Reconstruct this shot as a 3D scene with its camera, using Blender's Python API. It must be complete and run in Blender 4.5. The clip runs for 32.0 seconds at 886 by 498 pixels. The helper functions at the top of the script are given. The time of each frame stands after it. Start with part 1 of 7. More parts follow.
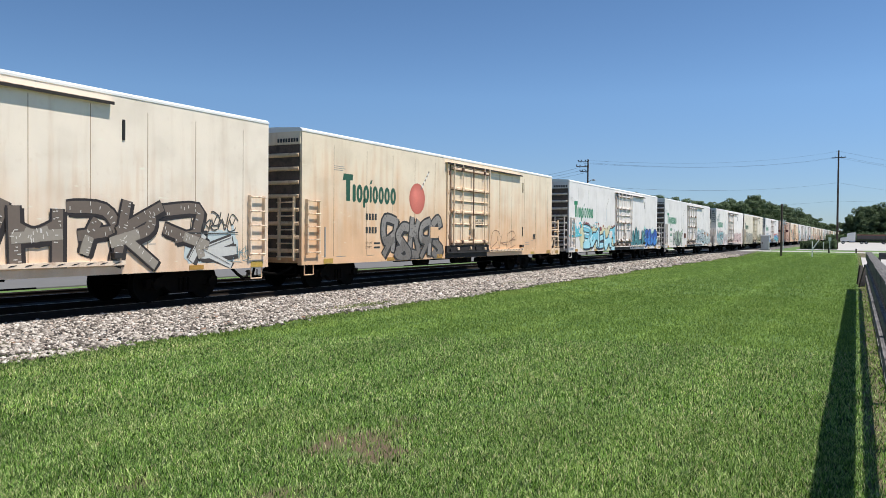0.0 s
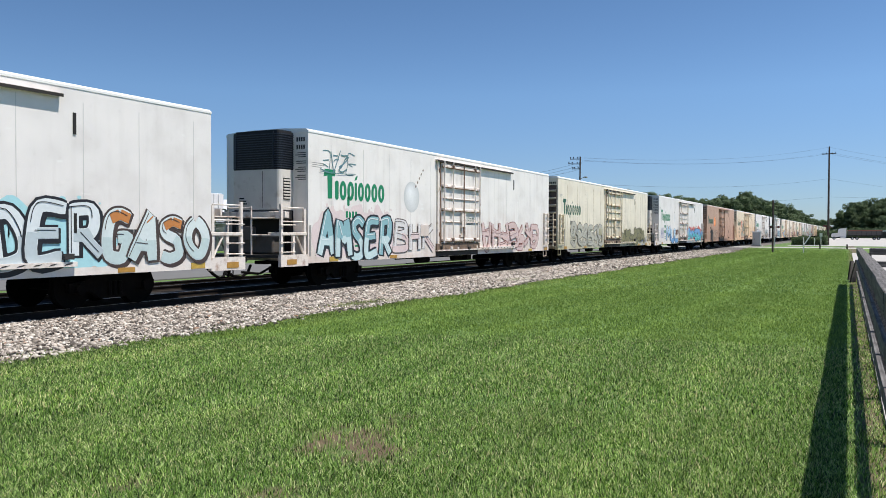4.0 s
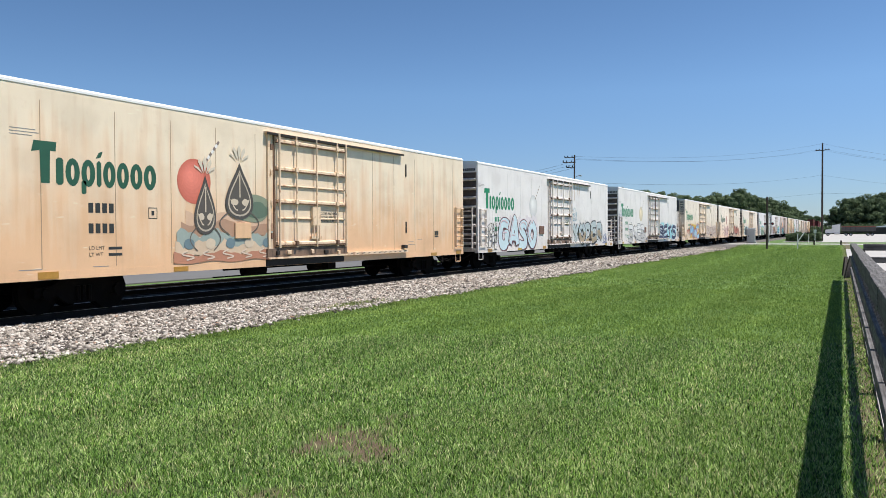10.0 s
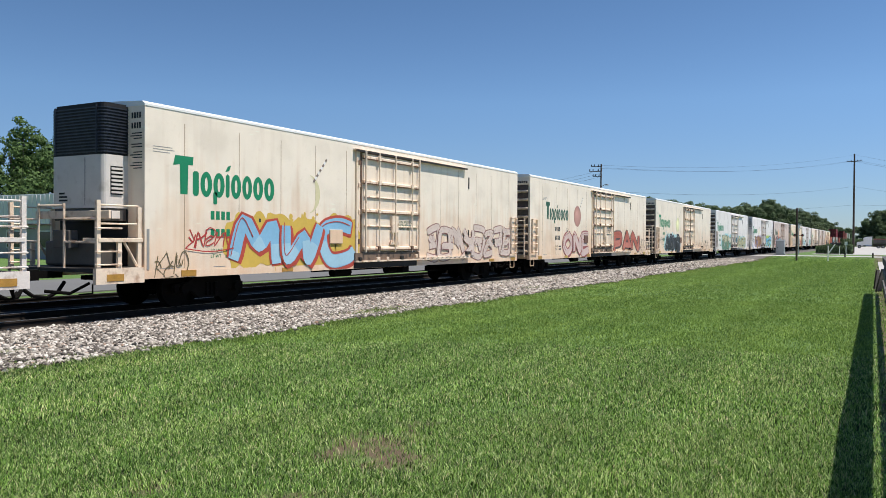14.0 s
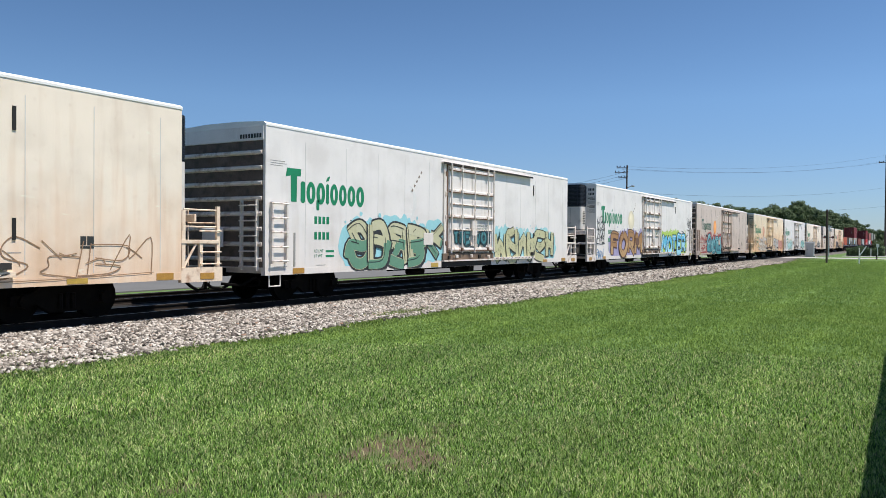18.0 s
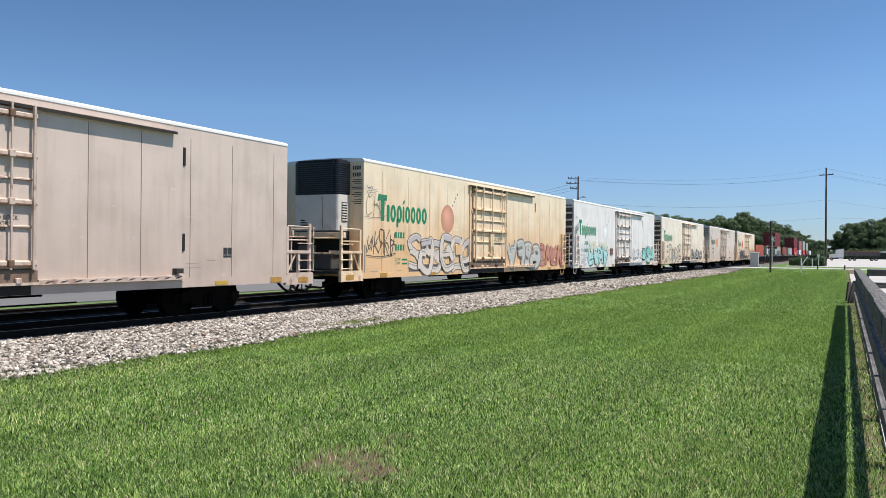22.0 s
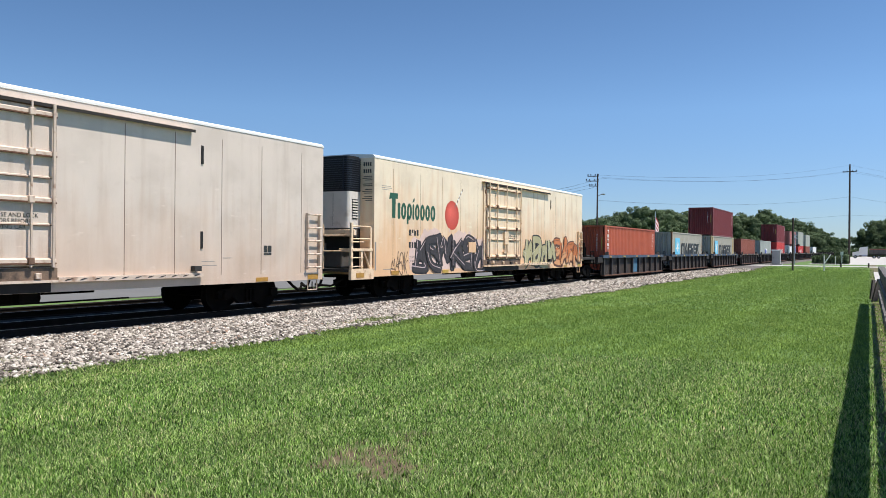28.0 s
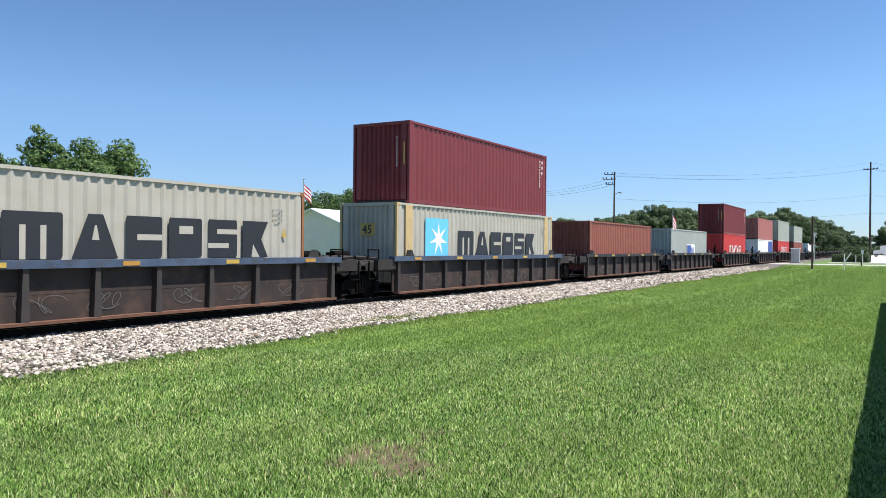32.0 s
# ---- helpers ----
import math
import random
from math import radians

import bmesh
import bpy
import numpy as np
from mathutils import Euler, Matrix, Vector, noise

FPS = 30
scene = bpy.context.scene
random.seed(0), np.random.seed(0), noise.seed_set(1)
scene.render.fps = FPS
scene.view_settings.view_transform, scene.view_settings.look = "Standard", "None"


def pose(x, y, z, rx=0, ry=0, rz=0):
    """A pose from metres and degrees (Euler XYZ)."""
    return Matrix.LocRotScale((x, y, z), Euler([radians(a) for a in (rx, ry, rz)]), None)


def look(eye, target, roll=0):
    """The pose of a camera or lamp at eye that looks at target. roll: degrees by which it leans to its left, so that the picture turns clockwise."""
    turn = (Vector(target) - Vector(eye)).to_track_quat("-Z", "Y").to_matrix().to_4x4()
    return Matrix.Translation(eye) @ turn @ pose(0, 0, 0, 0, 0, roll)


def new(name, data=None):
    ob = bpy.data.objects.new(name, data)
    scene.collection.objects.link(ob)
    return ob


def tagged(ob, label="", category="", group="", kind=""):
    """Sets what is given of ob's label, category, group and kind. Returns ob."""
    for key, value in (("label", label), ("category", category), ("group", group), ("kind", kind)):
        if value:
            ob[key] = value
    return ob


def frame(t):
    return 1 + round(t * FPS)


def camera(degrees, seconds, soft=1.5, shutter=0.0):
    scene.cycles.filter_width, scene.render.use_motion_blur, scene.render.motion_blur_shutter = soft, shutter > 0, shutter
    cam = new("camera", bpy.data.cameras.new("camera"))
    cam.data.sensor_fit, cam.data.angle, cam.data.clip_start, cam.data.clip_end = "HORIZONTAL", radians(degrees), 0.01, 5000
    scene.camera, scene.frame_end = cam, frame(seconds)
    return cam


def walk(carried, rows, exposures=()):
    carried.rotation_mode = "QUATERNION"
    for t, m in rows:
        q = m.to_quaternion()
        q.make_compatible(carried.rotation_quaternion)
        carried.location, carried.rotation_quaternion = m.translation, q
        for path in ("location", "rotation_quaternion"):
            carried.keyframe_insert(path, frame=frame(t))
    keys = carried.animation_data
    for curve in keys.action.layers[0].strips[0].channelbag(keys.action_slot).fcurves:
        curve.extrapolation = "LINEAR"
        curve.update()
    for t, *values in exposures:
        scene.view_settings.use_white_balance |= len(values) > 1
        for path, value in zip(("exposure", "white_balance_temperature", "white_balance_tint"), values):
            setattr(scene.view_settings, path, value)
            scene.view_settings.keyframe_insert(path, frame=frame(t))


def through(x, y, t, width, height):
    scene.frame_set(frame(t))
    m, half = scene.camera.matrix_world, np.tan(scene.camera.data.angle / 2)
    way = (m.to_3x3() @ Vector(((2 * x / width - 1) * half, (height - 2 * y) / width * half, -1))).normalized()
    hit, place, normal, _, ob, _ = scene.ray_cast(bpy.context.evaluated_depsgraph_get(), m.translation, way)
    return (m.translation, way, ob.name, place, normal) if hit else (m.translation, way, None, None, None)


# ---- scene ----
# Plan: x runs along the railway, away from the camera; y across it, towards the railway; the lawn is z = 0.
EYE = (0.0, 0.0, 2.0)
cam = camera(58.9, 32.0, soft=0.65)
# seconds, yaw, pitch, roll of a camera held by hand on one spot
ROWS = [
    (0, -61.56, -1.10, -0.53), (0.5, -61.64, -1.18, -0.68), (1, -61.58, -1.18, -0.67), (1.5, -61.61, -1.17, -0.45),
    (2, -61.70, -1.17, -0.32), (2.5, -61.76, -1.17, -0.33), (3, -61.87, -1.22, -0.42), (3.5, -61.97, -1.24, -0.44),
    (4, -62.09, -1.25, -0.22), (4.5, -62.11, -1.25, 0.05), (6.5, -61.84, -1.39, -0.01), (7, -61.91, -1.33, -0.03),
    (7.5, -62.13, -1.31, 0.07), (8, -62.23, -1.34, 0.13), (8.5, -62.17, -1.38, 0.05), (9, -62.06, -1.38, 0.07),
    (9.5, -62.28, -1.35, 0.25), (10, -62.45, -1.28, 0.28), (10.5, -62.13, -1.04, -0.42), (11, -61.57, -0.55, -0.67),
    (11.5, -61.09, -0.27, -0.69), (12, -60.83, -0.44, -0.82), (12.5, -60.91, -0.68, -0.64), (13, -60.97, -0.75, -0.36),
    (13.5, -60.82, -0.75, -0.31), (14, -60.62, -0.73, -0.40), (14.5, -60.60, -0.72, -0.51), (16.5, -60.35, -0.44, -1.16),
    (17, -60.10, -0.23, -1.19), (17.5, -59.74, -0.33, -1.09), (18, -58.82, -0.62, -0.45), (18.5, -58.37, -0.26, -0.99),
    (19, -58.91, 0.37, -2.01), (19.5, -59.84, 0.61, -2.40), (20, -60.64, 0.56, -2.38), (20.5, -61.34, 0.47, -1.69),
    (21, -61.93, 0.25, -1.15), (21.5, -62.15, 0.09, -0.90), (22, -62.23, 0.13, -0.51), (22.5, -61.94, 0.38, -0.30),
    (23, -61.38, 0.61, -0.37), (23.5, -61.14, 0.57, -0.83), (24, -61.18, 0.45, -0.97), (24.5, -61.35, 0.22, -0.75),
    (25, -61.26, -0.00, -0.84), (25.5, -61.41, -0.12, -0.70), (27.5, -60.83, -0.08, -0.44), (28, -60.86, -0.05, -0.51),
    (28.5, -60.86, -0.06, -0.79), (29, -60.92, -0.13, -1.07), (29.5, -60.78, -0.11, -0.97), (30, -60.50, -0.01, -0.70),
    (30.5, -60.13, -0.03, -0.62), (31, -59.87, -0.14, -0.60), (31.5, -59.74, -0.18, -0.51), (32, -59.68, -0.17, -0.50),
]
EXPOSURES = [(0.0, 0.39), (2.0, 0.37), (4.5, 0.42), (7.0, 0.43), (9.0, 0.57), (10.0, 0.42), (12.5, 0.35), (17.0, 0.39), (20.0, 0.38), (22.0, 0.48), (23.5, 0.38), (25.5, 0.38), (27.8, 0.55), (28.9, 0.40), (30.0, 0.63), (31.0, 0.80), (32.0, 0.84)]
walk(cam, [(t, pose(*EYE, 90 + p, r, y)) for t, y, p, r in ROWS], EXPOSURES)

# ---------------------------------------------------------------- world and sun
SUN_AZ, SUN_EL = radians(-78), radians(66.6)      # azimuth counted from +x towards +y
world = bpy.data.worlds.new("sky")
scene.world = world
world.use_nodes = True
wn = world.node_tree
sky = wn.nodes.new("ShaderNodeTexSky")
sky.sky_type, sky.sun_disc = "NISHITA", False
sky.sun_elevation = SUN_EL
sky.sun_rotation = radians(90) - SUN_AZ
sky.altitude, sky.air_density, sky.dust_density, sky.ozone_density = 20, 0.85, 0.1, 2.4
wn.nodes["Background"].inputs[1].default_value = 0.078
tint = wn.nodes.new("ShaderNodeMix")
tint.data_type, tint.blend_type = "RGBA", "MULTIPLY"
tint.inputs[0].default_value = 1.0
# summer haze: the blue greys towards the horizon
where = wn.nodes.new("ShaderNodeSeparateXYZ")
wn.links.new(wn.nodes.new("ShaderNodeTexCoord").outputs["Generated"], where.inputs[0])
haze = wn.nodes.new("ShaderNodeValToRGB")
haze.color_ramp.elements[0].position, haze.color_ramp.elements[0].color = 0.0, (0.55, 0.665, 0.875, 1)
haze.color_ramp.elements[1].position, haze.color_ramp.elements[1].color = 0.45, (0.73, 0.925, 1.07, 1)
for spot, tone in ((0.08, (0.67, 0.80, 1.00, 1)), (0.17, (0.795, 0.965, 1.13, 1)), (0.30, (0.71, 0.89, 1.04, 1))):
    haze.color_ramp.elements.new(spot).color = tone
wn.links.new(where.outputs[2], haze.inputs[0])
wn.links.new(haze.outputs[0], tint.inputs[7])
wn.links.new(sky.outputs[0], tint.inputs[6])
# and it brightens smoothly towards the sun's side
side = wn.nodes.new("ShaderNodeVectorMath")
side.operation = "DOT_PRODUCT"
side.inputs[1].default_value = (math.cos(SUN_AZ), math.sin(SUN_AZ), 0)
glow = wn.nodes.new("ShaderNodeMath")
glow.operation = "MULTIPLY_ADD"
glow.inputs[1].default_value, glow.inputs[2].default_value = 0.20, 1.10
lit = wn.nodes.new("ShaderNodeVectorMath")
lit.operation = "SCALE"
wn.links.new(where.inputs[0].links[0].from_socket, side.inputs[0])
wn.links.new(side.outputs["Value"], glow.inputs[0])
wn.links.new(glow.outputs[0], lit.inputs["Scale"])
wn.links.new(tint.outputs[2], lit.inputs[0])
wn.links.new(lit.outputs[0], wn.nodes["Background"].inputs[0])
sun = new("sun", bpy.data.lights.new("sun", "SUN"))
sun.data.energy, sun.data.angle, sun.data.color = 5.0, radians(0.55), (1.0, 0.955, 0.89)
sun_from = Vector((math.cos(SUN_AZ) * math.cos(SUN_EL), math.sin(SUN_AZ) * math.cos(SUN_EL), math.sin(SUN_EL)))
sun.matrix_world = look((0, 0, 60), Vector((0, 0, 60)) - sun_from)

# ---------------------------------------------------------------- materials
MATS = {}


def nodes_of(name):
    m = bpy.data.materials.new(name)
    m.use_nodes = True
    n, l = m.node_tree.nodes, m.node_tree.links
    return m, n, l, n["Principled BSDF"]


def noise_node(n, l, coord, scale, detail=4.0, stretch=(1, 1, 1)):
    mp = n.new("ShaderNodeMapping")
    mp.inputs["Scale"].default_value = stretch
    l.new(coord, mp.inputs[0])
    t = n.new("ShaderNodeTexNoise")
    t.inputs["Scale"].default_value, t.inputs["Detail"].default_value = scale, detail
    l.new(mp.outputs[0], t.inputs[0])
    return t.outputs[0]


def ramp(n, l, fac, stops):
    r = n.new("ShaderNodeValToRGB")
    while len(r.color_ramp.elements) < len(stops):
        r.color_ramp.elements.new(0.5)
    for e, (p, c) in zip(r.color_ramp.elements, stops):
        e.position, e.color = p, (*c, 1) if len(c) == 3 else c
    l.new(fac, r.inputs[0])
    return r.outputs[0]


def mixc(n, l, fac, a, b, mode="MIX"):
    m = n.new("ShaderNodeMix")
    m.data_type, m.blend_type = "RGBA", mode
    for sock, v in ((m.inputs[0], fac), (m.inputs[6], a), (m.inputs[7], b)):
        if isinstance(v, (int, float)):
            sock.default_value = v
        elif isinstance(v, tuple):
            sock.default_value = (*v, 1)
        else:
            l.new(v, sock)
    return m.outputs[2]


def math_node(n, l, op, a, b=0.0):
    m = n.new("ShaderNodeMath")
    m.operation = op
    for sock, v in ((m.inputs[0], a), (m.inputs[1], b)):
        if isinstance(v, (int, float)):
            sock.default_value = v
        else:
            l.new(v, sock)
    return m.outputs[0]


def bump(n, l, bsdf, height, strength=0.3, dist=0.02):
    b = n.new("ShaderNodeBump")
    b.inputs["Strength"].default_value, b.inputs["Distance"].default_value = strength, dist
    l.new(height, b.inputs["Height"])
    l.new(b.outputs[0], bsdf.inputs["Normal"])


def plain(name, col, rough=0.6, metal=0.0, var=0.25, scale=2.0, fine=40.0, bumpy=0.15, dirt=None, share=0.5):
    """A surface with broad and fine variation, and patches of dirt or rust."""
    if name in MATS:
        return MATS[name]
    m, n, l, b = nodes_of(name)
    co = n.new("ShaderNodeTexCoord").outputs["Object"]
    lo, hi = tuple(c * (1 - var) for c in col), tuple(min(1, c * (1 + var * 0.6)) for c in col)
    c1 = ramp(n, l, noise_node(n, l, co, scale), [(0.3, lo), (0.7, hi)])
    f = noise_node(n, l, co, fine, 2.0)
    c2 = mixc(n, l, 0.35, c1, ramp(n, l, f, [(0.35, lo), (0.65, hi)]))
    if dirt:
        c2 = mixc(n, l, ramp(n, l, noise_node(n, l, co, scale * 1.7, 6.0), [(share, (0, 0, 0)), (share + 0.18, (0.85, 0.85, 0.85))]), c2, dirt)
    l.new(c2, b.inputs["Base Color"])
    b.inputs["Roughness"].default_value, b.inputs["Metallic"].default_value = rough, metal
    if bumpy:
        bump(n, l, b, f, bumpy, 0.01)
    MATS[name] = m
    return m


def timber(name, light, dark):
    """Sun-bleached boards: long grain, checks and damp stains."""
    m, n, l, b = nodes_of(name)
    co = n.new("ShaderNodeTexCoord").outputs["Object"]
    grain = noise_node(n, l, co, 1.0, 6.0, (1.2, 38, 38))
    blot = noise_node(n, l, co, 2.2, 5.0)
    c = ramp(n, l, grain, [(0.32, dark), (0.62, light), (0.8, tuple(v * 1.35 for v in light))])
    c = mixc(n, l, ramp(n, l, blot, [(0.42, (0, 0, 0)), (0.66, (0.8, 0.8, 0.8))]), c, dark)
    l.new(c, b.inputs["Base Color"])
    b.inputs["Roughness"].default_value = 0.9
    bump(n, l, b, grain, 0.7, 0.02)
    return m


def car_paint(name, top, low, start=2.6, span=2.6, streak=0.35, rough=0.45):
    """Old enamel on a wagon side: clean colour above, road film below, vertical run-off streaks."""
    if name in MATS:
        return MATS[name]
    m, n, l, b = nodes_of(name)
    co = n.new("ShaderNodeTexCoord").outputs["Object"]
    sep = n.new("ShaderNodeSeparateXYZ")
    l.new(co, sep.inputs[0])
    big = noise_node(n, l, co, 0.9, 5.0)
    strk = noise_node(n, l, co, 3.0, 4.0, (1.6, 1.6, 0.12))
    fine = noise_node(n, l, co, 55.0, 2.0)
    z = math_node(n, l, "DIVIDE", math_node(n, l, "SUBTRACT", start + 1.3, sep.outputs[2]), span)
    z = math_node(n, l, "ADD", z, math_node(n, l, "MULTIPLY", math_node(n, l, "SUBTRACT", strk, 0.5), 1.1))
    z = math_node(n, l, "ADD", z, math_node(n, l, "MULTIPLY", math_node(n, l, "SUBTRACT", big, 0.5), 0.9))
    fac = ramp(n, l, z, [(0.12, (0, 0, 0)), (0.95, (1, 1, 1))])
    c = mixc(n, l, fac, top, low)
    dark = tuple(v * 0.72 for v in low)
    c = mixc(n, l, ramp(n, l, strk, [(0.55, (0, 0, 0)), (0.8, (streak, streak, streak))]), c, dark)
    c = mixc(n, l, ramp(n, l, noise_node(n, l, co, 7.0, 6.0), [(0.6, (0, 0, 0)), (0.75, (0.18, 0.18, 0.18))]), c, dark)
    c = mixc(n, l, 0.12, c, ramp(n, l, fine, [(0.3, (0.2, 0.2, 0.2)), (0.7, (1, 1, 1))]), "MULTIPLY")
    c = mixc(n, l, 1.0, c, ramp(n, l, noise_node(n, l, co, 1.1, 3.0), [(0.30, (0.90, 0.89, 0.88)), (0.5, (1, 1, 1)), (0.72, (1.05, 1.045, 1.04))]), "MULTIPLY")
    # scuffs where the lading doors and branches have rubbed
    scuff = math_node(n, l, "MULTIPLY", noise_node(n, l, co, 2.2, 8.0, (0.5, 0.5, 2.0)), noise_node(n, l, co, 9.0, 3.0, (0.4, 0.4, 1.6)))
    c = mixc(n, l, ramp(n, l, scuff, [(0.39, (0, 0, 0)), (0.47, (0.5, 0.5, 0.5))]), c, tuple(min(0.82, v * 1.12) for v in top))
    l.new(c, b.inputs["Base Color"])
    b.inputs["Roughness"].default_value = rough
    bump(n, l, b, noise_node(n, l, co, 1.1, 2.0, (0.8, 0.8, 0.6)), 0.5, 0.06)
    MATS[name] = m
    TONES[m] = (name, top, low)
    return m


TONES = {}


def trim_paint(m):
    """Chipped enamel with rust on rails, ladders and ribs."""
    name, top, low = TONES[m]
    col = tuple(0.75 * a + 0.25 * b for a, b in zip(top, low))
    return plain(name + "_trim", tuple(a * v for a, v in zip((0.96, 0.92, 0.88), col)), 0.55, 0, 0.16, 2.4, 30.0, 0.1, dirt=(low[0] * 0.42, low[1] * 0.27, low[2] * 0.19), share=0.545)


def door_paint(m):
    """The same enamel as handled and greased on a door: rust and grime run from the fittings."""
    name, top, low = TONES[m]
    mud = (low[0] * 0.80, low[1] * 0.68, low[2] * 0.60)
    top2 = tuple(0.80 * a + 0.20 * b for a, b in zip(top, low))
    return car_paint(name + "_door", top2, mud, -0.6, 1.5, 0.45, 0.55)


def spray(col):
    """Spray paint on the wagons, a little patchy."""
    key = "spray_%02x%02x%02x" % tuple(int(255 * c) for c in col)
    return plain(key, col, 0.55, 0, 0.10, 1.2, 14.0, 0.0)


WHITE = car_paint("white_enamel", (0.765, 0.72, 0.685), (0.71, 0.64, 0.575), 1.2, 2.4, 0.18)
PINKISH = car_paint("chalky_white_enamel", (0.8, 0.755, 0.71), (0.66, 0.555, 0.49), 1.4, 2.4, 0.25)
CREAM = car_paint("cream_enamel", (0.835, 0.725, 0.59), (0.76, 0.53, 0.355), 2.2, 3.2, 0.25)
BEIGE = car_paint("beige_enamel", (0.81, 0.675, 0.50), (0.75, 0.47, 0.27), 3.0, 3.0, 0.3)
YELLOWED = car_paint("yellowed_enamel", (0.81, 0.665, 0.475), (0.73, 0.455, 0.235), 3.0, 3.0, 0.3)
TAN = car_paint("tan_grey_enamel", (0.60, 0.485, 0.415), (0.52, 0.405, 0.335), 2.6, 3.0, 0.3)
PALE = car_paint("pale_tan_enamel", (0.64, 0.545, 0.465), (0.59, 0.445, 0.345), 2.0, 2.6, 0.3)
BROWN = car_paint("brown_film_enamel", (0.470, 0.300, 0.215), (0.405, 0.232, 0.158), 2.6, 3.0, 0.45, 0.6)
OLIVE = car_paint("mossy_cream_enamel", (0.78, 0.7, 0.56), (0.37, 0.335, 0.205), 1.3, 2.4, 0.4)
ROOFW = plain("roof_white", (0.738, 0.729, 0.702), 0.5, 0, 0.08, 1.0)
STEELD = plain("dark_steel", (0.035, 0.031, 0.029), 0.7, 0.2, 0.4, 3.0)
# near black: part of the shade under the cars sits in this colour
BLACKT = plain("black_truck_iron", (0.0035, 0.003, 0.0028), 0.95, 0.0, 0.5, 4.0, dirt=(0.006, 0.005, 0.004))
RUSTY = plain("rusty_iron", (0.13, 0.06, 0.035), 0.85, 0.1, 0.4, 5.0)
WELLB = plain("well_side_brown", (0.030, 0.020, 0.016), 0.8, 0.0, 0.45, 1.3, dirt=(0.062, 0.036, 0.024))
WELLR = plain("well_rib_grey", (0.036, 0.028, 0.025), 0.7, 0.0, 0.3, 2.0)
CHORD = plain("well_chord_blue", (0.055, 0.08, 0.13), 0.55, 0, 0.4, 2.0, dirt=(0.05, 0.042, 0.04))
CHORDB = plain("well_chord_dark", (0.022, 0.019, 0.018), 0.6, 0, 0.3, 2.0)
BLUEP = plain("well_patch_blue", (0.06, 0.16, 0.25), 0.6, 0, 0.3, 2.0)
AMBER = plain("amber_reflector", (0.40, 0.21, 0.04), 0.35, 0, 0.2, 8.0)
YELLOW = plain("yellow_reflector", (0.46, 0.30, 0.06), 0.35, 0, 0.2, 8.0)
GREENL = plain("logo_green", (0.005, 0.20, 0.085), 0.5, 0, 0.15, 3.0)
GREEND = plain("logo_dark_green", (0.02, 0.09, 0.05), 0.5, 0, 0.2, 3.0)
MARKB = plain("stencil_dark", (0.028, 0.03, 0.028), 0.6, 0, 0.2, 5.0)
MARKW = plain("stencil_white", (0.75, 0.73, 0.70), 0.6, 0, 0.1, 5.0)
GRILLE = plain("unit_black", (0.004, 0.004, 0.006), 0.7, 0, 0.3, 3.0)
UNITW = plain("unit_grey_white", (0.63, 0.58, 0.53), 0.45, 0, 0.10, 2.0, dirt=(0.42, 0.36, 0.30), share=0.58)
SKIRT = plain("unit_skirt_grey", (0.085, 0.078, 0.072), 0.6, 0, 0.25, 3.0, dirt=(0.08, 0.06, 0.05))
SLAT = plain("grille_slat_blue_black", (0.020, 0.024, 0.036), 0.45, 0, 0.25, 3.0)
STRIPG = plain("grey_edge_strip", (0.28, 0.27, 0.25), 0.6, 0, 0.2, 4.0)
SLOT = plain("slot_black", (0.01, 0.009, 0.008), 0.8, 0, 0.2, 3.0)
ROD = plain("door_rod_rust", (0.17, 0.095, 0.06), 0.75, 0, 0.45, 6.0)
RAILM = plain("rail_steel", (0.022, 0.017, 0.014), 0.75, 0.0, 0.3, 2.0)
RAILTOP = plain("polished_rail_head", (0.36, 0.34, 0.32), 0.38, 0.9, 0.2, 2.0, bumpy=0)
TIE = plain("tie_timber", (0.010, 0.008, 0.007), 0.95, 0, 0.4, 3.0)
# truck iron, rails and ties: colours darkened for the shade below the train
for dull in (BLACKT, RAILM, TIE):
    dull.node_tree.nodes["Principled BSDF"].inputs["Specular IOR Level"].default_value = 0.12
WOODB = timber("old_brown_wood", (0.095, 0.078, 0.062), (0.03, 0.025, 0.02))
WOODG = timber("weathered_grey_wood", (0.165, 0.155, 0.148), (0.05, 0.045, 0.042))
POLEW = plain("dark_pole_timber", (0.055, 0.04, 0.032), 0.85, 0, 0.3, 3.0)
WIREM = plain("wire_black", (0.02, 0.02, 0.022), 0.6, 0.2, 0.1, 3.0)
CONC = plain("pale_concrete", (0.396, 0.376, 0.350), 0.85, 0, 0.15, 0.25, 6.0)
ASPH = plain("road_asphalt", (0.125, 0.122, 0.118), 0.9, 0, 0.15, 0.3, 15.0, 0.2)
WALLW = plain("white_siding", (0.68, 0.64, 0.64), 0.6, 0, 0.08, 1.0)
ROOFG = plain("pale_metal_roof", (0.70, 0.72, 0.74), 0.45, 0.1, 0.1, 0.6)
GLASSD = plain("dark_window_glass", (0.02, 0.025, 0.03), 0.08, 0, 0.1, 2.0, bumpy=0)
GREYW = plain("grey_wall", (0.30, 0.29, 0.29), 0.8, 0, 0.15, 1.0)
CABIN = plain("cabinet_aluminium", (0.42, 0.43, 0.44), 0.4, 0.5, 0.1, 2.0)
RUBBER = plain("tyre_rubber", (0.02, 0.02, 0.02), 0.85, 0, 0.2, 8.0)
CHROME = plain("bright_metal", (0.6, 0.6, 0.6), 0.25, 0.9, 0.1, 8.0, bumpy=0)
REDF = plain("flag_red", (0.42, 0.03, 0.04), 0.8, 0, 0.15, 5.0)


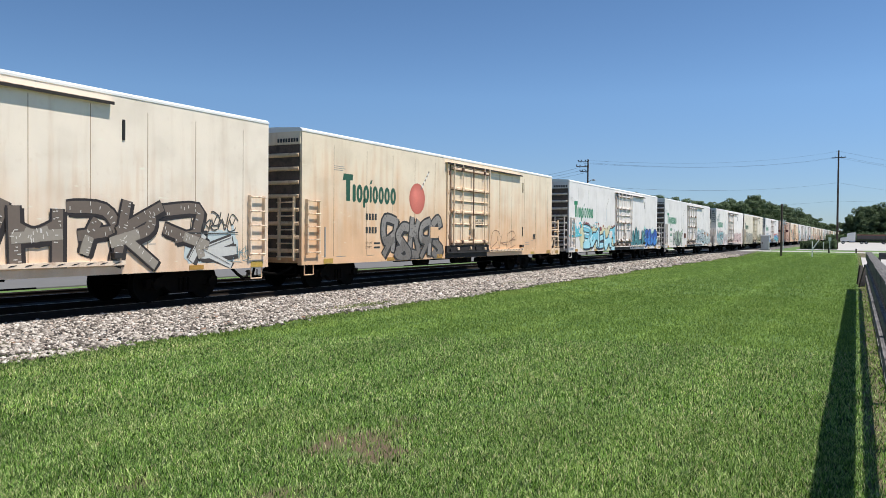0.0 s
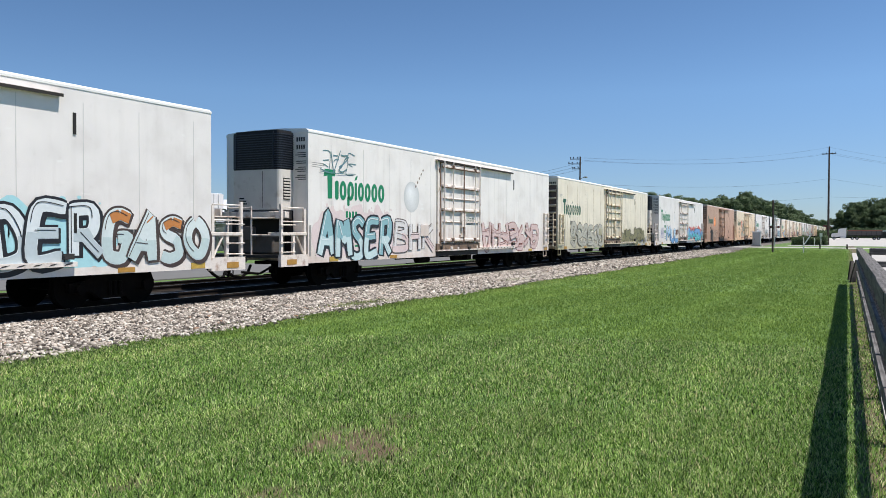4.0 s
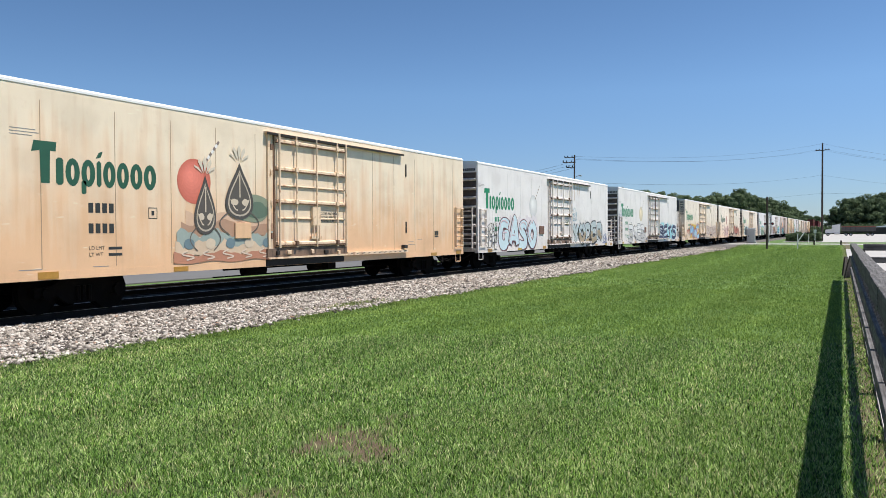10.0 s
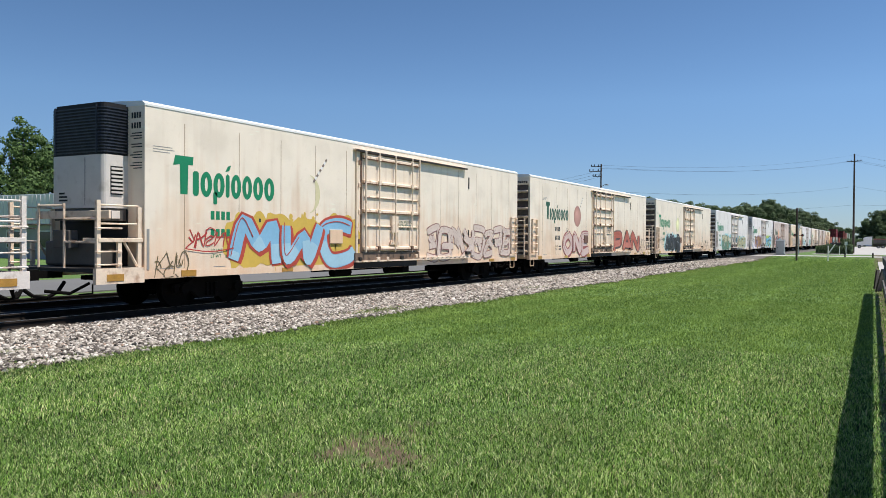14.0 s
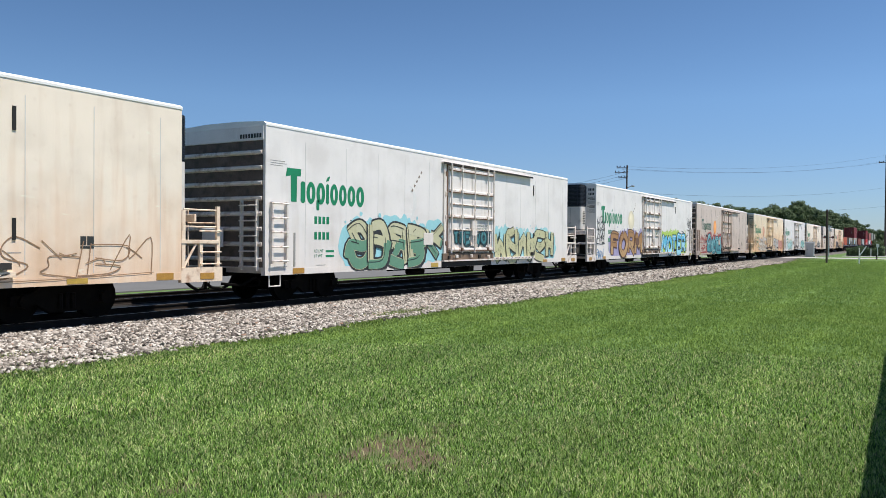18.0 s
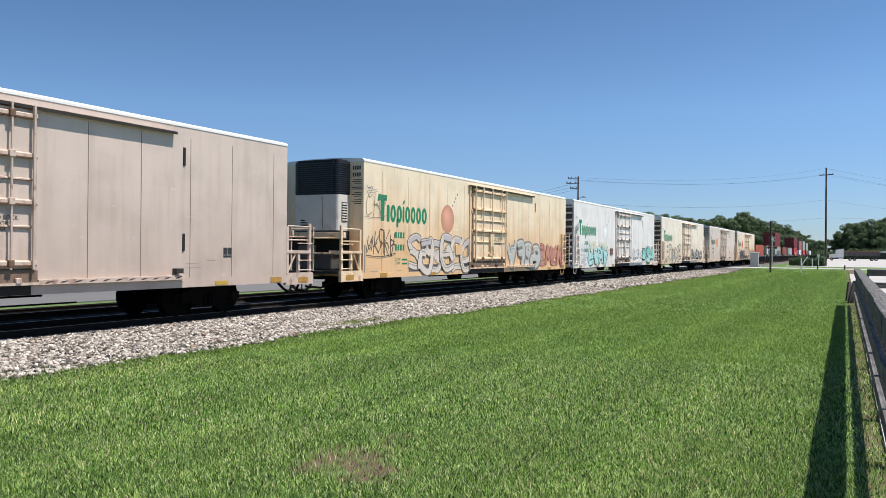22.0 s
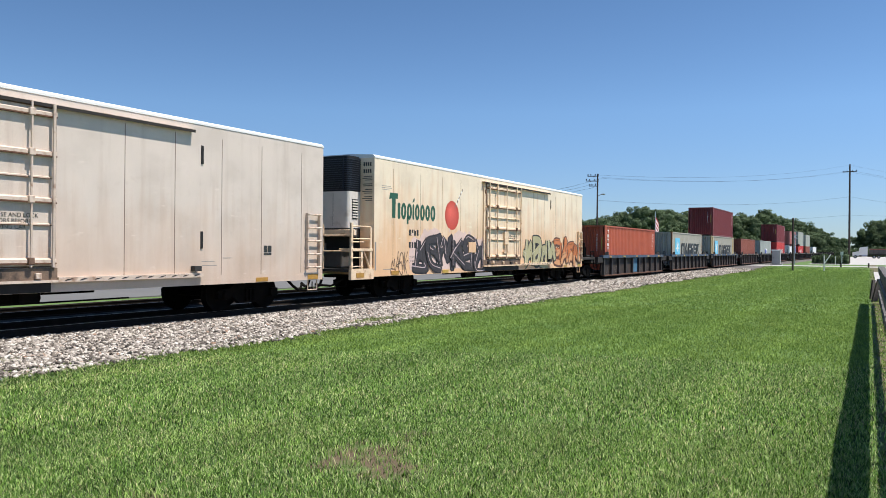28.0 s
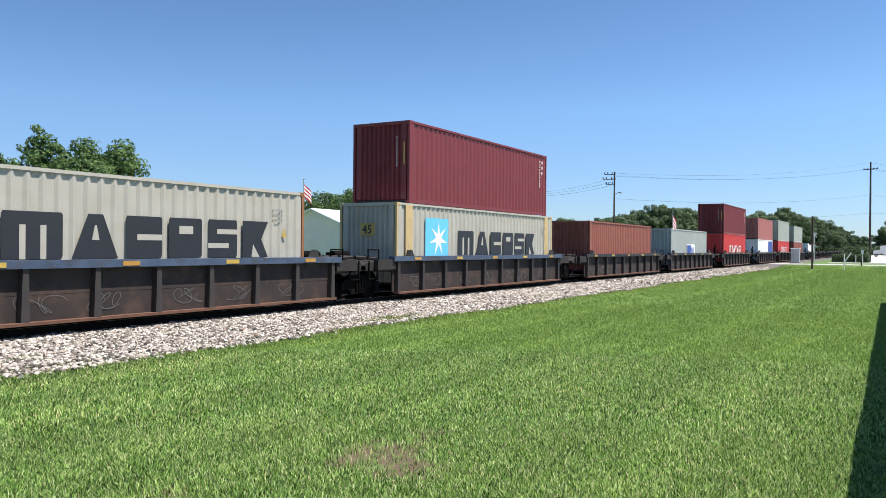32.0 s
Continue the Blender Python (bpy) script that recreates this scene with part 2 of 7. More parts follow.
def ground_material(name, kind):
    m, n, l, b = nodes_of(name)
    co = n.new("ShaderNodeTexCoord").outputs["Object"]
    broad = noise_node(n, l, co, 0.35, 5.0)
    fine = noise_node(n, l, co, 9.0, 6.0)
    tiny = noise_node(n, l, co, 60.0, 3.0)
    if kind == "lawn":
        mow = noise_node(n, l, co, 1.0, 2.0, (0.012, 0.75, 1))
        c = ramp(n, l, broad, [(0.3, (0.060, 0.120, 0.018)), (0.7, (0.085, 0.158, 0.028))])
        c = mixc(n, l, ramp(n, l, mow, [(0.45, (0, 0, 0)), (0.7, (0.6, 0.6, 0.6))]), c, (0.115, 0.200, 0.040))
        c = mixc(n, l, ramp(n, l, fine, [(0.45, (0, 0, 0)), (0.68, (0.5, 0.5, 0.5))]), c, (0.045, 0.085, 0.014))
        c = mixc(n, l, ramp(n, l, tiny, [(0.5, (0, 0, 0)), (0.75, (0.6, 0.6, 0.6))]), c, (0.19, 0.26, 0.08))
        dry = None
        for px, py, pr in BARE:
            v = n.new("ShaderNodeVectorMath")
            v.operation = "DISTANCE"
            l.new(co, v.inputs[0])
            v.inputs[1].default_value = (px, py, 0)
            d = math_node(n, l, "DIVIDE", v.outputs["Value"], pr)
            d = math_node(n, l, "ADD", d, math_node(n, l, "MULTIPLY", math_node(n, l, "SUBTRACT", noise_node(n, l, co, 3.5, 5.0), 0.5), 2.2))
            d = ramp(n, l, d, [(0.35, (0.8, 0.8, 0.8)), (1.0, (0, 0, 0))])
            dry = d if dry is None else mixc(n, l, 1.0, dry, d, "ADD")
        # worn strip along the fence
        xyz = n.new("ShaderNodeSeparateXYZ")
        l.new(co, xyz.inputs[0])
        off = math_node(n, l, "SUBTRACT", math_node(n, l, "SUBTRACT", math_node(n, l, "MULTIPLY", xyz.outputs[0], 0.0113), xyz.outputs[1]), 0.02)
        off = math_node(n, l, "ADD", off, math_node(n, l, "MULTIPLY", math_node(n, l, "SUBTRACT", noise_node(n, l, co, 2.4, 5.0), 0.5), 0.30))
        dry = mixc(n, l, 1.0, dry, ramp(n, l, off, [(0.04, (0, 0, 0)), (0.16, (0.85, 0.85, 0.85)), (0.8, (0.85, 0.85, 0.85)), (0.95, (0, 0, 0))]), "ADD")
        c = mixc(n, l, dry, c, mixc(n, l, fine, (0.060, 0.042, 0.022), (0.150, 0.105, 0.058)))
        bump(n, l, b, tiny, 0.6, 0.03)
    else:
        v = n.new("ShaderNodeTexVoronoi")
        sep = n.new("ShaderNodeSeparateXYZ")
        l.new(co, sep.inputs[0])
        v.inputs["Scale"].default_value = 17.0
        l.new(co, v.inputs[0])
        c = mixc(n, l, v.outputs["Color"], (0.07, 0.060, 0.052), (0.30, 0.262, 0.23))
        # the shade in the gaps between stones is coloured in
        c = mixc(n, l, ramp(n, l, v.outputs["Distance"], [(0.25, (0, 0, 0)), (0.6, (0.9, 0.9, 0.9))]), c, (0.05, 0.045, 0.04))
        # the train's shade put into the bed's colour, between and beyond the rails
        bed_shade = math_node(n, l, "ADD", math_node(n, l, "SUBTRACT", sep.outputs[1], 14.7), math_node(n, l, "MULTIPLY", broad, 0.6))
        c = mixc(n, l, ramp(n, l, bed_shade, [(0.2, (0, 0, 0)), (0.7, (0.98, 0.98, 0.98))]), c, (0.004, 0.0034, 0.003))
        bump(n, l, b, v.outputs["Distance"], -0.8, 0.04)
    l.new(c, b.inputs["Base Color"])
    b.inputs["Roughness"].default_value = 0.9
    return m


# bare spots in the lawn: x, y, radius
BARE = [(6.28, 4.62, 0.42), (6.0, 4.15, 0.50), (5.93, 3.76, 0.50), (6.6, 4.2, 0.42), (7.2, 4.3, 0.34), (5.78, 4.5, 0.28), (4.62, 3.9, 0.30), (4.25, 5.1, 0.32)]
LAWN = ground_material("lawn_soil_and_thatch", "lawn")
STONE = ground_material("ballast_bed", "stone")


def island_material(name, stops, rough=0.75, through=0.0, bumpy=0.0, mown=False):
    """Each loose piece of a joined mesh takes a colour of its own."""
    m, n, l, b = nodes_of(name)
    g = n.new("ShaderNodeNewGeometry")
    c = ramp(n, l, g.outputs["Random Per Island"], stops)
    if bumpy:
        co = n.new("ShaderNodeTexCoord").outputs["Object"]
        f = noise_node(n, l, co, 45.0, 4.0)
        c = mixc(n, l, 0.5, c, ramp(n, l, f, [(0.3, (0.45, 0.45, 0.45)), (0.7, (1, 1, 1))]), "MULTIPLY")
    if mown:
        co = n.new("ShaderNodeTexCoord").outputs["Object"]
        st = noise_node(n, l, co, 1.0, 2.0, (0.012, 0.75, 1))
        c = mixc(n, l, 1.0, c, ramp(n, l, st, [(0.38, (0.84, 0.87, 0.82)), (0.5, (0.93, 0.95, 0.93)), (0.62, (1.14, 1.12, 1.14))]), "MULTIPLY")
        # thin, dusty growth along the stones
        sp = n.new("ShaderNodeSeparateXYZ")
        l.new(co, sp.inputs[0])
        verge = math_node(n, l, "ADD", math_node(n, l, "DIVIDE", sp.outputs[1], 20.0), math_node(n, l, "MULTIPLY", math_node(n, l, "SUBTRACT", noise_node(n, l, co, 0.8, 4.0), 0.5), 0.12))
        c = mixc(n, l, 1.0, c, ramp(n, l, verge, [(0.50, (1, 1, 1)), (0.585, (0.80, 0.72, 0.74))]), "MULTIPLY")
        pt = noise_node(n, l, co, 0.55, 5.0)
        c = mixc(n, l, 1.0, c, ramp(n, l, pt, [(0.33, (0.88, 0.92, 0.86)), (0.52, (1, 1, 1)), (0.7, (1.10, 1.04, 1.06))]), "MULTIPLY")
    l.new(c, b.inputs["Base Color"])
    b.inputs["Roughness"].default_value = rough
    if through:
        t = n.new("ShaderNodeBsdfTranslucent")
        l.new(c, t.inputs[0])
        mx = n.new("ShaderNodeMixShader")
        mx.inputs[0].default_value = through
        l.new(b.outputs[0], mx.inputs[1])
        l.new(t.outputs[0], mx.inputs[2])
        l.new(mx.outputs[0], n["Material Output"].inputs[0])
    return m


BLADE = island_material("grass_blades", [(0.0, (0.006, 0.017, 0.002)), (0.26, (0.050, 0.115, 0.011)), (0.50, (0.155, 0.300, 0.040)), (0.76, (0.37, 0.545, 0.122)), (0.90, (0.66, 0.75, 0.34)), (1.0, (0.62, 0.50, 0.30))], 0.62, 0.35, 0.0, True)
BLADEF = island_material("grass_blades_far", [(0.0, (0.050, 0.100, 0.013)), (0.5, (0.172, 0.284, 0.044)), (1.0, (0.40, 0.53, 0.13))], 0.7, 0.35, 0.0, True)
PEBBLE = island_material("ballast_stone", [(0.0, (0.030, 0.024, 0.020)), (0.25, (0.130, 0.107, 0.088)), (0.55, (0.33, 0.287, 0.243)), (0.84, (0.55, 0.497, 0.437)), (0.93, (0.70, 0.65, 0.58)), (1.0, (0.29, 0.17, 0.105))], 0.85, 0, 1.0)
# paler and bluer: distance haze is mixed into this leaf colour
LEAF_HAZED = island_material("leaves", [(0.0, (0.060, 0.094, 0.044)), (0.5, (0.094, 0.138, 0.064)), (1.0, (0.138, 0.186, 0.088))], 0.9, 0.3)
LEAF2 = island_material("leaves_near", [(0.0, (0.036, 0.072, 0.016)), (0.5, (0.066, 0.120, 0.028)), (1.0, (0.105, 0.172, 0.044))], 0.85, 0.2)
BARK = plain("bark", (0.10, 0.08, 0.062), 0.9, 0, 0.3, 3.0)
GRIMY = plain("threshold_grime", (0.19, 0.125, 0.085), 0.75, 0, 0.5, 2.6, dirt=(0.045, 0.032, 0.025))
ENDG = plain("end_wall_grime_and_shade", (0.115, 0.085, 0.068), 0.8, 0, 0.5, 2.2, dirt=(0.05, 0.038, 0.031))
LOWTRACK = plain("track_grime_and_shade", (0.020, 0.015, 0.012), 0.8, 0, 0.4, 5.0)

# ---------------------------------------------------------------- mesh helpers
rng = np.random.default_rng(7)


def bx(bm, x0, x1, y0, y1, z0, z1, mi=0):
    """A box between the given planes."""
    x0, x1, y0, y1, z0, z1 = min(x0, x1), max(x0, x1), min(y0, y1), max(y0, y1), min(z0, z1), max(z0, z1)
    v = [bm.verts.new(p) for p in ((x0, y0, z0), (x1, y0, z0), (x1, y1, z0), (x0, y1, z0), (x0, y0, z1), (x1, y0, z1), (x1, y1, z1), (x0, y1, z1))]
    for q in ((3, 2, 1, 0), (4, 5, 6, 7), (0, 1, 5, 4), (1, 2, 6, 5), (2, 3, 7, 6), (3, 0, 4, 7)):
        bm.faces.new([v[i] for i in q]).material_index = mi
    return v


def cyl(bm, p, q, r, n=8, r2=None):
    """A bar from p to q."""
    p, q = Vector(p), Vector(q)
    d = (q - p).normalized()
    u = d.orthogonal().normalized()
    w = d.cross(u)
    r2 = r if r2 is None else r2
    a = [bm.verts.new(p + (u * math.cos(6.28319 * i / n) + w * math.sin(6.28319 * i / n)) * r) for i in range(n)]
    b = [bm.verts.new(q + (u * math.cos(6.28319 * i / n) + w * math.sin(6.28319 * i / n)) * r2) for i in range(n)]
    for i in range(n):
        bm.faces.new((a[i], a[(i + 1) % n], b[(i + 1) % n], b[i]))
    bm.faces.new(a[::-1])
    bm.faces.new(b)


def prism(bm, pts, y0, y1, mi=0):
    """A flat outline of (x, z) points, thick from y0 to y1."""
    a = [bm.verts.new((x, y0, z)) for x, z in pts]
    b = [bm.verts.new((x, y1, z)) for x, z in pts]
    k = len(pts)
    fs = [bm.faces.new(a), bm.faces.new(b[::-1])]
    for i in range(k):
        fs.append(bm.faces.new((a[i], b[i], b[(i + 1) % k], a[(i + 1) % k])))
    for f in fs:
        f.material_index = mi


def extrude_x(bm, prof, x0, x1):
    """A closed (y, z) outline drawn along x."""
    a = [bm.verts.new((x0, y, z)) for y, z in prof]
    b = [bm.verts.new((x1, y, z)) for y, z in prof]
    k = len(prof)
    bm.faces.new(a)
    bm.faces.new(b[::-1])
    for i in range(k):
        bm.faces.new((a[(i + 1) % k], a[i], b[i], b[(i + 1) % k]))


def done(name, bm, fix=True):
    if fix:
        bmesh.ops.recalc_face_normals(bm, faces=bm.faces)
    me = bpy.data.meshes.new(name)
    bm.to_mesh(me)
    bm.free()
    return me


CACHE = {}


def made(key, build, *a):
    """The mesh under that key, built on first use by build(bm, ...)."""
    if key not in CACHE:
        bm = bmesh.new()
        build(bm, *a)
        CACHE[key] = done(key.split("/")[0], bm)
    return CACHE[key]


def part(name, me, material, parent, label="", at=None):
    """One mesh object under a thing or a part. me: a mesh or a bmesh."""
    if isinstance(me, bmesh.types.BMesh):
        me = done(name, me)
    mats = material if isinstance(material, (list, tuple)) else [material]
    while len(me.materials) < len(mats):
        me.materials.append(None)
    ob = new(name, me)
    for s, m in zip(ob.material_slots, mats):
        s.link = "OBJECT"
        s.material = m
    ob.parent = parent
    if at is not None:
        ob.matrix_basis = at
    if label:
        ob["label"] = label
    return ob


def box_mesh(key, *dims, bevel=0.0):
    def build(bm):
        bx(bm, *dims)
        if bevel:
            bmesh.ops.bevel(bm, geom=bm.edges[:], offset=bevel, segments=2, affect="EDGES", profile=0.5)
    return made(key, build)


def bars_mesh(key, bars, r, n=6):
    def build(bm):
        for p, q in bars:
            cyl(bm, p, q, r, n)
    return made(key, build)


def thing(name, label, category, m=None, group="", kind=""):
    ob = new(name)
    ob.empty_display_size = 0.3
    if m is not None:
        ob.matrix_basis = m
    return tagged(ob, label, category, group, kind)


def structure(name, me, material, label, category=""):
    ob = part(name, me, material, None)
    return tagged(ob, label, category or name.split("_")[0], kind="structure")


def raw_mesh(name, verts, faces):
    """A mesh from numpy arrays of corners and of equal-sided faces."""
    me = bpy.data.meshes.new(name)
    k = faces.shape[1]
    me.vertices.add(len(verts))
    me.vertices.foreach_set("co", verts.astype(np.float32).ravel())
    me.loops.add(faces.size)
    me.loops.foreach_set("vertex_index", faces.astype(np.int32).ravel())
    me.polygons.add(len(faces))
    me.polygons.foreach_set("loop_start", np.arange(0, faces.size, k, dtype=np.int32))
    me.polygons.foreach_set("loop_total", np.full(len(faces), k, dtype=np.int32))
    me.update(calc_edges=True)
    me.validate()
    return me


GLYPHS = {}


def glyph(ch, fat):
    """Corners and faces of one letter of the built-in font, in a unit box."""
    key = (ch, round(fat, 3))
    if key not in GLYPHS:
        cu = bpy.data.curves.new("letters", "FONT")
        cu.body, cu.offset, cu.resolution_u, cu.fill_mode = ch, fat, 3, "FRONT"
        ob = new("letters", cu)
        bpy.context.view_layer.update()
        me = bpy.data.meshes.new_from_object(ob.evaluated_get(bpy.context.evaluated_depsgraph_get()))
        v = np.array([p.co[:2] for p in me.vertices])
        f = [list(p.vertices) for p in me.polygons]
        bpy.data.objects.remove(ob)
        bpy.data.curves.remove(cu)
        bpy.data.meshes.remove(me)
        GLYPHS[key] = (v, f)
    return GLYPHS[key]


# the lettering that is used further on, shaped while the scene is still empty
for ch in ("CLOSE AND LOCK", "DOORS BEFORE", "MOVING CAR", "LD LMT", "LT WT"):
    glyph(ch, 0.0)
glyph("45", 0.02)


# ---------------------------------------------------------------- ground, railway bed, roads
YC = 16.06           # middle of the track
RAIL = 0.28          # top of the rails above the lawn


def ground_height(x, y):
    """The lawn, rising gently to the cross street."""
    t = min(1, max(0, (x - 88) / 14))
    return 0.22 * t * t * (3 - 2 * t)


def build_ground(bm):
    xs = [-400, -120, -40, 0, 20, 40, 60, 80, 88, 90, 92, 94, 96, 98, 100, 102, 130, 260, 800, 2600]
    ys = [-1600, -300, -60, -10, 0, 5, 11, 11.6]
    grid = [[bm.verts.new((x, y, ground_height(x, y))) for y in ys] for x in xs]
    for i in range(len(xs) - 1):
        for j in range(len(ys) - 1):
            bm.faces.new((grid[i][j], grid[i + 1][j], grid[i + 1][j + 1], grid[i][j + 1]))
    # the railway bank, its two shoulders and the strip beyond, part of the same sheet
    prof = [(11.6, 0.0), (12.2, -0.02), (14.2, 0.10), (14.6, 0.11), (20.2, 0.11), (20.9, 0.0), (21.6, -0.02), (60, 0.0), (400, 0.0), (1600, 0.0)]
    cols = []
    for x in xs:
        h = ground_height(x, 0)
        cols.append([grid[xs.index(x)][-1]] + [bm.verts.new((x, y, max(z, h - 0.03) if z < 0.1 else z + 0.1 * min(1, h / 0.2))) for y, z in prof[1:]])
    for i in range(len(xs) - 1):
        for j in range(len(prof) - 1):
            f = bm.faces.new((cols[i][j], cols[i + 1][j], cols[i + 1][j + 1], cols[i][j + 1]))
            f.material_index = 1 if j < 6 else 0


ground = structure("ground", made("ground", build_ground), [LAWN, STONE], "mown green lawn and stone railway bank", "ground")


def strip(key, x0, x1, y0, y1, z0, z1):
    return box_mesh(key, x0, x1, y0, y1, z0, z1)


structure("road_beyond", strip("road_beyond", -300, 100, 25.0, 33.0, -0.2, 0.03), ASPH, "pale grey asphalt road beyond the tracks", "road")
structure("road_crossing", strip("road_crossing", 102, 109.5, -200, 14.35, 0.0, 0.235), CONC, "pale concrete cross street", "road")
structure("road_crossing_far", strip("road_crossing_far", 102, 109.5, 17.8, 120, -0.1, 0.235), CONC, "pale concrete cross street", "road")
structure("pavement_lot", strip("pavement_lot", 122, 330, -160, 9.0, 0.0, 0.245), CONC, "bright concrete truck yard", "pavement")
ramp_slab = structure("pavement_ramp", strip("pavement_ramp", -45, 55, -40, 0.0, -0.2, 0.055), CONC, "pale concrete beside the fence", "pavement")
ramp_slab.matrix_basis = pose(33.0, -0.02, 0, 0, 0, 0.62)


def rail_profile(bm, y, x0, x1):
    z = RAIL
    prof = [(y - 0.075, z - 0.17), (y + 0.075, z - 0.17), (y + 0.06, z - 0.15), (y + 0.012, z - 0.13), (y + 0.012, z - 0.045), (y + 0.037, z - 0.035), (y + 0.037, z - 0.005), (y + 0.028, z),
            (y - 0.028, z), (y - 0.037, z - 0.005), (y - 0.037, z - 0.035), (y - 0.012, z - 0.045), (y - 0.012, z - 0.13), (y - 0.06, z - 0.15)]
    extrude_x(bm, prof, x0, x1)


for yc in (YC, YC + 3.9):
    track = thing("railway_track", "steel rails on dark timber ties in stone ballast", "railway track", pose(0, yc, 0), "railway tracks")
    for s in (-0.755, 0.755):
        bm = bmesh.new()
        rail_profile(bm, s, -120, 600)
        rail = part("rail", bm, RAILM, track)
        part("rail_head", box_mesh("rail_head", -120, 600, -0.022, 0.022, RAIL, RAIL + 0.003), RAILTOP, rail, "polished rail head", pose(0, s, 0))
    tie = box_mesh("tie", -0.11, 0.11, -1.3, 1.3, RAIL - 0.36, RAIL - 0.165, bevel=0.01)
    near = 90 if yc == YC else 0
    for i in range(near):
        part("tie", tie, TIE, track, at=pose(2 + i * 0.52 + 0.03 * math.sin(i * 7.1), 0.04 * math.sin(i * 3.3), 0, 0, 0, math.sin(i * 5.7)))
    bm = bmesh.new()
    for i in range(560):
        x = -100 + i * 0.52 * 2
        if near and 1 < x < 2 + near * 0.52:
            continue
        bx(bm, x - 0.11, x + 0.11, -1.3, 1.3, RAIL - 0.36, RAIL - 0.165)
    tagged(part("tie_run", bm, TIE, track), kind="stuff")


def scatter_stones():
    """Ballast stones on the near shoulder, thinner with distance."""
    base = np.array([(1, 0, -0.3), (-1, 0, -0.3), (0, 1, -0.3), (0, -1, -0.3), (0, 0, 1), (0, 0, -0.2), (0.6, 0.6, 0.5), (-0.6, 0.6, 0.5), (-0.6, -0.6, 0.5), (0.6, -0.6, 0.5)])
    fac = np.array([(4, 9, 6), (4, 6, 7), (4, 7, 8), (4, 8, 9), (0, 6, 9), (2, 7, 6), (1, 8, 7), (3, 9, 8), (0, 2, 6), (2, 1, 7), (1, 3, 8), (3, 0, 9)])
    n1, n2, n3 = 40000, 20000, 9000
    x = np.concatenate([rng.uniform(3.5, 22, n1), rng.uniform(22, 42, n2), rng.uniform(42, 90, n3)])
    size = np.concatenate([rng.uniform(0.024, 0.058, n1), rng.uniform(0.034, 0.068, n2), rng.uniform(0.05, 0.10, n3)])
    y = 11.55 + 3.4 * rng.uniform(0, 1, len(x)) ** 0.93
    y = np.where(y < 11.95, y + 0.12 * np.sin(x * 0.45) + 0.10 * np.sin(x * 1.3 + 1) - np.abs(rng.normal(0, 0.16, len(x))), y)
    z = np.interp(y, [11.6, 12.2, 14.2, 14.6, 15.2], [0.0, 0.0, 0.10, 0.115, 0.115])
    k = len(x)
    sc = size[:, None] * rng.uniform(0.45, 1.2, (k, 3)) * np.array([1.2, 0.95, 0.72])
    ang = rng.uniform(0, 6.28, k)
    tilt = rng.normal(0, 0.75, k)
    v = base[None] * rng.uniform(0.62, 1.25, (k, len(base), 1)) * sc[:, None, :]
    vx, vy, vz = v[..., 0], v[..., 1], v[..., 2]
    vy, vz = vy * np.cos(tilt)[:, None] - vz * np.sin(tilt)[:, None], vy * np.sin(tilt)[:, None] + vz * np.cos(tilt)[:, None]
    vx, vy = vx * np.cos(ang)[:, None] - vy * np.sin(ang)[:, None], vx * np.sin(ang)[:, None] + vy * np.cos(ang)[:, None]
    v = np.stack([vx + x[:, None], vy + y[:, None], vz + (z + size * 0.5)[:, None]], 2)
    f = fac[None] + (np.arange(k) * len(base))[:, None, None]
    ob = part("ballast", raw_mesh("ballast", v.reshape(-1, 3), f.reshape(-1, 3)), PEBBLE, None)
    tagged(ob, "loose grey and tan crushed stone ballast", "ballast", kind="stuff")




def grass_blades():
    """Mown blades, dense by the camera and coarser far off."""
    packs = []
    for r0, r1, count, tall, wide in ((4.5, 9.0, 220000, 0.045, 0.0038), (9.0, 15.0, 200000, 0.045, 0.0052), (15.0, 28.0, 170000, 0.040, 0.0095), (28.0, 55.0, 120000, 0.036, 0.015), (55.0, 103.0, 80000, 0.040, 0.026)):
        r = np.sqrt(rng.uniform(r0 * r0, r1 * r1, count * 2))
        a0 = math.radians(-3 if r0 < 20 else -1.5)
        a1 = math.radians(66) if r1 < 12 else math.asin(min(1, 12.2 / r0))
        a = rng.uniform(a0, min(a1, 1.2), count * 2)
        x, y = r * np.cos(a), r * np.sin(a)
        edge = 11.8 + 0.12 * np.sin(x * 0.45) + 0.10 * np.sin(x * 1.3 + 1) + rng.normal(0, 0.20, len(x))
        tuft = 0.5 + 0.5 * np.sin(x * 1.9 + 1.7 * np.sin(y * 1.3)) * np.sin(y * 2.7 + 1.1 * np.sin(x * 0.8))
        keep = (y < edge) & (y > -0.39 + x * 0.0108) & (rng.uniform(0, 1, len(x)) < 0.72 + 0.28 * tuft)
        strip_off = x * 0.0113 - y
        keep &= (strip_off < 0.02 + rng.normal(0, 0.05, len(x))) | (rng.uniform(0, 1, len(x)) < 0.35)
        for px, py, pr in BARE:
            keep &= (np.hypot(x - px, y - py) > pr * rng.uniform(0.5, 1.3, len(x))) | (rng.uniform(0, 1, len(x)) < 0.30)
        x, y, tuft = x[keep][:count], y[keep][:count], tuft[keep][:count]
        packs.append((x, y, tuft, tall, wide, r0 >= 15))
    # weeds that have crept into the stones
    for wx, wy, wr, num in ((29.6, 12.5, 0.7, 900), (17.8, 12.0, 0.8, 1600), (62, 12.3, 2.0, 700), (7.5, 12.75, 0.35, 900)):
        packs.append((wx + rng.normal(0, wr, num), wy + rng.normal(0, wr * 0.25, num), np.full(num, 0.8), 0.075, 0.009, True))
    for far in (False, True):
        grass_pack([p for p in packs if p[5] == far], far)


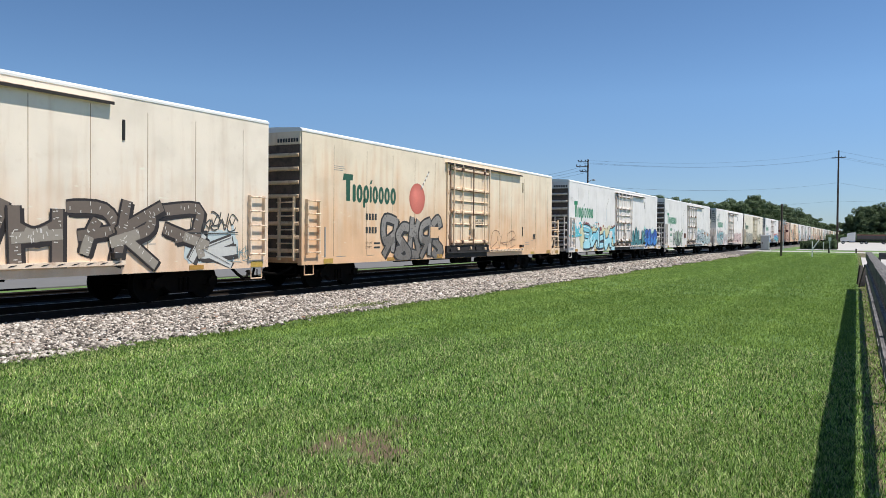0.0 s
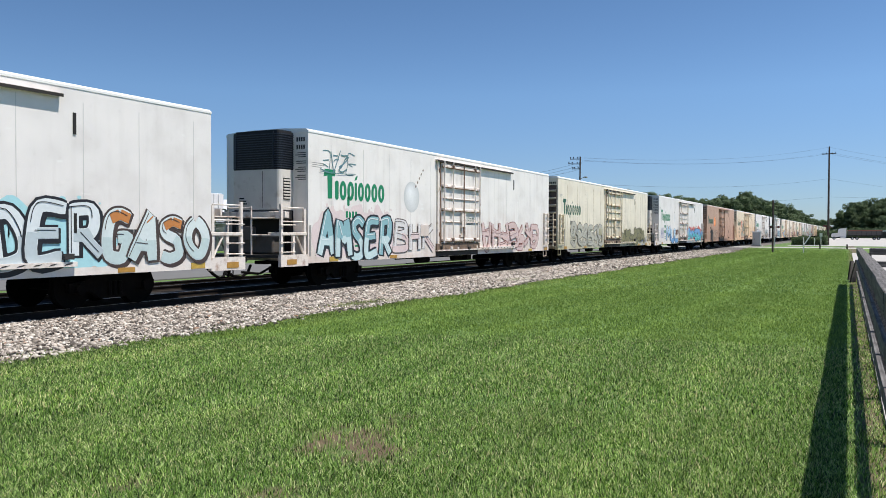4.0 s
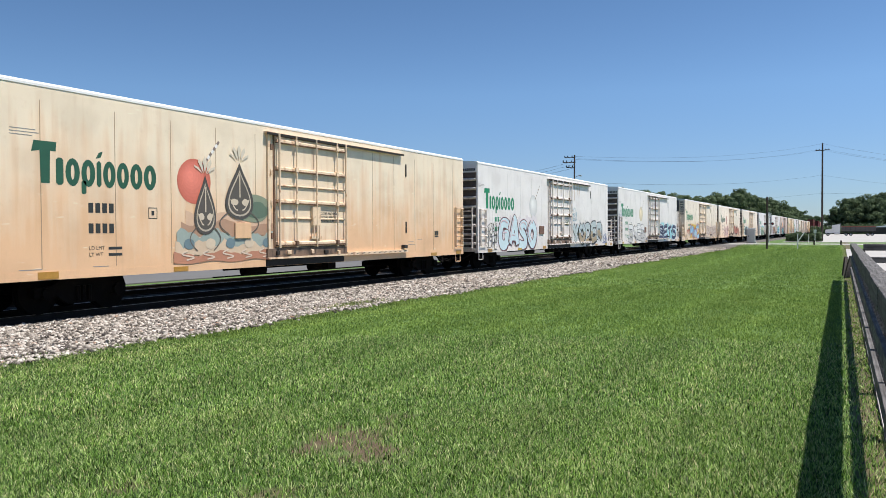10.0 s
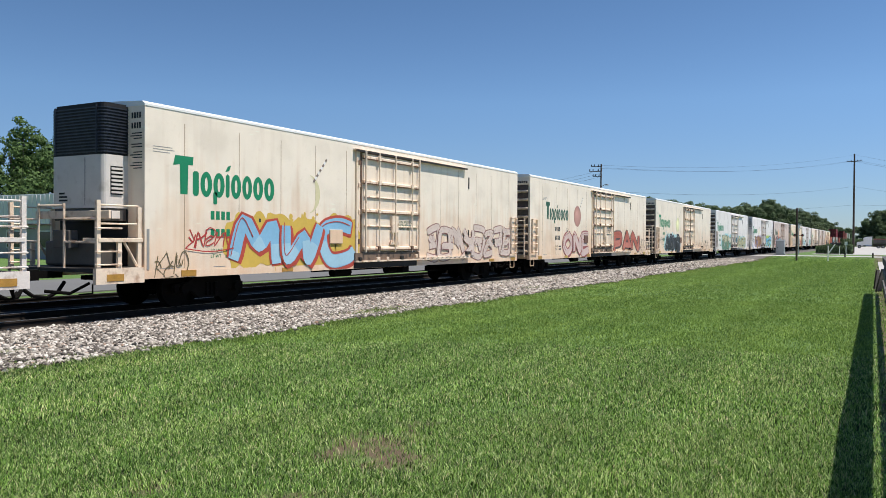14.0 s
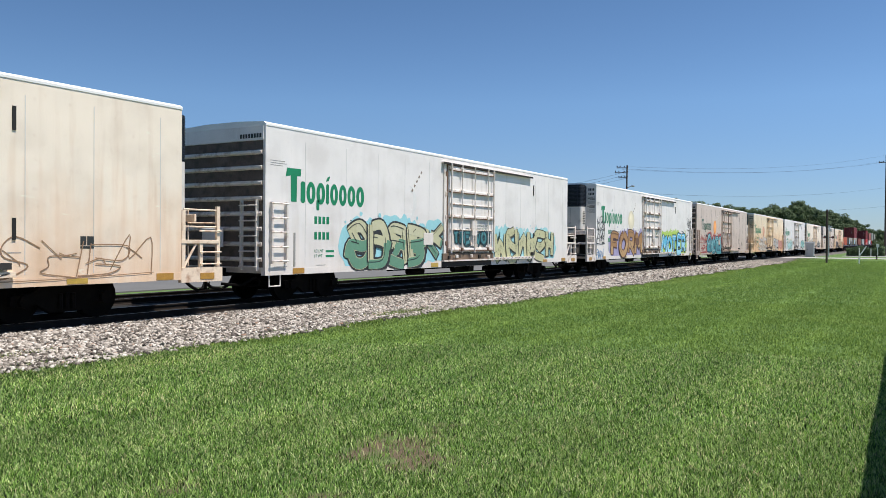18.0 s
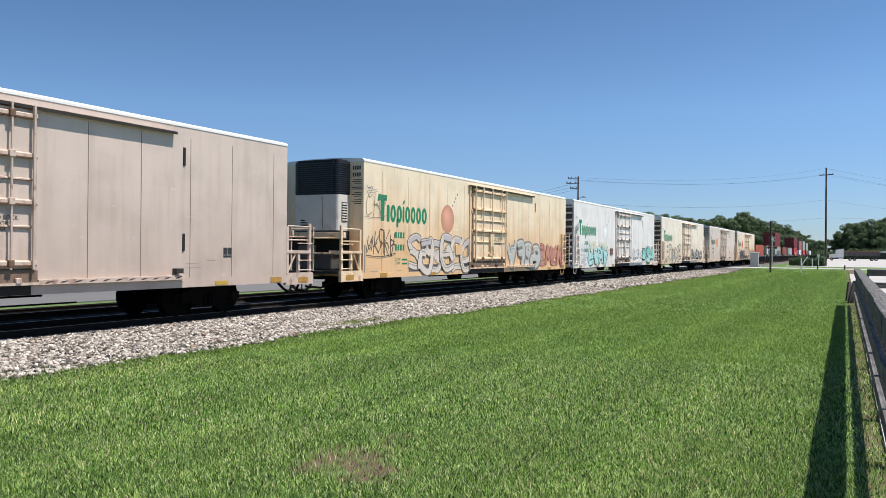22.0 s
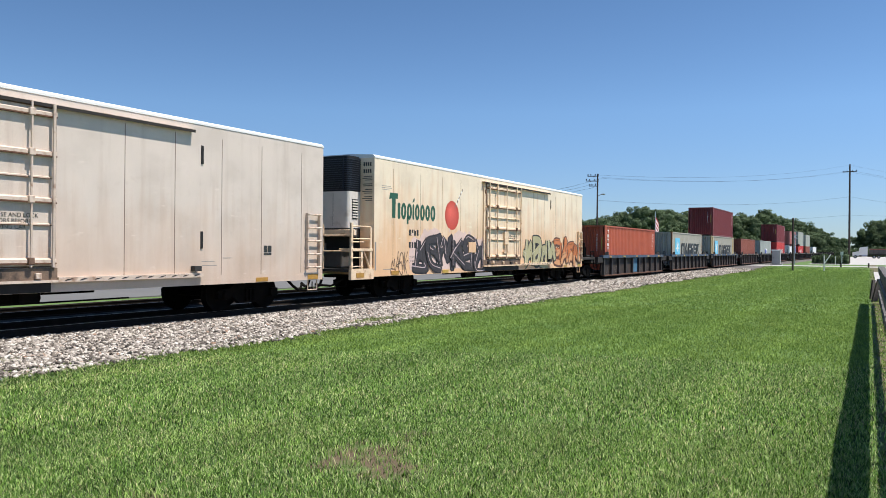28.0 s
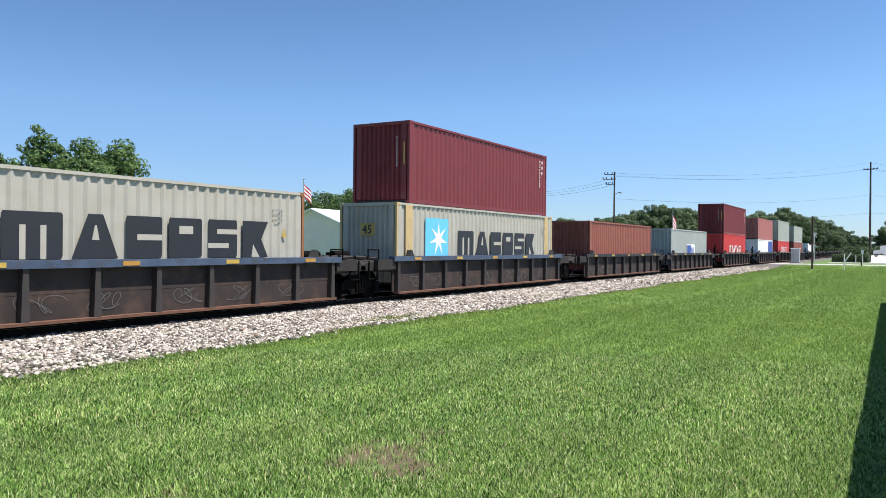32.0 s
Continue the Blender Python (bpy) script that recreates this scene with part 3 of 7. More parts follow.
def grass_pack(packs, far):
    vs, fs, off = [], [], 0
    for x, y, tuft, tall, wide, _ in packs:
        k = len(x)
        a = rng.uniform(0, 6.28, k)
        h = tall * rng.uniform(0.55, 1.35, k) * (0.8 + 0.4 * tuft)
        lean = rng.uniform(0.15, 1.15, k) * h
        la = a + rng.normal(1.57, 0.7, k)
        w = wide * rng.uniform(0.6, 1.3, k)
        dx, dy = np.cos(a) * w, np.sin(a) * w
        ex, ey = np.cos(la) * lean, np.sin(la) * lean
        z0 = np.array([0.0]) + np.interp(x, [88, 102], [0, 0.22])
        p0 = np.stack([x - dx, y - dy, z0], 1)
        p1 = np.stack([x + dx, y + dy, z0], 1)
        m0 = np.stack([x - dx * 0.8 + ex * 0.35, y - dy * 0.8 + ey * 0.35, z0 + h * 0.6], 1)
        m1 = np.stack([x + dx * 0.8 + ex * 0.35, y + dy * 0.8 + ey * 0.35, z0 + h * 0.6], 1)
        tip = np.stack([x + ex, y + ey, z0 + h], 1)
        if far:
            vs.append(np.stack([p0, p1, tip], 1).reshape(-1, 3))
            fs.append(off + np.arange(k)[:, None] * 3 + np.array([0, 1, 2]))
            off += 3 * k
            continue
        vs.append(np.stack([p0, p1, m0, m1, tip], 1).reshape(-1, 3))
        i = off + np.arange(k)[:, None] * 5
        fs.append(np.concatenate([i + np.array([0, 1, 3]), i + np.array([0, 3, 2]), i + np.array([2, 3, 4])], 0))
        off += 5 * k
    ob = part("grass", raw_mesh("grass", np.concatenate(vs), np.concatenate(fs)), BLADEF if far else BLADE, None)
    tagged(ob, "short mown green lawn grass", "grass", kind="stuff")




# ---------------------------------------------------------------- fence beside the camera
def fence_run(label, m, length, top, rails, posts=2.36):
    """A timber rail fence along its own x, with a heavy cap on posts."""
    f = thing("wooden_fence", label, "fence", m, "timber fence runs")
    n = int(length / posts + 0.01)
    for i in range(n + 1):
        part("post", box_mesh("fence_post", -0.07, 0.07, -0.07, 0.045, -0.15, 1.235, bevel=0.01), WOODG, f, at=pose(-0.1 - i * posts, 0, 0, 0.5 * math.sin(i * 2.2), 0, 0))
    for i in range(n):
        a, w = -(i + 1) * posts - 0.1, posts - 0.012
        q = 0.004 * math.sin(i * 4.1)
        wide = top[1] + (0.012 if i % 3 == 1 else 0)
        part("top_beam", box_mesh("fence_beam/%.3f/%.3f" % (w, wide), 0, w, top[0], wide, top[2], top[3], bevel=0.012), WOODG, f, at=pose(a, q, -abs(q)))
        for y0, y1, z0, z1 in rails:
            part("middle_rail", box_mesh("fence_mid/%.3f/%.2f" % (w, z0), 0, w, y0, y1, z0, z1, bevel=0.008), WOODG, f, at=pose(a, 0, 2 * q, 0, 0.15 * math.sin(i * 3.3), 0))
    return f


fence_run("weathered grey timber fence with a heavy top beam and two rails", pose(34.5, -0.030, 0.05, 0, 0, 0.64), 39.4, (-0.10, 0.10, 1.17, 1.41), [(0.045, 0.10, 0.77, 0.93), (0.045, 0.10, 0.35, 0.50)])
fence_run("weathered timber fence return across the concrete", pose(32.9, -9.9, 0.05, 0, 0, -90), 9.5, (-0.1, 0.1, 1.2, 1.41), [(-0.03, 0.03, 0.72, 0.93), (-0.03, 0.03, 0.26, 0.43)])
board = thing("leaning_board", "old brown boards leaning at the fence end", "board", pose(36.2, 0.20, 0, 0, -14, 62))
part("plank", box_mesh("lean_plank", -0.03, 0.03, -0.20, 0.20, 0, 0.95, bevel=0.008), WOODB, board)
part("plank", box_mesh("lean_plank2", -0.03, 0.03, -0.16, 0.16, 0, 0.8, bevel=0.008), WOODB, board, at=pose(0.3, -0.30, 0, 5, 8, 10))
part("plank", box_mesh("lean_plank3", -0.04, 0.04, -0.10, 0.10, 0, 1.25, bevel=0.008), WOODB, board, at=pose(-0.25, -0.42, 0, -9, 4, -20))

# ---------------------------------------------------------------- lettering and graffiti
def words_mesh(name, lines, x, z, height, y, pitch=1.35):
    """Lines of plain lettering on a wagon side, facing -y."""
    bm = bmesh.new()
    for i, line in enumerate(lines):
        v, f = glyph(line, 0.0)
        s = height / 0.72
        vs = [bm.verts.new((x + p[0] * s, y, z - i * height * pitch + p[1] * s)) for p in v]
        for q in f:
            try:
                bm.faces.new([vs[k] for k in q])
            except ValueError:
                pass
    return done(name, bm, False)


class Sheet:
    """Flat painted shapes on a wagon side, layer on layer."""

    def __init__(self, y, floor=-1.0):
        self.bm, self.y, self.cols, self.floor = bmesh.new(), y, [], floor

    def col(self, c):
        if c not in self.cols:
            self.cols.append(c)
        return self.cols.index(c)

    def shape(self, pts, c, layer):
        yy = self.y - 0.0035 * (layer + 1)
        vs = [self.bm.verts.new((px, yy, max(pz, self.floor))) for px, pz in pts]
        try:
            self.bm.faces.new(vs).material_index = self.col(c)
        except ValueError:
            pass

    def strip(self, up, dn, c, layer):
        """A ribbon between two lines, rising a hair along its way so that it can cross itself."""
        mi, rows = self.col(c), []
        for i, (a, b) in enumerate(zip(up, dn)):
            yy = self.y - 0.0035 * (layer + 1 + 0.015 * i)
            rows.append((self.bm.verts.new((a[0], yy, max(a[1], self.floor))), self.bm.verts.new((b[0], yy, max(b[1], self.floor)))))
        for (a, b), (p, q) in zip(rows, rows[1:]):
            self.bm.faces.new((b, q, p, a)).material_index = mi

    def finish(self, name, parent, label):
        bmesh.ops.triangulate(self.bm, faces=[f for f in self.bm.faces if len(f.verts) > 4])
        me = done(name, self.bm, False)
        return part(name, me, [spray(c) for c in self.cols], parent, label)


def blob(cx, cz, w, h, r, lobes=5, rough=0.25, n=22):
    """A rounded uneven outline."""
    ph, k2 = r.uniform(0, 6.28), r.uniform(0, 6.28)
    pts = []
    for i in range(n):
        a = 6.28319 * i / n
        q = 1 + rough * math.sin(lobes * a + ph) * 0.6 + rough * math.sin((lobes + 2) * a + k2) * 0.4
        pts.append((cx + w / 2 * q * math.cos(a), cz + h / 2 * q * math.sin(a)))
    return pts[::-1]


def stroke(pts, w):
    """A brush line along points, slightly narrowed at its ends."""
    up, dn = [], []
    for i, (x, z) in enumerate(pts):
        x0, z0 = pts[max(0, i - 1)]
        x1, z1 = pts[min(len(pts) - 1, i + 1)]
        d = math.hypot(x1 - x0, z1 - z0) or 1
        ww = w * (0.86 if i in (0, len(pts) - 1) else 1) / 2
        up.append((x - (z1 - z0) / d * ww, z + (x1 - x0) / d * ww))
        dn.append((x + (z1 - z0) / d * ww, z - (x1 - x0) / d * ww))
    return up, dn


def smooth(pts, n=4):
    """A flowing line through a few points."""
    if not 3 <= len(pts) <= 9:
        return pts
    out = []
    for i in range(len(pts) - 1):
        p0, p1, p2, p3 = pts[max(0, i - 1)], pts[i], pts[i + 1], pts[min(len(pts) - 1, i + 2)]
        for j in range(n):
            t = j / n
            out.append(tuple(0.5 * (2 * b + (c - a) * t + (2 * a - 5 * b + 4 * c - d) * t * t + (3 * b - a - 3 * c + d) * t ** 3) for a, b, c, d in zip(p0, p1, p2, p3)))
    return out + [pts[-1]]


def draw_stroke(sh, pts, w, c, layer):
    pts = smooth(pts)
    up, dn = stroke(pts, w)
    sh.strip(up, dn, c, layer)


def curl(r, x, z, w, h, n=12):
    """A looping scrawl inside a box."""
    a, b, p, q = r.uniform(1.2, 2.8), r.uniform(1.2, 2.2), r.uniform(0, 6.28), r.uniform(0, 6.28)
    return [(x + w * (0.15 + 0.7 * i / n + 0.22 * math.sin(a * 6.28 * i / n + p)), z + h * (0.5 + 0.45 * math.sin(b * 6.28 * i / n + q))) for i in range(n + 1)]


SILL = 0.785         # paint ends at the lower edge of a car's side
# a painter's alphabet: each letter is a few lines through points of a ten by ten grid
STROKES = {
    "A": "00 49 59 90|23 73", "B": "10 19|09 79 86 25|25 94 91 00", "C": "98 59 18 04 20 70 92", "D": "10 19|09 69 95 81 40 00", "E": "99 19 05 10 91|15 75",
    "F": "99 19 15 10|15 75", "G": "98 59 18 04 20 70 93|54 94 90", "H": "10 19|80 89|15 85", "I": "50 59", "K": "10 19|99 25|25 90", "L": "19 11 91", "M": "00 19 54 89 90",
    "N": "10 19 81 99", "O": "49 17 04 12 40 71 94 87 59", "P": "10 19|09 79 86 64 14", "R": "10 19|09 79 86 64 14|44 90", "S": "98 59 18 26 74 81 40 01", "T": "08 99|48 40",
    "U": "19 12 40 82 99", "V": "09 50 99", "W": "09 20 56 70 99", "X": "00 99|09 90", "Y": "09 55 99|55 40", "Z": "09 99 00 90"}


def strokes_of(ch, r=None):
    """The lines of a letter in a unit box; with r: turned about, so that it reads as no letter."""
    lines = [[(int(q[0]) / 9, int(q[1]) / 9) for q in part_.split()] for part_ in STROKES[ch].split("|")]
    if r:
        fx, fz = r.choice(((1, 0), (0, 1), (1, 1)))
        lines = [[(1 - u if fx else u, 1 - v if fz else v) for u, v in line] for line in lines]
        lines.append([(r.uniform(-0.05, 0.4), r.uniform(0.2, 0.8)), (0.5, r.uniform(0.3, 0.7)), (r.uniform(0.6, 1.1), r.uniform(0.2, 0.8))])
    return lines


def piece(parent, y, x0, x1, z0, z1, text, fill, line, cloud=None, shine=None, seed=0, hollow=False, fade=None, fat=0.10, count=0, label="", cap=None, hatch=None, edge=None):
    """A graffiti piece in fat outlined strokes. text: letters that can be read; None: letter-like forms that cannot.
    fade: a second tone inside, cap: another colour along the tops, hatch: sketched lines across the strokes."""
    r = random.Random(seed)
    sh = Sheet(y, SILL)
    w, h = x1 - x0, z1 - z0
    label = label or "sprayed graffiti letter"
    if cloud:
        m = max(5, int(w / 0.6))
        for i in range(m):
            sh.shape(blob(x0 + w * (i + 0.5) / m, z0 + h * r.uniform(0.40, 0.62), w / m * 2.1, h * r.uniform(0.9, 1.2), r, r.randint(4, 9), 0.15, 36), cloud, 0.03 * i)
        for i in range(m * 2):
            px, pz = x0 + w * r.uniform(-0.02, 1.02), z1 + h * r.uniform(-0.14, 0.15)
            sh.shape(blob(px, pz, 0.04 + 0.14 * r.random(), 0.04 + 0.14 * r.random(), r, 3, 0.1, 10), cloud, 0.6 + 0.015 * i)
        for i in range(m):
            px, pz = x0 + w * r.random(), z0 + h * r.uniform(0.0, 0.2)
            draw_stroke(sh, [(px, pz), (px, pz - r.uniform(0.02, 0.10))], 0.02, cloud, 0.9)
        sh.finish("graffiti_cloud", parent, "sprayed background cloud")
    text = text or "".join(r.choice("ABEGHKNRSWDF") for _ in range(count or max(3, int(w / 0.85))))
    blind = count > 0
    n = len(text)
    cell = w / n
    edge = edge or (0.035 if hollow else 0.07)
    for i, ch in enumerate(text):
        if ch == " ":
            continue
        sh = Sheet(y, SILL)
        lw, lh = cell * (0.55 if ch == "I" else 1.10), h * r.uniform(0.90, 1.02)
        lw *= 1.14 if blind else 1
        wt = min((0.27 if hollow else 0.32) * cell, 0.34, 0.26 * h) * (1 + (fat - 0.10) * 2.0) * r.uniform(0.92, 1.08)
        cx, cz = x0 + cell * (i + 0.5), (z0 + z1) / 2 + h * r.uniform(-0.05, 0.05)
        tn, sl = r.uniform(-0.09, 0.09), r.uniform(-0.10, 0.16)
        iw, ih = max(0.1, lw - wt), max(0.1, lh - wt)
        def put(u, v):
            a, b = (u - 0.5) * iw * (1 + 0.10 * (0.5 - v)), (v - 0.5) * ih
            a += b * sl
            return cx + a * math.cos(tn) - b * math.sin(tn), cz + a * math.sin(tn) + b * math.cos(tn)
        q0, q1 = (0.17, 0.10) if blind else (0.04, 0.03)
        bands = [[put(u + r.uniform(-q0, q0), v + r.uniform(-q1, q1)) for u, v in q] for q in strokes_of(ch, r if blind else None)]
        k = 1 + 6 * (i % 2)
        if not hollow:
            for j, q in enumerate(bands):
                draw_stroke(sh, [(px + 0.06, pz - 0.055) for px, pz in q], wt + edge * 1.6, line, k + 0.15 * j)
        for j, q in enumerate(bands):
            draw_stroke(sh, q, wt + edge * 2, line, k + 1.0 + 0.15 * j)
        for j, q in enumerate(bands):
            draw_stroke(sh, q, wt, fill, k + 2.0 + 0.15 * j)
        if fade:
            for j, q in enumerate(bands):
                low = []
                for pt in smooth(q) + [(0, cz + h)]:
                    if pt[1] < cz + 0.04 * h:
                        low.append(pt)
                        continue
                    if len(low) > 1:
                        draw_stroke(sh, low, wt * 0.9, fade, k + 3.0 + 0.1 * j)
                    low = []
        if cap:
            for j, q in enumerate(bands):
                for a, b in zip(q, q[1:]):
                    if min(a[1], b[1]) > cz + h * 0.22:
                        draw_stroke(sh, [a, b], wt * 0.96, cap, k + 3.4 + 0.1 * j)
        for j, q in enumerate(bands):
            flow = smooth(q)
            if hatch:
                for a, b in zip(flow[::1], flow[1::1]):
                    d = math.hypot(b[0] - a[0], b[1] - a[1]) or 1
                    for _ in range(max(1, int(d / 0.13))):
                        f, g_, ln = r.random(), r.uniform(-0.48, 0.22), r.uniform(0.12, 0.34)
                        mx, mz = a[0] + (b[0] - a[0]) * f, a[1] + (b[1] - a[1]) * f
                        ox, oz = -(b[1] - a[1]) / d * wt, (b[0] - a[0]) / d * wt
                        draw_stroke(sh, [(mx + ox * g_, mz + oz * g_), (mx + ox * (g_ + ln), mz + oz * (g_ + ln))], 0.022, hatch, k + 3.8 + 0.1 * j)
            if shine or not hatch:
                cut = flow[: max(3, len(flow) // 2)]
                draw_stroke(sh, [(px - wt * 0.24, pz + wt * 0.22) for px, pz in cut], wt * (0.13 if shine else 0.07), shine or line, k + 4.6 + 0.1 * j)
        sh.finish("graffiti_letter", parent, label)


def scrawl(parent, y, x0, x1, z0, z1, c, seed, num=3, w=0.04):
    """A quick tag: slanting lines like letters, run together, with a flourish below."""
    r = random.Random(seed)
    rows = max(1, round((z1 - z0) / 0.75))
    for j in range(rows):
        lo, hi = z0 + (z1 - z0) * j / rows, z0 + (z1 - z0) * (j + 0.86) / rows
        cell = (x1 - x0) / num
        for i in range(num):
            sh = Sheet(y, SILL)
            cx, hh = x0 + cell * (i + r.uniform(-0.08, 0.08)), (hi - lo) * r.uniform(0.75, 1.1)
            for q, ln in enumerate(strokes_of(r.choice("AEHKNRSBGMC"), r)):
                pts = [(cx + cell * (0.95 * u + 0.22 * v + r.uniform(-0.13, 0.13)), lo + hh * (v + r.uniform(-0.13, 0.13))) for u, v in ln]
                draw_stroke(sh, pts, w * r.uniform(0.8, 1.15), c, 1 + i % 3 + 0.15 * q)
            sh.finish("graffiti_scribble", parent, "thin sprayed tag")
        sh = Sheet(y, SILL)
        draw_stroke(sh, [(x0 - 0.05, lo - 0.05), (x0 + (x1 - x0) * 0.5, lo - 0.10 + r.uniform(-0.04, 0.04)), (x1 + 0.06, lo + r.uniform(-0.06, 0.04))], w * 0.8, c, 5)
        sh.finish("graffiti_scribble", parent, "thin sprayed tag")


def logo_mesh(small):
    """The green trade mark as plain blocks: a tall hammer-like block, eight short ones and a leaf."""
    bm = bmesh.new()
    def rr(x0, x1, z0, z1, c=0.04):
        pts = [(x0 + c, z0), (x1 - c, z0), (x1, z0 + c), (x1, z1 - c), (x1 - c, z1), (x0 + c, z1), (x0, z1 - c), (x0, z0 + c)]
        bm.faces.new([bm.verts.new((p, 0, q)) for p, q in pts])
    bm.faces.new([bm.verts.new((p, 0, q)) for p, q in [(0.0, 0.66), (0.20, 0.70), (0.22, 0.0), (0.44, 0.0), (0.46, 0.70), (0.60, 0.70), (0.62, 0.90), (0.06, 0.90)]])
    # eight plain pills, each with an upright slit; one hangs lower
    for i, (x, w) in enumerate([(0.60, 0.19), (0.84, 0.38), (1.26, 0.38), (1.68, 0.13), (1.86, 0.36), (2.26, 0.36), (2.66, 0.38), (3.08, 0.40)]):
        z0, z1 = (-0.20 if i == 2 else -0.02), 0.57
        if w < 0.25:
            rr(x, x + w, z0, z1, 0.05)
            continue
        m = 16
        o = [(x + w / 2 + w / 2 * math.cos(6.28319 * q / m), 0.275 + 0.31 * math.sin(6.28319 * q / m)) for q in range(m)]
        p = [(x + w / 2 + w * 0.13 * math.cos(6.28319 * q / m), 0.275 + 0.17 * math.sin(6.28319 * q / m)) for q in range(m)]
        vo, vp = [[bm.verts.new((u, 0, v)) for u, v in ring] for ring in (o, p)]
        for q in range(m):
            bm.faces.new((vo[q], vo[(q + 1) % m], vp[(q + 1) % m], vp[q]))
        if i == 2:
            rr(x, x + 0.13, -0.20, 0.10, 0.03)
    leaf = [(1.66, 0.62), (1.80, 0.66), (1.86, 0.80), (1.74, 0.76)]
    bm.faces.new([bm.verts.new((p, 0, q)) for p, q in leaf])
    if small:
        bmesh.ops.scale(bm, vec=(0.905, 1, 0.94), verts=bm.verts)
    return done("logo", bm, False)


LOGO = {s: logo_mesh(s) for s in (False, True)}
STENCIL = words_mesh("door_stencil", ["CLOSE AND LOCK", "DOORS BEFORE", "MOVING CAR"], 2.08, 0.95, 0.085, -0.056)
LOADMARK = words_mesh("load_mark", ["LD LMT", "LT WT"], 0, 1.36, 0.085, 0, 1.65)


# ---------------------------------------------------------------- rolling stock: trucks
def build_side_frame(bm):
    prism(bm, [(-1.15, 0.36), (-1.15, 0.56), (-0.75, 0.60), (-0.42, 0.80), (0.42, 0.80), (0.75, 0.60), (1.15, 0.56), (1.15, 0.36), (0.62, 0.38), (0.35, 0.20), (-0.35, 0.20), (-0.62, 0.38)], -0.07, 0.07)
    for x in (-0.89, 0.89):
        cyl(bm, (x, -0.16, 0.45), (x, 0.05, 0.45), 0.13, 10)
    for x in (-0.14, 0.0, 0.14):
        cyl(bm, (x, -0.10, 0.26), (x, -0.10, 0.58), 0.05, 6)


def build_wheel(bm):
    cyl(bm, (0, -0.065, 0.46), (0, 0.065, 0.46), 0.46, 24)
    cyl(bm, (0, 0.06, 0.46), (0, 0.09, 0.46), 0.49, 24)
    cyl(bm, (0, -0.085, 0.46), (0, -0.06, 0.46), 0.14, 12)


def truck(parent, x):
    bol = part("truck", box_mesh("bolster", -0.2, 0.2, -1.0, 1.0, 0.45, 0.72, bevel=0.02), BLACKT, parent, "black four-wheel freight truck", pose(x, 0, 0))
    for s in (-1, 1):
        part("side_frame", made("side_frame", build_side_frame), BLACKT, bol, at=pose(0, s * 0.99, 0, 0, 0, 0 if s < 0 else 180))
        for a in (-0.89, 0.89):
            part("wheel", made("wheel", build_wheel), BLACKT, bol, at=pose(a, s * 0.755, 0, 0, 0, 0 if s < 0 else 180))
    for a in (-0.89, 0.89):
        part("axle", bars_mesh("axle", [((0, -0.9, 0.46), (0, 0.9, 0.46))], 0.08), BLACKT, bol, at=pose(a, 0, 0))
    return bol


def build_coupler(bm):
    bx(bm, 0, 0.62, -0.07, 0.07, 0.80, 0.96)
    prism(bm, [(0.58, 0.76), (0.86, 0.76), (0.90, 0.82), (0.90, 0.98), (0.58, 1.0)], -0.15, 0.10)
    bx(bm, 0.74, 0.92, -0.02, 0.16, 0.78, 0.98)


def build_hose(bm):
    pts = [(0.05, -0.35, 0.72), (0.25, -0.42, 0.52), (0.5, -0.4, 0.40), (0.75, -0.3, 0.44), (0.92, -0.2, 0.60)]
    for p, q in zip(pts, pts[1:]):
        cyl(bm, p, q, 0.042, 6)
    cyl(bm, (0.05, -1.2, 0.72), (0.30, -0.9, 0.50), 0.036, 6)
    cyl(bm, (0.30, -0.9, 0.50), (0.62, -0.5, 0.55), 0.036, 6)
    cyl(bm, (0.05, -1.3, 0.70), (0.05, -1.3, 0.50), 0.018, 6)
    cyl(bm, (0.05, -1.3, 0.50), (0.05, -0.85, 0.46), 0.018, 6)


# ---------------------------------------------------------------- refrigerated boxcar
HALF = 10.22         # half the body's length
SIDE = 1.6           # half its width
BOT, EAVE, TOP = 0.77, 4.68, 4.775


def build_body(bm):
    extrude_x(bm, [(-SIDE, BOT + 0.17), (SIDE, BOT + 0.17), (SIDE, EAVE), (-SIDE, EAVE)], -HALF, HALF)


def build_roof(bm):
    prof = [(-SIDE - 0.012, EAVE - 0.01), (SIDE + 0.012, EAVE - 0.01), (SIDE + 0.012, EAVE + 0.04), (SIDE - 0.07, TOP), (0.6, TOP + 0.05), (-0.6, TOP + 0.05), (-SIDE + 0.07, TOP), (-SIDE - 0.012, EAVE + 0.04)]
    extrude_x(bm, prof, -HALF - 0.012, HALF + 0.012)


def build_sill(bm):
    for s in (-1, 1):
        prism(bm, [(-HALF, BOT), (HALF, BOT), (HALF, BOT + 0.17), (-HALF, BOT + 0.17)], s * (SIDE + 0.006), s * (SIDE - 0.14))
    bx(bm, -HALF + 0.1, HALF - 0.1, -SIDE + 0.15, SIDE - 0.15, BOT + 0.05, BOT + 0.165)


def build_under(bm):
    bx(bm, -HALF - 0.3, HALF + 0.3, -0.2, 0.2, 0.72, 0.82)
    for x in (-2.2, 0.9):
        cyl(bm, (x, -0.7, 0.62), (x + 0.9, -0.7, 0.62), 0.13, 10)
    cyl(bm, (-4, -1.3, 0.55), (3.6, -1.3, 0.55), 0.02, 5)
    cyl(bm, (-1.5, 0.7, 0.6), (4.2, 0.7, 0.6), 0.03, 5)
    bx(bm, 1.0, 1.4, -1.35, -1.1, 0.56, 0.82)


def build_door(bm):
    bx(bm, 0, 3.42, -0.05, 0.0, 0, 3.12)


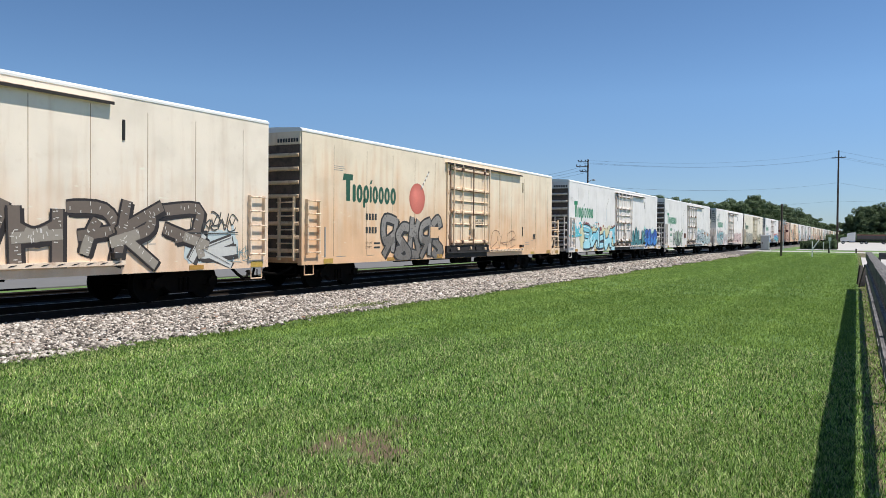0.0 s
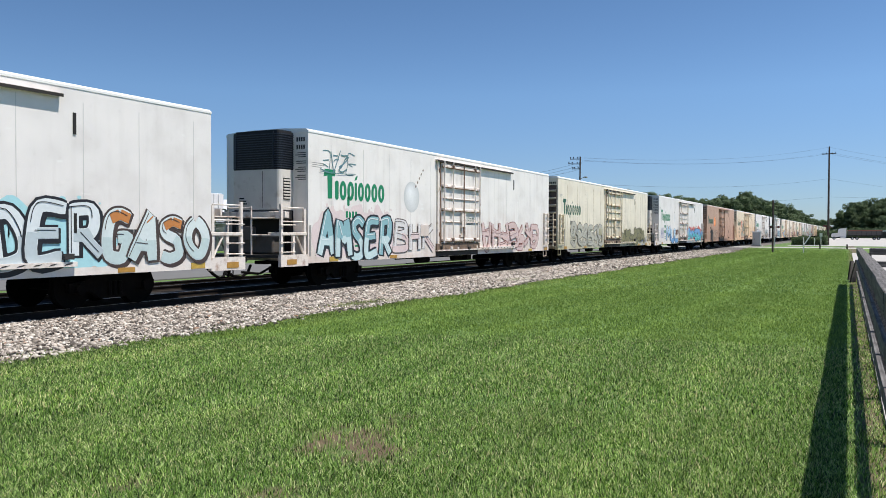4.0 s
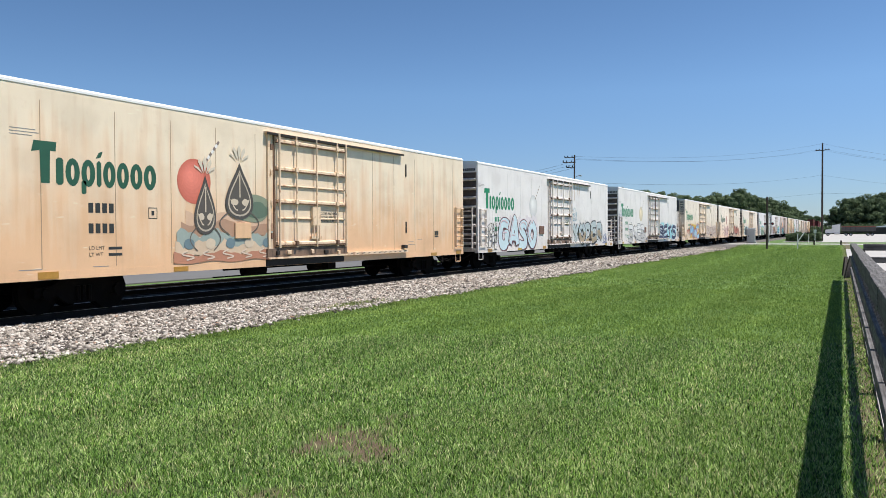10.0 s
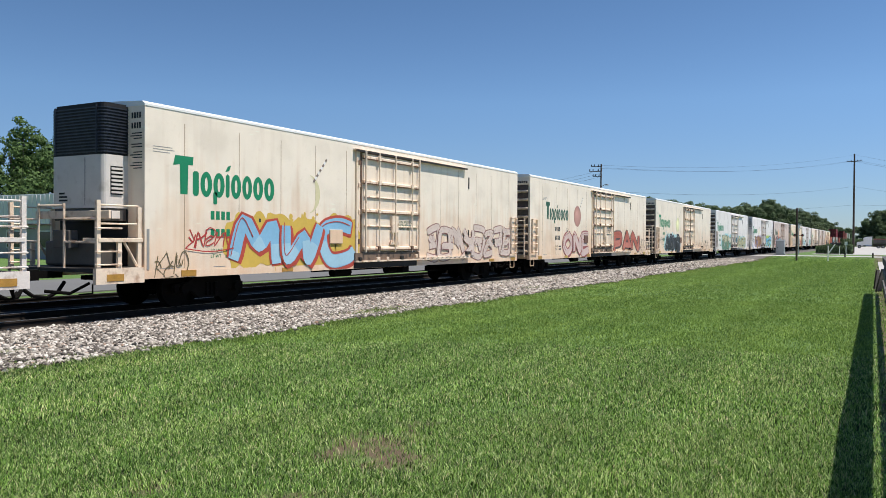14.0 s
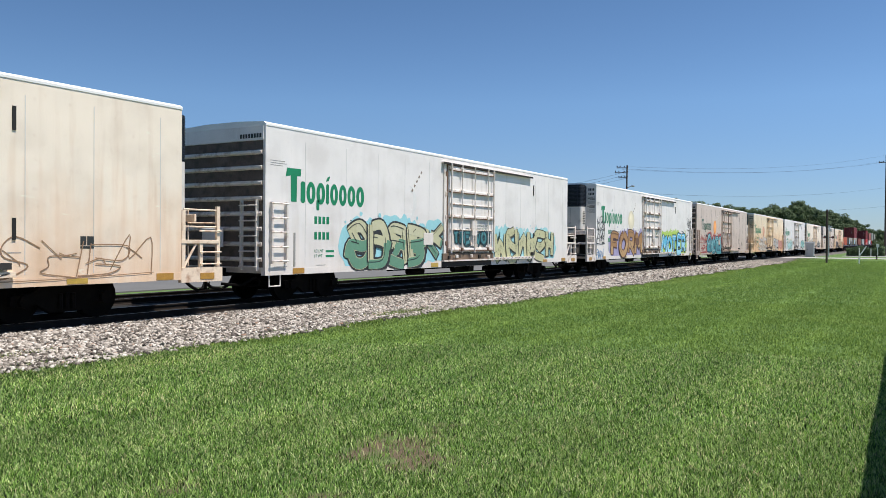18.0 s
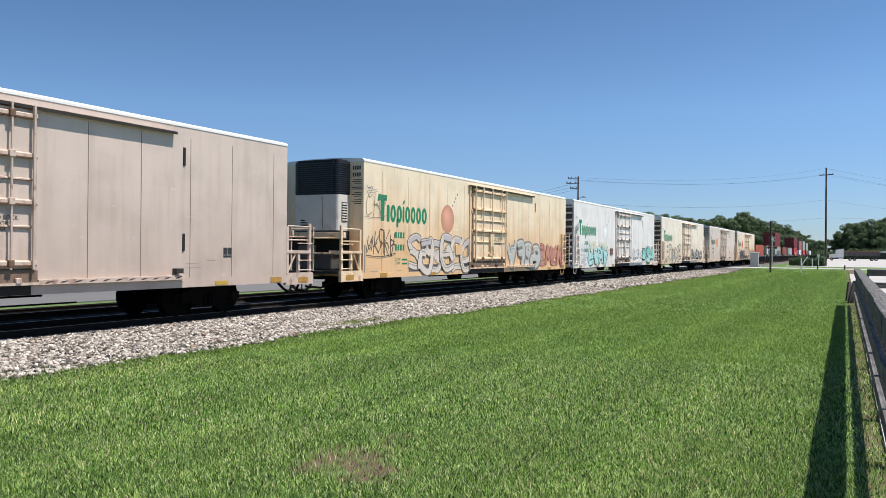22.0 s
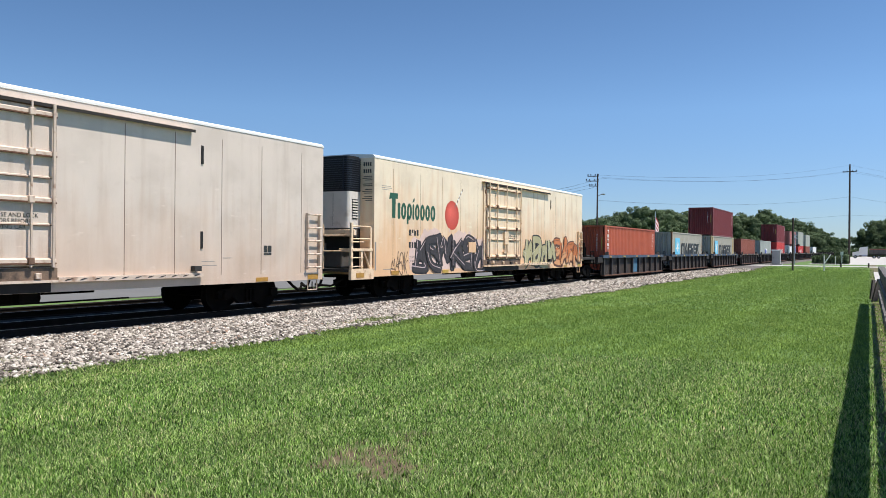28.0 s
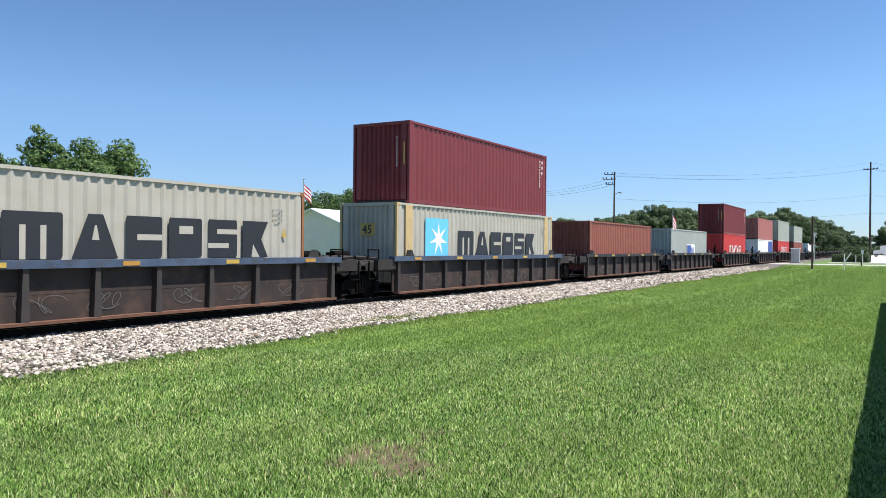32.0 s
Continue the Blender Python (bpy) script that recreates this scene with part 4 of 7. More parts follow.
def build_seal(bm):
    """Dark joint round the plug door."""
    for a in ((-0.05, 0.012, -0.03, 3.17), (3.41, 3.47, -0.03, 3.17), (0.012, 3.41, 3.11, 3.17), (0.012, 3.41, -0.03, 0.012)):
        bx(bm, a[0], a[1], -0.022, 0.0, a[2], a[3])


def build_rail(bm, x0, x1, deep, half):
    """A pressed rail: sloping pale top, upright face and a rust-edged lip below."""
    prof = [(-0.048, half), (-deep + 0.02, half * 0.75), (-deep, half * 0.45), (-deep, -half * 0.55), (-0.048, -half * 0.55)]
    extrude_x(bm, prof, x0, x1)
    for f in bm.faces:
        f.material_index = 0
    bx(bm, x0, x1, -deep - 0.003, -0.046, -half, -half * 0.56, 1)


def build_lock(bm):
    bx(bm, 1.60, 1.98, -0.15, -0.055, 0.62, 1.18)
    cyl(bm, (1.66, -0.14, 0.30), (1.66, -0.14, 0.64), 0.025, 6)
    cyl(bm, (1.92, -0.14, 0.24), (1.92, -0.14, 0.64), 0.025, 6)
    bx(bm, 1.55, 2.05, -0.13, -0.055, 0.22, 0.30)


def build_ladder(bm):
    for x in (0, 0.56):
        bx(bm, x, x + 0.05, -0.10, 0.0, 0, 1.62)


def pillar(bm, x1, y0, y1, z0, z1, r, grow=0.0):
    """An upright block with two rounded front corners; grow: how far it stands out all round."""
    pts = [(0.0, y0 - grow)]
    for cx, cy, a0 in ((x1 - r, y0 + r, -90), (x1 - r, y1 - r, 0)):
        pts += [(cx + (r + grow) * math.cos(radians(a0 + q * 22.5)), cy + (r + grow) * math.sin(radians(a0 + q * 22.5))) for q in range(5)]
    pts.append((0.0, y1 + grow))
    lo, hi = [[bm.verts.new((px, py, z)) for px, py in pts] for z in (z0, z1)]
    n = len(pts)
    bm.faces.new(lo[::-1])
    bm.faces.new(hi)
    for i in range(n):
        bm.faces.new((lo[i], lo[(i + 1) % n], hi[(i + 1) % n], hi[i]))


UNIT = (0.64, -1.04, 0.80)       # how far the unit stands out, and its two sides


def build_unit(bm):
    pillar(bm, *UNIT, 2.36, 3.55, 0.13)


def build_unit_top(bm):
    pillar(bm, *UNIT, 3.56, 4.66, 0.15)
    pillar(bm, UNIT[0] - 0.04, UNIT[1] + 0.05, UNIT[2] - 0.05, 4.655, 4.71, 0.13)


def reefer(spec, x_at):
    """One refrigerated boxcar. Its local origin is the middle of the body at rail level; the machinery end is e."""
    k, e, paint, seam_col, label = spec["k"], spec["end"], spec["paint"], spec["seam"], spec["label"]
    car = thing("refrigerator_car", label, "freight car", pose(x_at, YC, RAIL), "refrigerator cars of the passing train")
    dx = -HALF + (0.0 if e > 0 else -0.85)        # door group's shift
    body = part("body", made("body", build_body), paint, car)
    part("roof", made("roof", build_roof), ROOFW if paint is not BROWN else PALE, car, "pale metal roof")
    part("side_sill", made("sill", build_sill), paint, car)
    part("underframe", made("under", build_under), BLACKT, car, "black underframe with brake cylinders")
    y = -SIDE
    # welded seams between the side sheets
    for s in (1.55, 3.35, 4.95, 6.45, 7.95, 13.85, 15.25, 16.75, 18.2, 19.85):
        part("panel_seam", box_mesh("seam", -0.008, 0.008, -SIDE - 0.003, -SIDE + 0.01, 1.0, 4.40), seam_col, body, at=pose(-HALF + s + (0 if e > 0 else -0.4), 0, 0))
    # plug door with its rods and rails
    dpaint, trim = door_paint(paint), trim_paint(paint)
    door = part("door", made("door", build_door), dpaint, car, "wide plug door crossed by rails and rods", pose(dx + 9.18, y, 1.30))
    for i, z in enumerate((0.10, 1.30, 2.22, 3.00, 1.75, 0.82)):
        part("door_rail", made("door_rail/%d" % (i > 3), build_rail, 0.1 if i > 3 else 0, 3.35 if i > 3 else 3.42, 0.085 if i > 3 else 0.125, 0.026 if i > 3 else 0.062), [trim, RUSTY], door, at=pose(0, 0, z))
    part("door_seal", made("door_seal", build_seal), ROD, door, "rusty joint round the door")
    for i, xx in enumerate((0.07, 0.84, 1.80, 2.87, 3.34)):
        part("door_rod", bars_mesh("door_rod/%d" % (i % 4 == 0), [((0, -0.145, -0.02), (0, -0.145, 3.2))], 0.036 if i % 4 == 0 else 0.026), ROD if i == 2 and k % 3 == 0 else trim, door, at=pose(xx, 0, 0))
    for xx in (0.84, 2.87):
        for z in (0.10, 1.30, 2.22, 3.00):
            part("rod_bracket", box_mesh("rod_bracket", -0.06, 0.06, -0.18, -0.05, -0.07, 0.07, bevel=0.012), ROD if (z < 0.5 or (k + int(z * 10)) % 3 == 0) else trim, door, at=pose(xx, 0, z))
    part("lock_box", made("lock", build_lock), trim, door, "door lock box with handles")
    part("door_stencil", STENCIL, GREEND if spec["fresh"] else MARKB, door)
    part("door_post", box_mesh("door_post", 0, 0.10, -0.06, 0.0, 0.0, 3.30), trim, car, at=pose(dx + 8.86, y, 1.2))
    part("corner_strip", box_mesh("corner_strip", 0, 0.065, -0.012, 0, 0, 0.92), STRIPG, car, "grey metal edge strip", pose(-HALF + (1.08 if e > 0 else 0.06), y, 0.98))
    for z in (1.62, 2.55, 3.4, 4.1):
        part("hinge", box_mesh("hinge", -0.03, 0.05, -0.09, -0.02, -0.08, 0.08, bevel=0.01), ROD if z > 4 or z < 2 else trim, car, at=pose(dx + 8.98, y, z))
    part("door_track", box_mesh("track_top", 0, 7.45, -0.12, 0.0, 0.0, 0.045), trim, car, "overhanging door track", pose(dx + 8.75, y, 4.47))
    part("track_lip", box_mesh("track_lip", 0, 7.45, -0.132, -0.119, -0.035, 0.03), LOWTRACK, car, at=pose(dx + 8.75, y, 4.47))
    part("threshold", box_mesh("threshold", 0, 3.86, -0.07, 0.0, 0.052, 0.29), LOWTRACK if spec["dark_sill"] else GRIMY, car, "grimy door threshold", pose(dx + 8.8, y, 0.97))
    part("threshold_lip", box_mesh("threshold_lip", 0, 3.86, -0.11, 0.0, 0.0, 0.05), STEELD if spec["dark_sill"] else trim, car, at=pose(dx + 8.8, y, 0.97))
    part("lower_track", box_mesh("track_low", 0, 3.85, -0.10, 0.0, 0.0, 0.10), trim, car, at=pose(dx + 12.67, y, 0.97))
    for i in range(5):
        part("roller_bracket", box_mesh("roller/%d" % (i % 2), -0.06 - 0.06 * (i % 2), 0.06, -0.13, -0.06, -0.06, 0.06, bevel=0.015), trim if i % 3 else LOWTRACK, car, at=pose(dx + 9.1 + i * 0.8 + 0.16 * math.sin(i * 4 + k), y, 1.10 + 0.05 * math.sin(i * 7 + k)))
    # dark plate added as the band of shade below the threshold
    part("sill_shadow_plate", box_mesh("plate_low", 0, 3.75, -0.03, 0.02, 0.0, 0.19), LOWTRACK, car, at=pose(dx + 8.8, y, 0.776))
    dash = made("track_dash", lambda bm: prism(bm, [(0, 0.025), (0.12, 0.045), (0.20, 0.075), (0.06, 0.06)], -0.106, -0.098))
    for i in range(11):
        part("track_dash", dash, LOWTRACK, car, at=pose(dx + 12.8 + i * 0.34, y, 0.97))
    for z, h in ((3.72, 0.45), (1.66, 0.42)):
        part("vent_slot", box_mesh("slot/%.2f" % h, 0, 0.07, -0.02, 0.02, 0, h), SLOT, car, at=pose(dx + 16.5, y, z))
    part("stop_block", box_mesh("stop", 0, 0.22, -0.14, 0, 0, 0.12), STEELD, car, at=pose(dx + 16.2, y, 1.12))
    part("placard_box", box_mesh("placard_box", 0, 0.62, -0.05, 0, 0, 0.42, bevel=0.01), spec["box"], car, at=pose(dx + 7.55, y, 1.56))
    part("small_placard", made("placard_small", lambda bm: (bx(bm, 0, 0.13, -0.006, 0, 0.07, 0.25), bx(bm, 0.15, 0.30, -0.006, 0, 0.07, 0.25), bx(bm, 0, 0.30, -0.006, 0, 0, 0.05))), MARKB, car, at=pose(-HALF + 17.9, y, 1.5))
    # reflectors along the sill
    for i, s in enumerate((1.05, 4.6, 8.1, 17.6, 19.75)):
        part("reflector", box_mesh("reflector/%d" % (i % 2), 0, 0.46, -0.012, 0, 0, 0.11 if i % 2 else 0.15), AMBER if (k + i) % 3 else YELLOW, car, at=pose(-HALF + s, y - 0.006, BOT + 0.02))
    # ladders at the corners
    for s in (-1, 1):
        if s == e:
            continue
        lad = part("ladder", made("ladder", build_ladder), trim, car, at=pose(-HALF + 0.16 if s < 0 else HALF - 0.80, y, 1.08))
        for j in range(5):
            part("rung", bars_mesh("rung", [((-0.02, -0.09, 0), (0.63, -0.09, 0))], 0.022), trim, lad, at=pose(0, 0, 0.06 + j * 0.38))
        end = part("end_ladder", made("ladder_end", lambda bm: (bx(bm, -0.10, 0, 0, 0.05, 0, 1.85), bx(bm, -0.10, 0, 0.55, 0.60, 0, 1.85))), trim, car, at=pose(s * HALF, -SIDE + 0.22 if s < 0 else SIDE - 0.22, 0.9, 0, 0, 0 if s < 0 else 180))
        for j in range(5):
            part("rung", bars_mesh("rung_end", [((-0.10, -0.02, 0), (-0.10, 0.62, 0))], 0.02), trim, end, at=pose(0, 0, 0.1 + j * 0.4))
        # pressed ribs of the plain end over a plate coloured for dirt and shade
        part("end_panel", box_mesh("end_panel", 0.0, 0.006, -1.52, 1.52, 0.98, 4.29), ENDG, body, "dirty end panel with the shade between the ribs in its colour", pose(s * HALF, 0, 0, 0, 0, 0 if s > 0 else 180))
        for j in range(8):
            part("end_rib", made("rib", build_rib), trim, body, at=pose(s * HALF, 0, 1.10 + j * 0.40, 0, 0, 0 if s > 0 else 180))
        part("end_cap", box_mesh("end_cap", 0.0, 0.03, -1.55, 1.55, 4.30, 4.66), paint, body, at=pose(s * HALF, 0, 0, 0, 0, 0 if s > 0 else 180))
        part("brake_box", box_mesh("brake_box", 0, 0.22, -0.3, 0.3, 1.5, 2.0, bevel=0.02), paint, car, at=pose(s * HALF + (0.10 if s > 0 else -0.32), 0.1, 0))
        part("stirrup", bars_mesh("stirrup", [((0, 0, 0.77), (0, 0, 0.48)), ((0, 0, 0.48), (0.42, 0, 0.48)), ((0.42, 0, 0.48), (0.42, 0, 0.77))], 0.018), paint, car, at=pose(-HALF + 0.2 if s < 0 else HALF - 0.62, y + 0.05, 0))
    machinery(car, e, paint, spec)
    for x in (-HALF + 2.5, HALF - 2.5):
        truck(car, x)
    for s in (-1, 1):
        reach = 0.35 if s != e else 1.55
        part("coupler", made("coupler", build_coupler), BLACKT, car, at=pose(s * (HALF - 0.25 + reach - 0.35), 0, 0, 0, 0, 0 if s > 0 else 180))
        part("air_hose", made("hose", build_hose), BLACKT, car, at=pose(s * (HALF + reach - 0.5), 0, 0) @ Matrix.Diagonal((s, 1, 1, 1)))
    # trade mark, car marks as plain bars, fruit picture
    small = spec["small_logo"]
    part("logo", LOGO[small], GREEND if small else GREENL, car, "green block trade mark", pose(-HALF + spec["logo"], y - 0.004, 2.74))
    mx = -HALF + spec["logo"] + (1.30 if small else 1.18)
    for xx, zz, ww, hh in [(i * 0.175, zz, 0.12, 0.21) for zz in (2.16, 1.72) for i in range(4)] + [(0.50, zz, 0.36, 0.06) for zz in (1.36, 1.22)]:
        part("car_mark", box_mesh("car_mark/%.2f" % ww, 0, ww, -0.004, 0, 0, hh), GREENL if spec["fresh"] else MARKB, car, at=pose(mx + xx, y, zz))
    part("load_mark", LOADMARK, GREENL if spec["fresh"] else MARKB, car, at=pose(mx, y - 0.004, 0))
    for xx, zz, ww in ((-1.75, 3.78, 0.55), (-1.75, 3.72, 0.62), (-1.75, 3.66, 0.48), (-1.6, 0.985, 0.5), (0.1, 0.99, 0.4), (13.6, 1.24, 0.5), (13.6, 1.34, 0.42), (14.3, 1.42, 0.3)):
        part("stencil_line", box_mesh("stencil_line/%.2f" % ww, 0, ww, -0.003, 0, 0, 0.016), STRIPG, car, at=pose(max(mx + xx, -HALF + 0.02), y, zz))
    def square(bm):
        ring = [[bm.verts.new((sx * q, -0.003, sz * q)) for sx, sz in ((-1, -1), (1, -1), (1, 1), (-1, 1))] for q in (0.13, 0.112)]
        for q in range(4):
            bm.faces.new((ring[0][q], ring[0][(q + 1) % 4], ring[1][(q + 1) % 4], ring[1][q]))
        bx(bm, -0.04, 0.04, -0.004, -0.002, -0.05, 0.05)
    part("plate_mark", made("plate_mark", square), MARKB, car, at=pose(mx + 1.74, y, 2.18))
    def end_marks(bm, unit):
        if not unit:
            for i in range(8):
                bx(bm, -0.004, 0, i * 0.1, i * 0.1 + 0.07, 4.36, 4.47)
            return
        for zz in (4.40, 4.17):
            for i in range(4):
                bx(bm, -0.004, 0, i * 0.085, i * 0.085 + 0.055, zz, zz + 0.13)
        for j, zz in enumerate((4.05, 3.99, 3.93, 3.80, 3.74, 3.62, 3.56, 3.50, 3.38, 3.32, 3.26)):
            bx(bm, -0.003, 0, -0.04, 0.30 + 0.06 * math.sin(j * 2.3), zz, zz + 0.024)
    part("end_mark", made("end_mark/%d" % e, end_marks, e < 0), MARKB, car, at=pose(-HALF - (0.032 if e > 0 else 0.004), -SIDE + 0.12, 0))
    if spec["ball"]:
        bxx, bc, strong = spec["ball"]
        sh = Sheet(y)
        n = 28
        if strong:
            sh.shape([(-HALF + bxx + 0.56 * math.cos(6.28319 * i / n), 2.99 + 0.56 * math.sin(6.28319 * i / n)) for i in range(n)][::-1], bc, 0)
        else:
            rim = [radians(-78 + 13 * i) for i in range(13)]
            sh.strip([(-HALF + bxx + 0.56 * math.cos(q), 2.99 + 0.56 * math.sin(q)) for q in rim], [(-HALF + bxx + 0.56 * math.cos(q) * (0.72 - 0.1 * math.cos(2 * q)), 2.99 + 0.545 * math.sin(q)) for q in rim], bc, 0)
        if strong:
            # soft airbrushed rounding in thin coats
            for j in range(1, 8):
                q = 0.56 * (1 - j / 8.5)
                hl = tuple(min(1, c * (1 + 0.055 * j) + 0.006 * j) for c in bc)
                sh.shape([(-HALF + bxx - 0.020 * j + q * math.cos(6.28319 * i / n), 2.99 + 0.022 * j + q * math.sin(6.28319 * i / n)) for i in range(n)][::-1], hl, 0.25 * j)
        x0, z0, x1, z1 = -HALF + bxx + 0.25, 3.35, -HALF + bxx + 0.86, 4.05
        for i in range(9):
            a, b = i / 9, (i + 1) / 9
            c = (0.5, 0.06, 0.05) if strong > 1 else (0.22, 0.17, 0.14)
            draw_stroke(sh, [(x0 + (x1 - x0) * a, z0 + (z1 - z0) * a), (x0 + (x1 - x0) * b, z0 + (z1 - z0) * b)], 0.085, c if i % 2 == 0 else (0.78, 0.74, 0.70), 2)
        sh.finish("fruit_picture", car, "round fruit picture with a striped straw")
    for g in spec["graffiti"]:
        g(car)
    return car


def build_rib(bm):
    prism(bm, [(0, 0.02), (0.055, 0.06), (0.055, 0.11), (0, 0.15)], -1.5, 1.5)


def machinery(car, e, paint, spec):
    """The refrigeration unit, its deck and rails at end e."""
    paint = trim_paint(paint)
    turn = pose(e * HALF, 0, 0, 0, 0, 0 if e > 0 else 180)
    m = turn if e > 0 else Matrix.Translation((-HALF, 0, 0)) @ Matrix.Diagonal((-1, 1, 1, 1))
    part("unit_top", made("unit_top", build_unit_top), GRILLE, car, "black louvred condenser grille", m)
    part("unit_housing", made("unit", build_unit), UNITW, car, "pale refrigeration unit housing", m)
    def slats(bm):
        for i in range(15):
            pillar(bm, *UNIT, 3.60 + i * 0.07, 3.628 + i * 0.07, 0.15, 0.018)
        for yy in (-0.84, 0.60):
            bx(bm, 0.64, 0.668, yy, yy + 0.03, 3.58, 4.66)
    part("grille_slats", made("slats", slats), SLAT, car, "blue-black curved grille slats", m)
    # black sheet gives the shade behind the slats; nothing is cut open
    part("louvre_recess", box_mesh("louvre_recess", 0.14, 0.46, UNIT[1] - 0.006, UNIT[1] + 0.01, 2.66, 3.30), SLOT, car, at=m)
    def louvre(bm):
        for i in range(7):
            prism(bm, [(0.15, 2.69 + i * 0.088), (0.45, 2.69 + i * 0.088), (0.45, 2.735 + i * 0.088), (0.15, 2.735 + i * 0.088)], UNIT[1] - 0.035, UNIT[1] - 0.004)
    part("louvre", made("louvre", louvre), UNITW, car, "pale louvre slats", m)
    def seams(bm):
        bx(bm, 0.64, 0.646, -0.42, -0.408, 2.42, 3.50)
        bx(bm, 0.64, 0.646, 0.20, 0.50, 2.52, 2.56)
        bx(bm, 0.64, 0.646, 0.22, 0.50, 2.60, 2.64)
        bx(bm, 0.64, 0.646, 0.30, 0.50, 2.68, 2.72)
    part("housing_seam", made("housing_seam", seams), SLOT, car, at=m)
    part("unit_skirt", made("unit_skirt", lambda bm: pillar(bm, UNIT[0] - 0.03, UNIT[1] + 0.02, UNIT[2] - 0.02, 2.08, 2.355, 0.10)), SKIRT, car, "dark grey unit skirt", m)
    part("fuse_box", box_mesh("fuse_box", 0.22, 0.44, -1.06, -1.01, 2.12, 2.30, bevel=0.01), UNITW, car, at=m)
    part("deck", box_mesh("deck", 0, 1.22, -SIDE, SIDE, 0.95, 1.03), STEELD, car, at=m)
    part("end_sill", box_mesh("end_sill", 0, 1.24, -SIDE - 0.004, -SIDE + 0.10, 0.70, 1.04), paint, car, at=m)
    part("reflector", box_mesh("reflector_end", 0.55, 0.98, -SIDE - 0.014, -SIDE, 0.76, 0.91), AMBER, car, at=m)
    part("step_platform", box_mesh("step_platform", 0.02, 1.16, -SIDE + 0.02, -1.05, 1.60, 1.69, bevel=0.01), paint, car, at=m)
    part("cable_tray", box_mesh("cable_tray", 0.64, 0.70, -1.3, 1.3, 2.12, 2.30, bevel=0.01), paint, car, at=m)
    part("fuel_tank", box_mesh("fuel_tank", 0.0, 0.60, -0.75, 1.1, 1.05, 1.62, bevel=0.05), SKIRT, car, at=m)
    part("control_box", box_mesh("control_box", 0.62, 0.86, -0.15, 0.42, 1.45, 1.86, bevel=0.02), SKIRT, car, at=m)
    # black sheet added for the shade on the wall below the unit
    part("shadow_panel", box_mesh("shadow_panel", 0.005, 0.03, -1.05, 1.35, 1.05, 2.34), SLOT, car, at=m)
    for s in (-1, 1):
        yy = s * (SIDE - 0.07)
        for xx, hh in ((0.10, 2.38), (0.62, 1.62), (1.15, 2.50)):
            part("rail_post", box_mesh("rail_post/%.2f" % hh, -0.048, 0.048, -0.035, 0.035, 1.03, hh), paint, car, at=m @ pose(xx, yy, 0))
        rails = [((0.12, 0, z), (1.15, 0, z)) for z in (2.0, 2.40)]
        part("handrail", bars_mesh("deck_rails", rails, 0.02), paint, car, at=m @ pose(0, yy, 0))
        part("step_frame", bars_mesh("step_frame", [((0.62, 0, 1.03), (0.62, 0, 0.72)), ((1.18, 0, 1.03), (1.18, 0, 0.72)), ((0.62, -0.03, 0.74), (1.18, -0.03, 0.74)), ((0.14, 0, 1.06), (0.50, 0, 1.62))], 0.03), paint, car, at=m @ pose(0, yy, 0))
        for zz in (1.12, 1.40, 1.90):
            part("grab_iron", bars_mesh("grab_iron", [((0.6, -0.07, 0), (1.2, -0.07, 0)), ((0.6, 0.0, 0), (0.6, -0.07, 0)), ((1.2, 0, 0), (1.2, -0.07, 0))], 0.018), paint, car, at=m @ pose(0, yy, zz))
    cross = [((1.18, -SIDE + 0.07, z), (1.18, -0.45, z)) for z in (1.6, 2.1)] + [((1.18, 0.45, z), (1.18, SIDE - 0.07, z)) for z in (1.6, 2.1)] + [((1.18, -0.45, 1.0), (1.18, -0.45, 2.45)), ((1.18, 0.45, 1.0), (1.18, 0.45, 2.45)), ((1.18, -0.45, 2.4), (1.18, 0.45, 2.4))]
    for i, bar in enumerate(cross):
        part("end_rail", bars_mesh("end_rail/%d" % i, [bar], 0.026), paint, car, at=m)

# ---------------------------------------------------------------- the passing train
SPEED = (17.717, -0.05656, 8.468e-4, -1.5434e-5)     # metres run after t seconds: a polynomial


def run(t):
    return sum(c * t ** (i + 1) for i, c in enumerate(SPEED))


X0, PITCH, SHIFT = 18.08, 23.14, 1.25
SY = -SIDE
SEAM_W = plain("seam_pale", (0.57, 0.55, 0.525), 0.6, 0, 0.2, 3.0)
SEAM_R = plain("seam_rusty", (0.36, 0.24, 0.15), 0.7, 0, 0.3, 3.0)
SEAM_B = plain("seam_brown", (0.17, 0.11, 0.085), 0.7, 0, 0.3, 3.0)
BOXR = plain("placard_rust", (0.16, 0.085, 0.06), 0.8, 0, 0.3, 5.0)
K = (0.012, 0.012, 0.016)


def g(x0, x1, z0, z1, text, fill, line, lift=0.0, **kw):
    return lambda car: piece(car, SY - lift, x0 - HALF, x1 - HALF, z0, z1, text, fill, line, **kw)


def s(x0, x1, z0, z1, c, seed, num=3, w=0.04, lift=0.0):
    return lambda car: scrawl(car, SY - lift, x0 - HALF, x1 - HALF, z0, z1, c, seed, num, w * 0.68)


def rust_runs(x0, x1, seed):
    """Thin rust stains that have run down from the door track."""
    def paint(car):
        r = random.Random(seed)
        for i in range(9):
            sh = Sheet(SY)
            xx, ln = x0 + (x1 - x0) * r.random() - HALF, r.uniform(0.25, 0.95)
            draw_stroke(sh, [(xx, 4.44), (xx + r.uniform(-0.02, 0.02), 4.44 - ln * 0.5), (xx + r.uniform(-0.03, 0.03), 4.44 - ln)], r.uniform(0.02, 0.055), (0.50, 0.36, 0.26), 0.1 * i)
            sh.finish("rust_run", car, "thin brown rust run")
    return paint


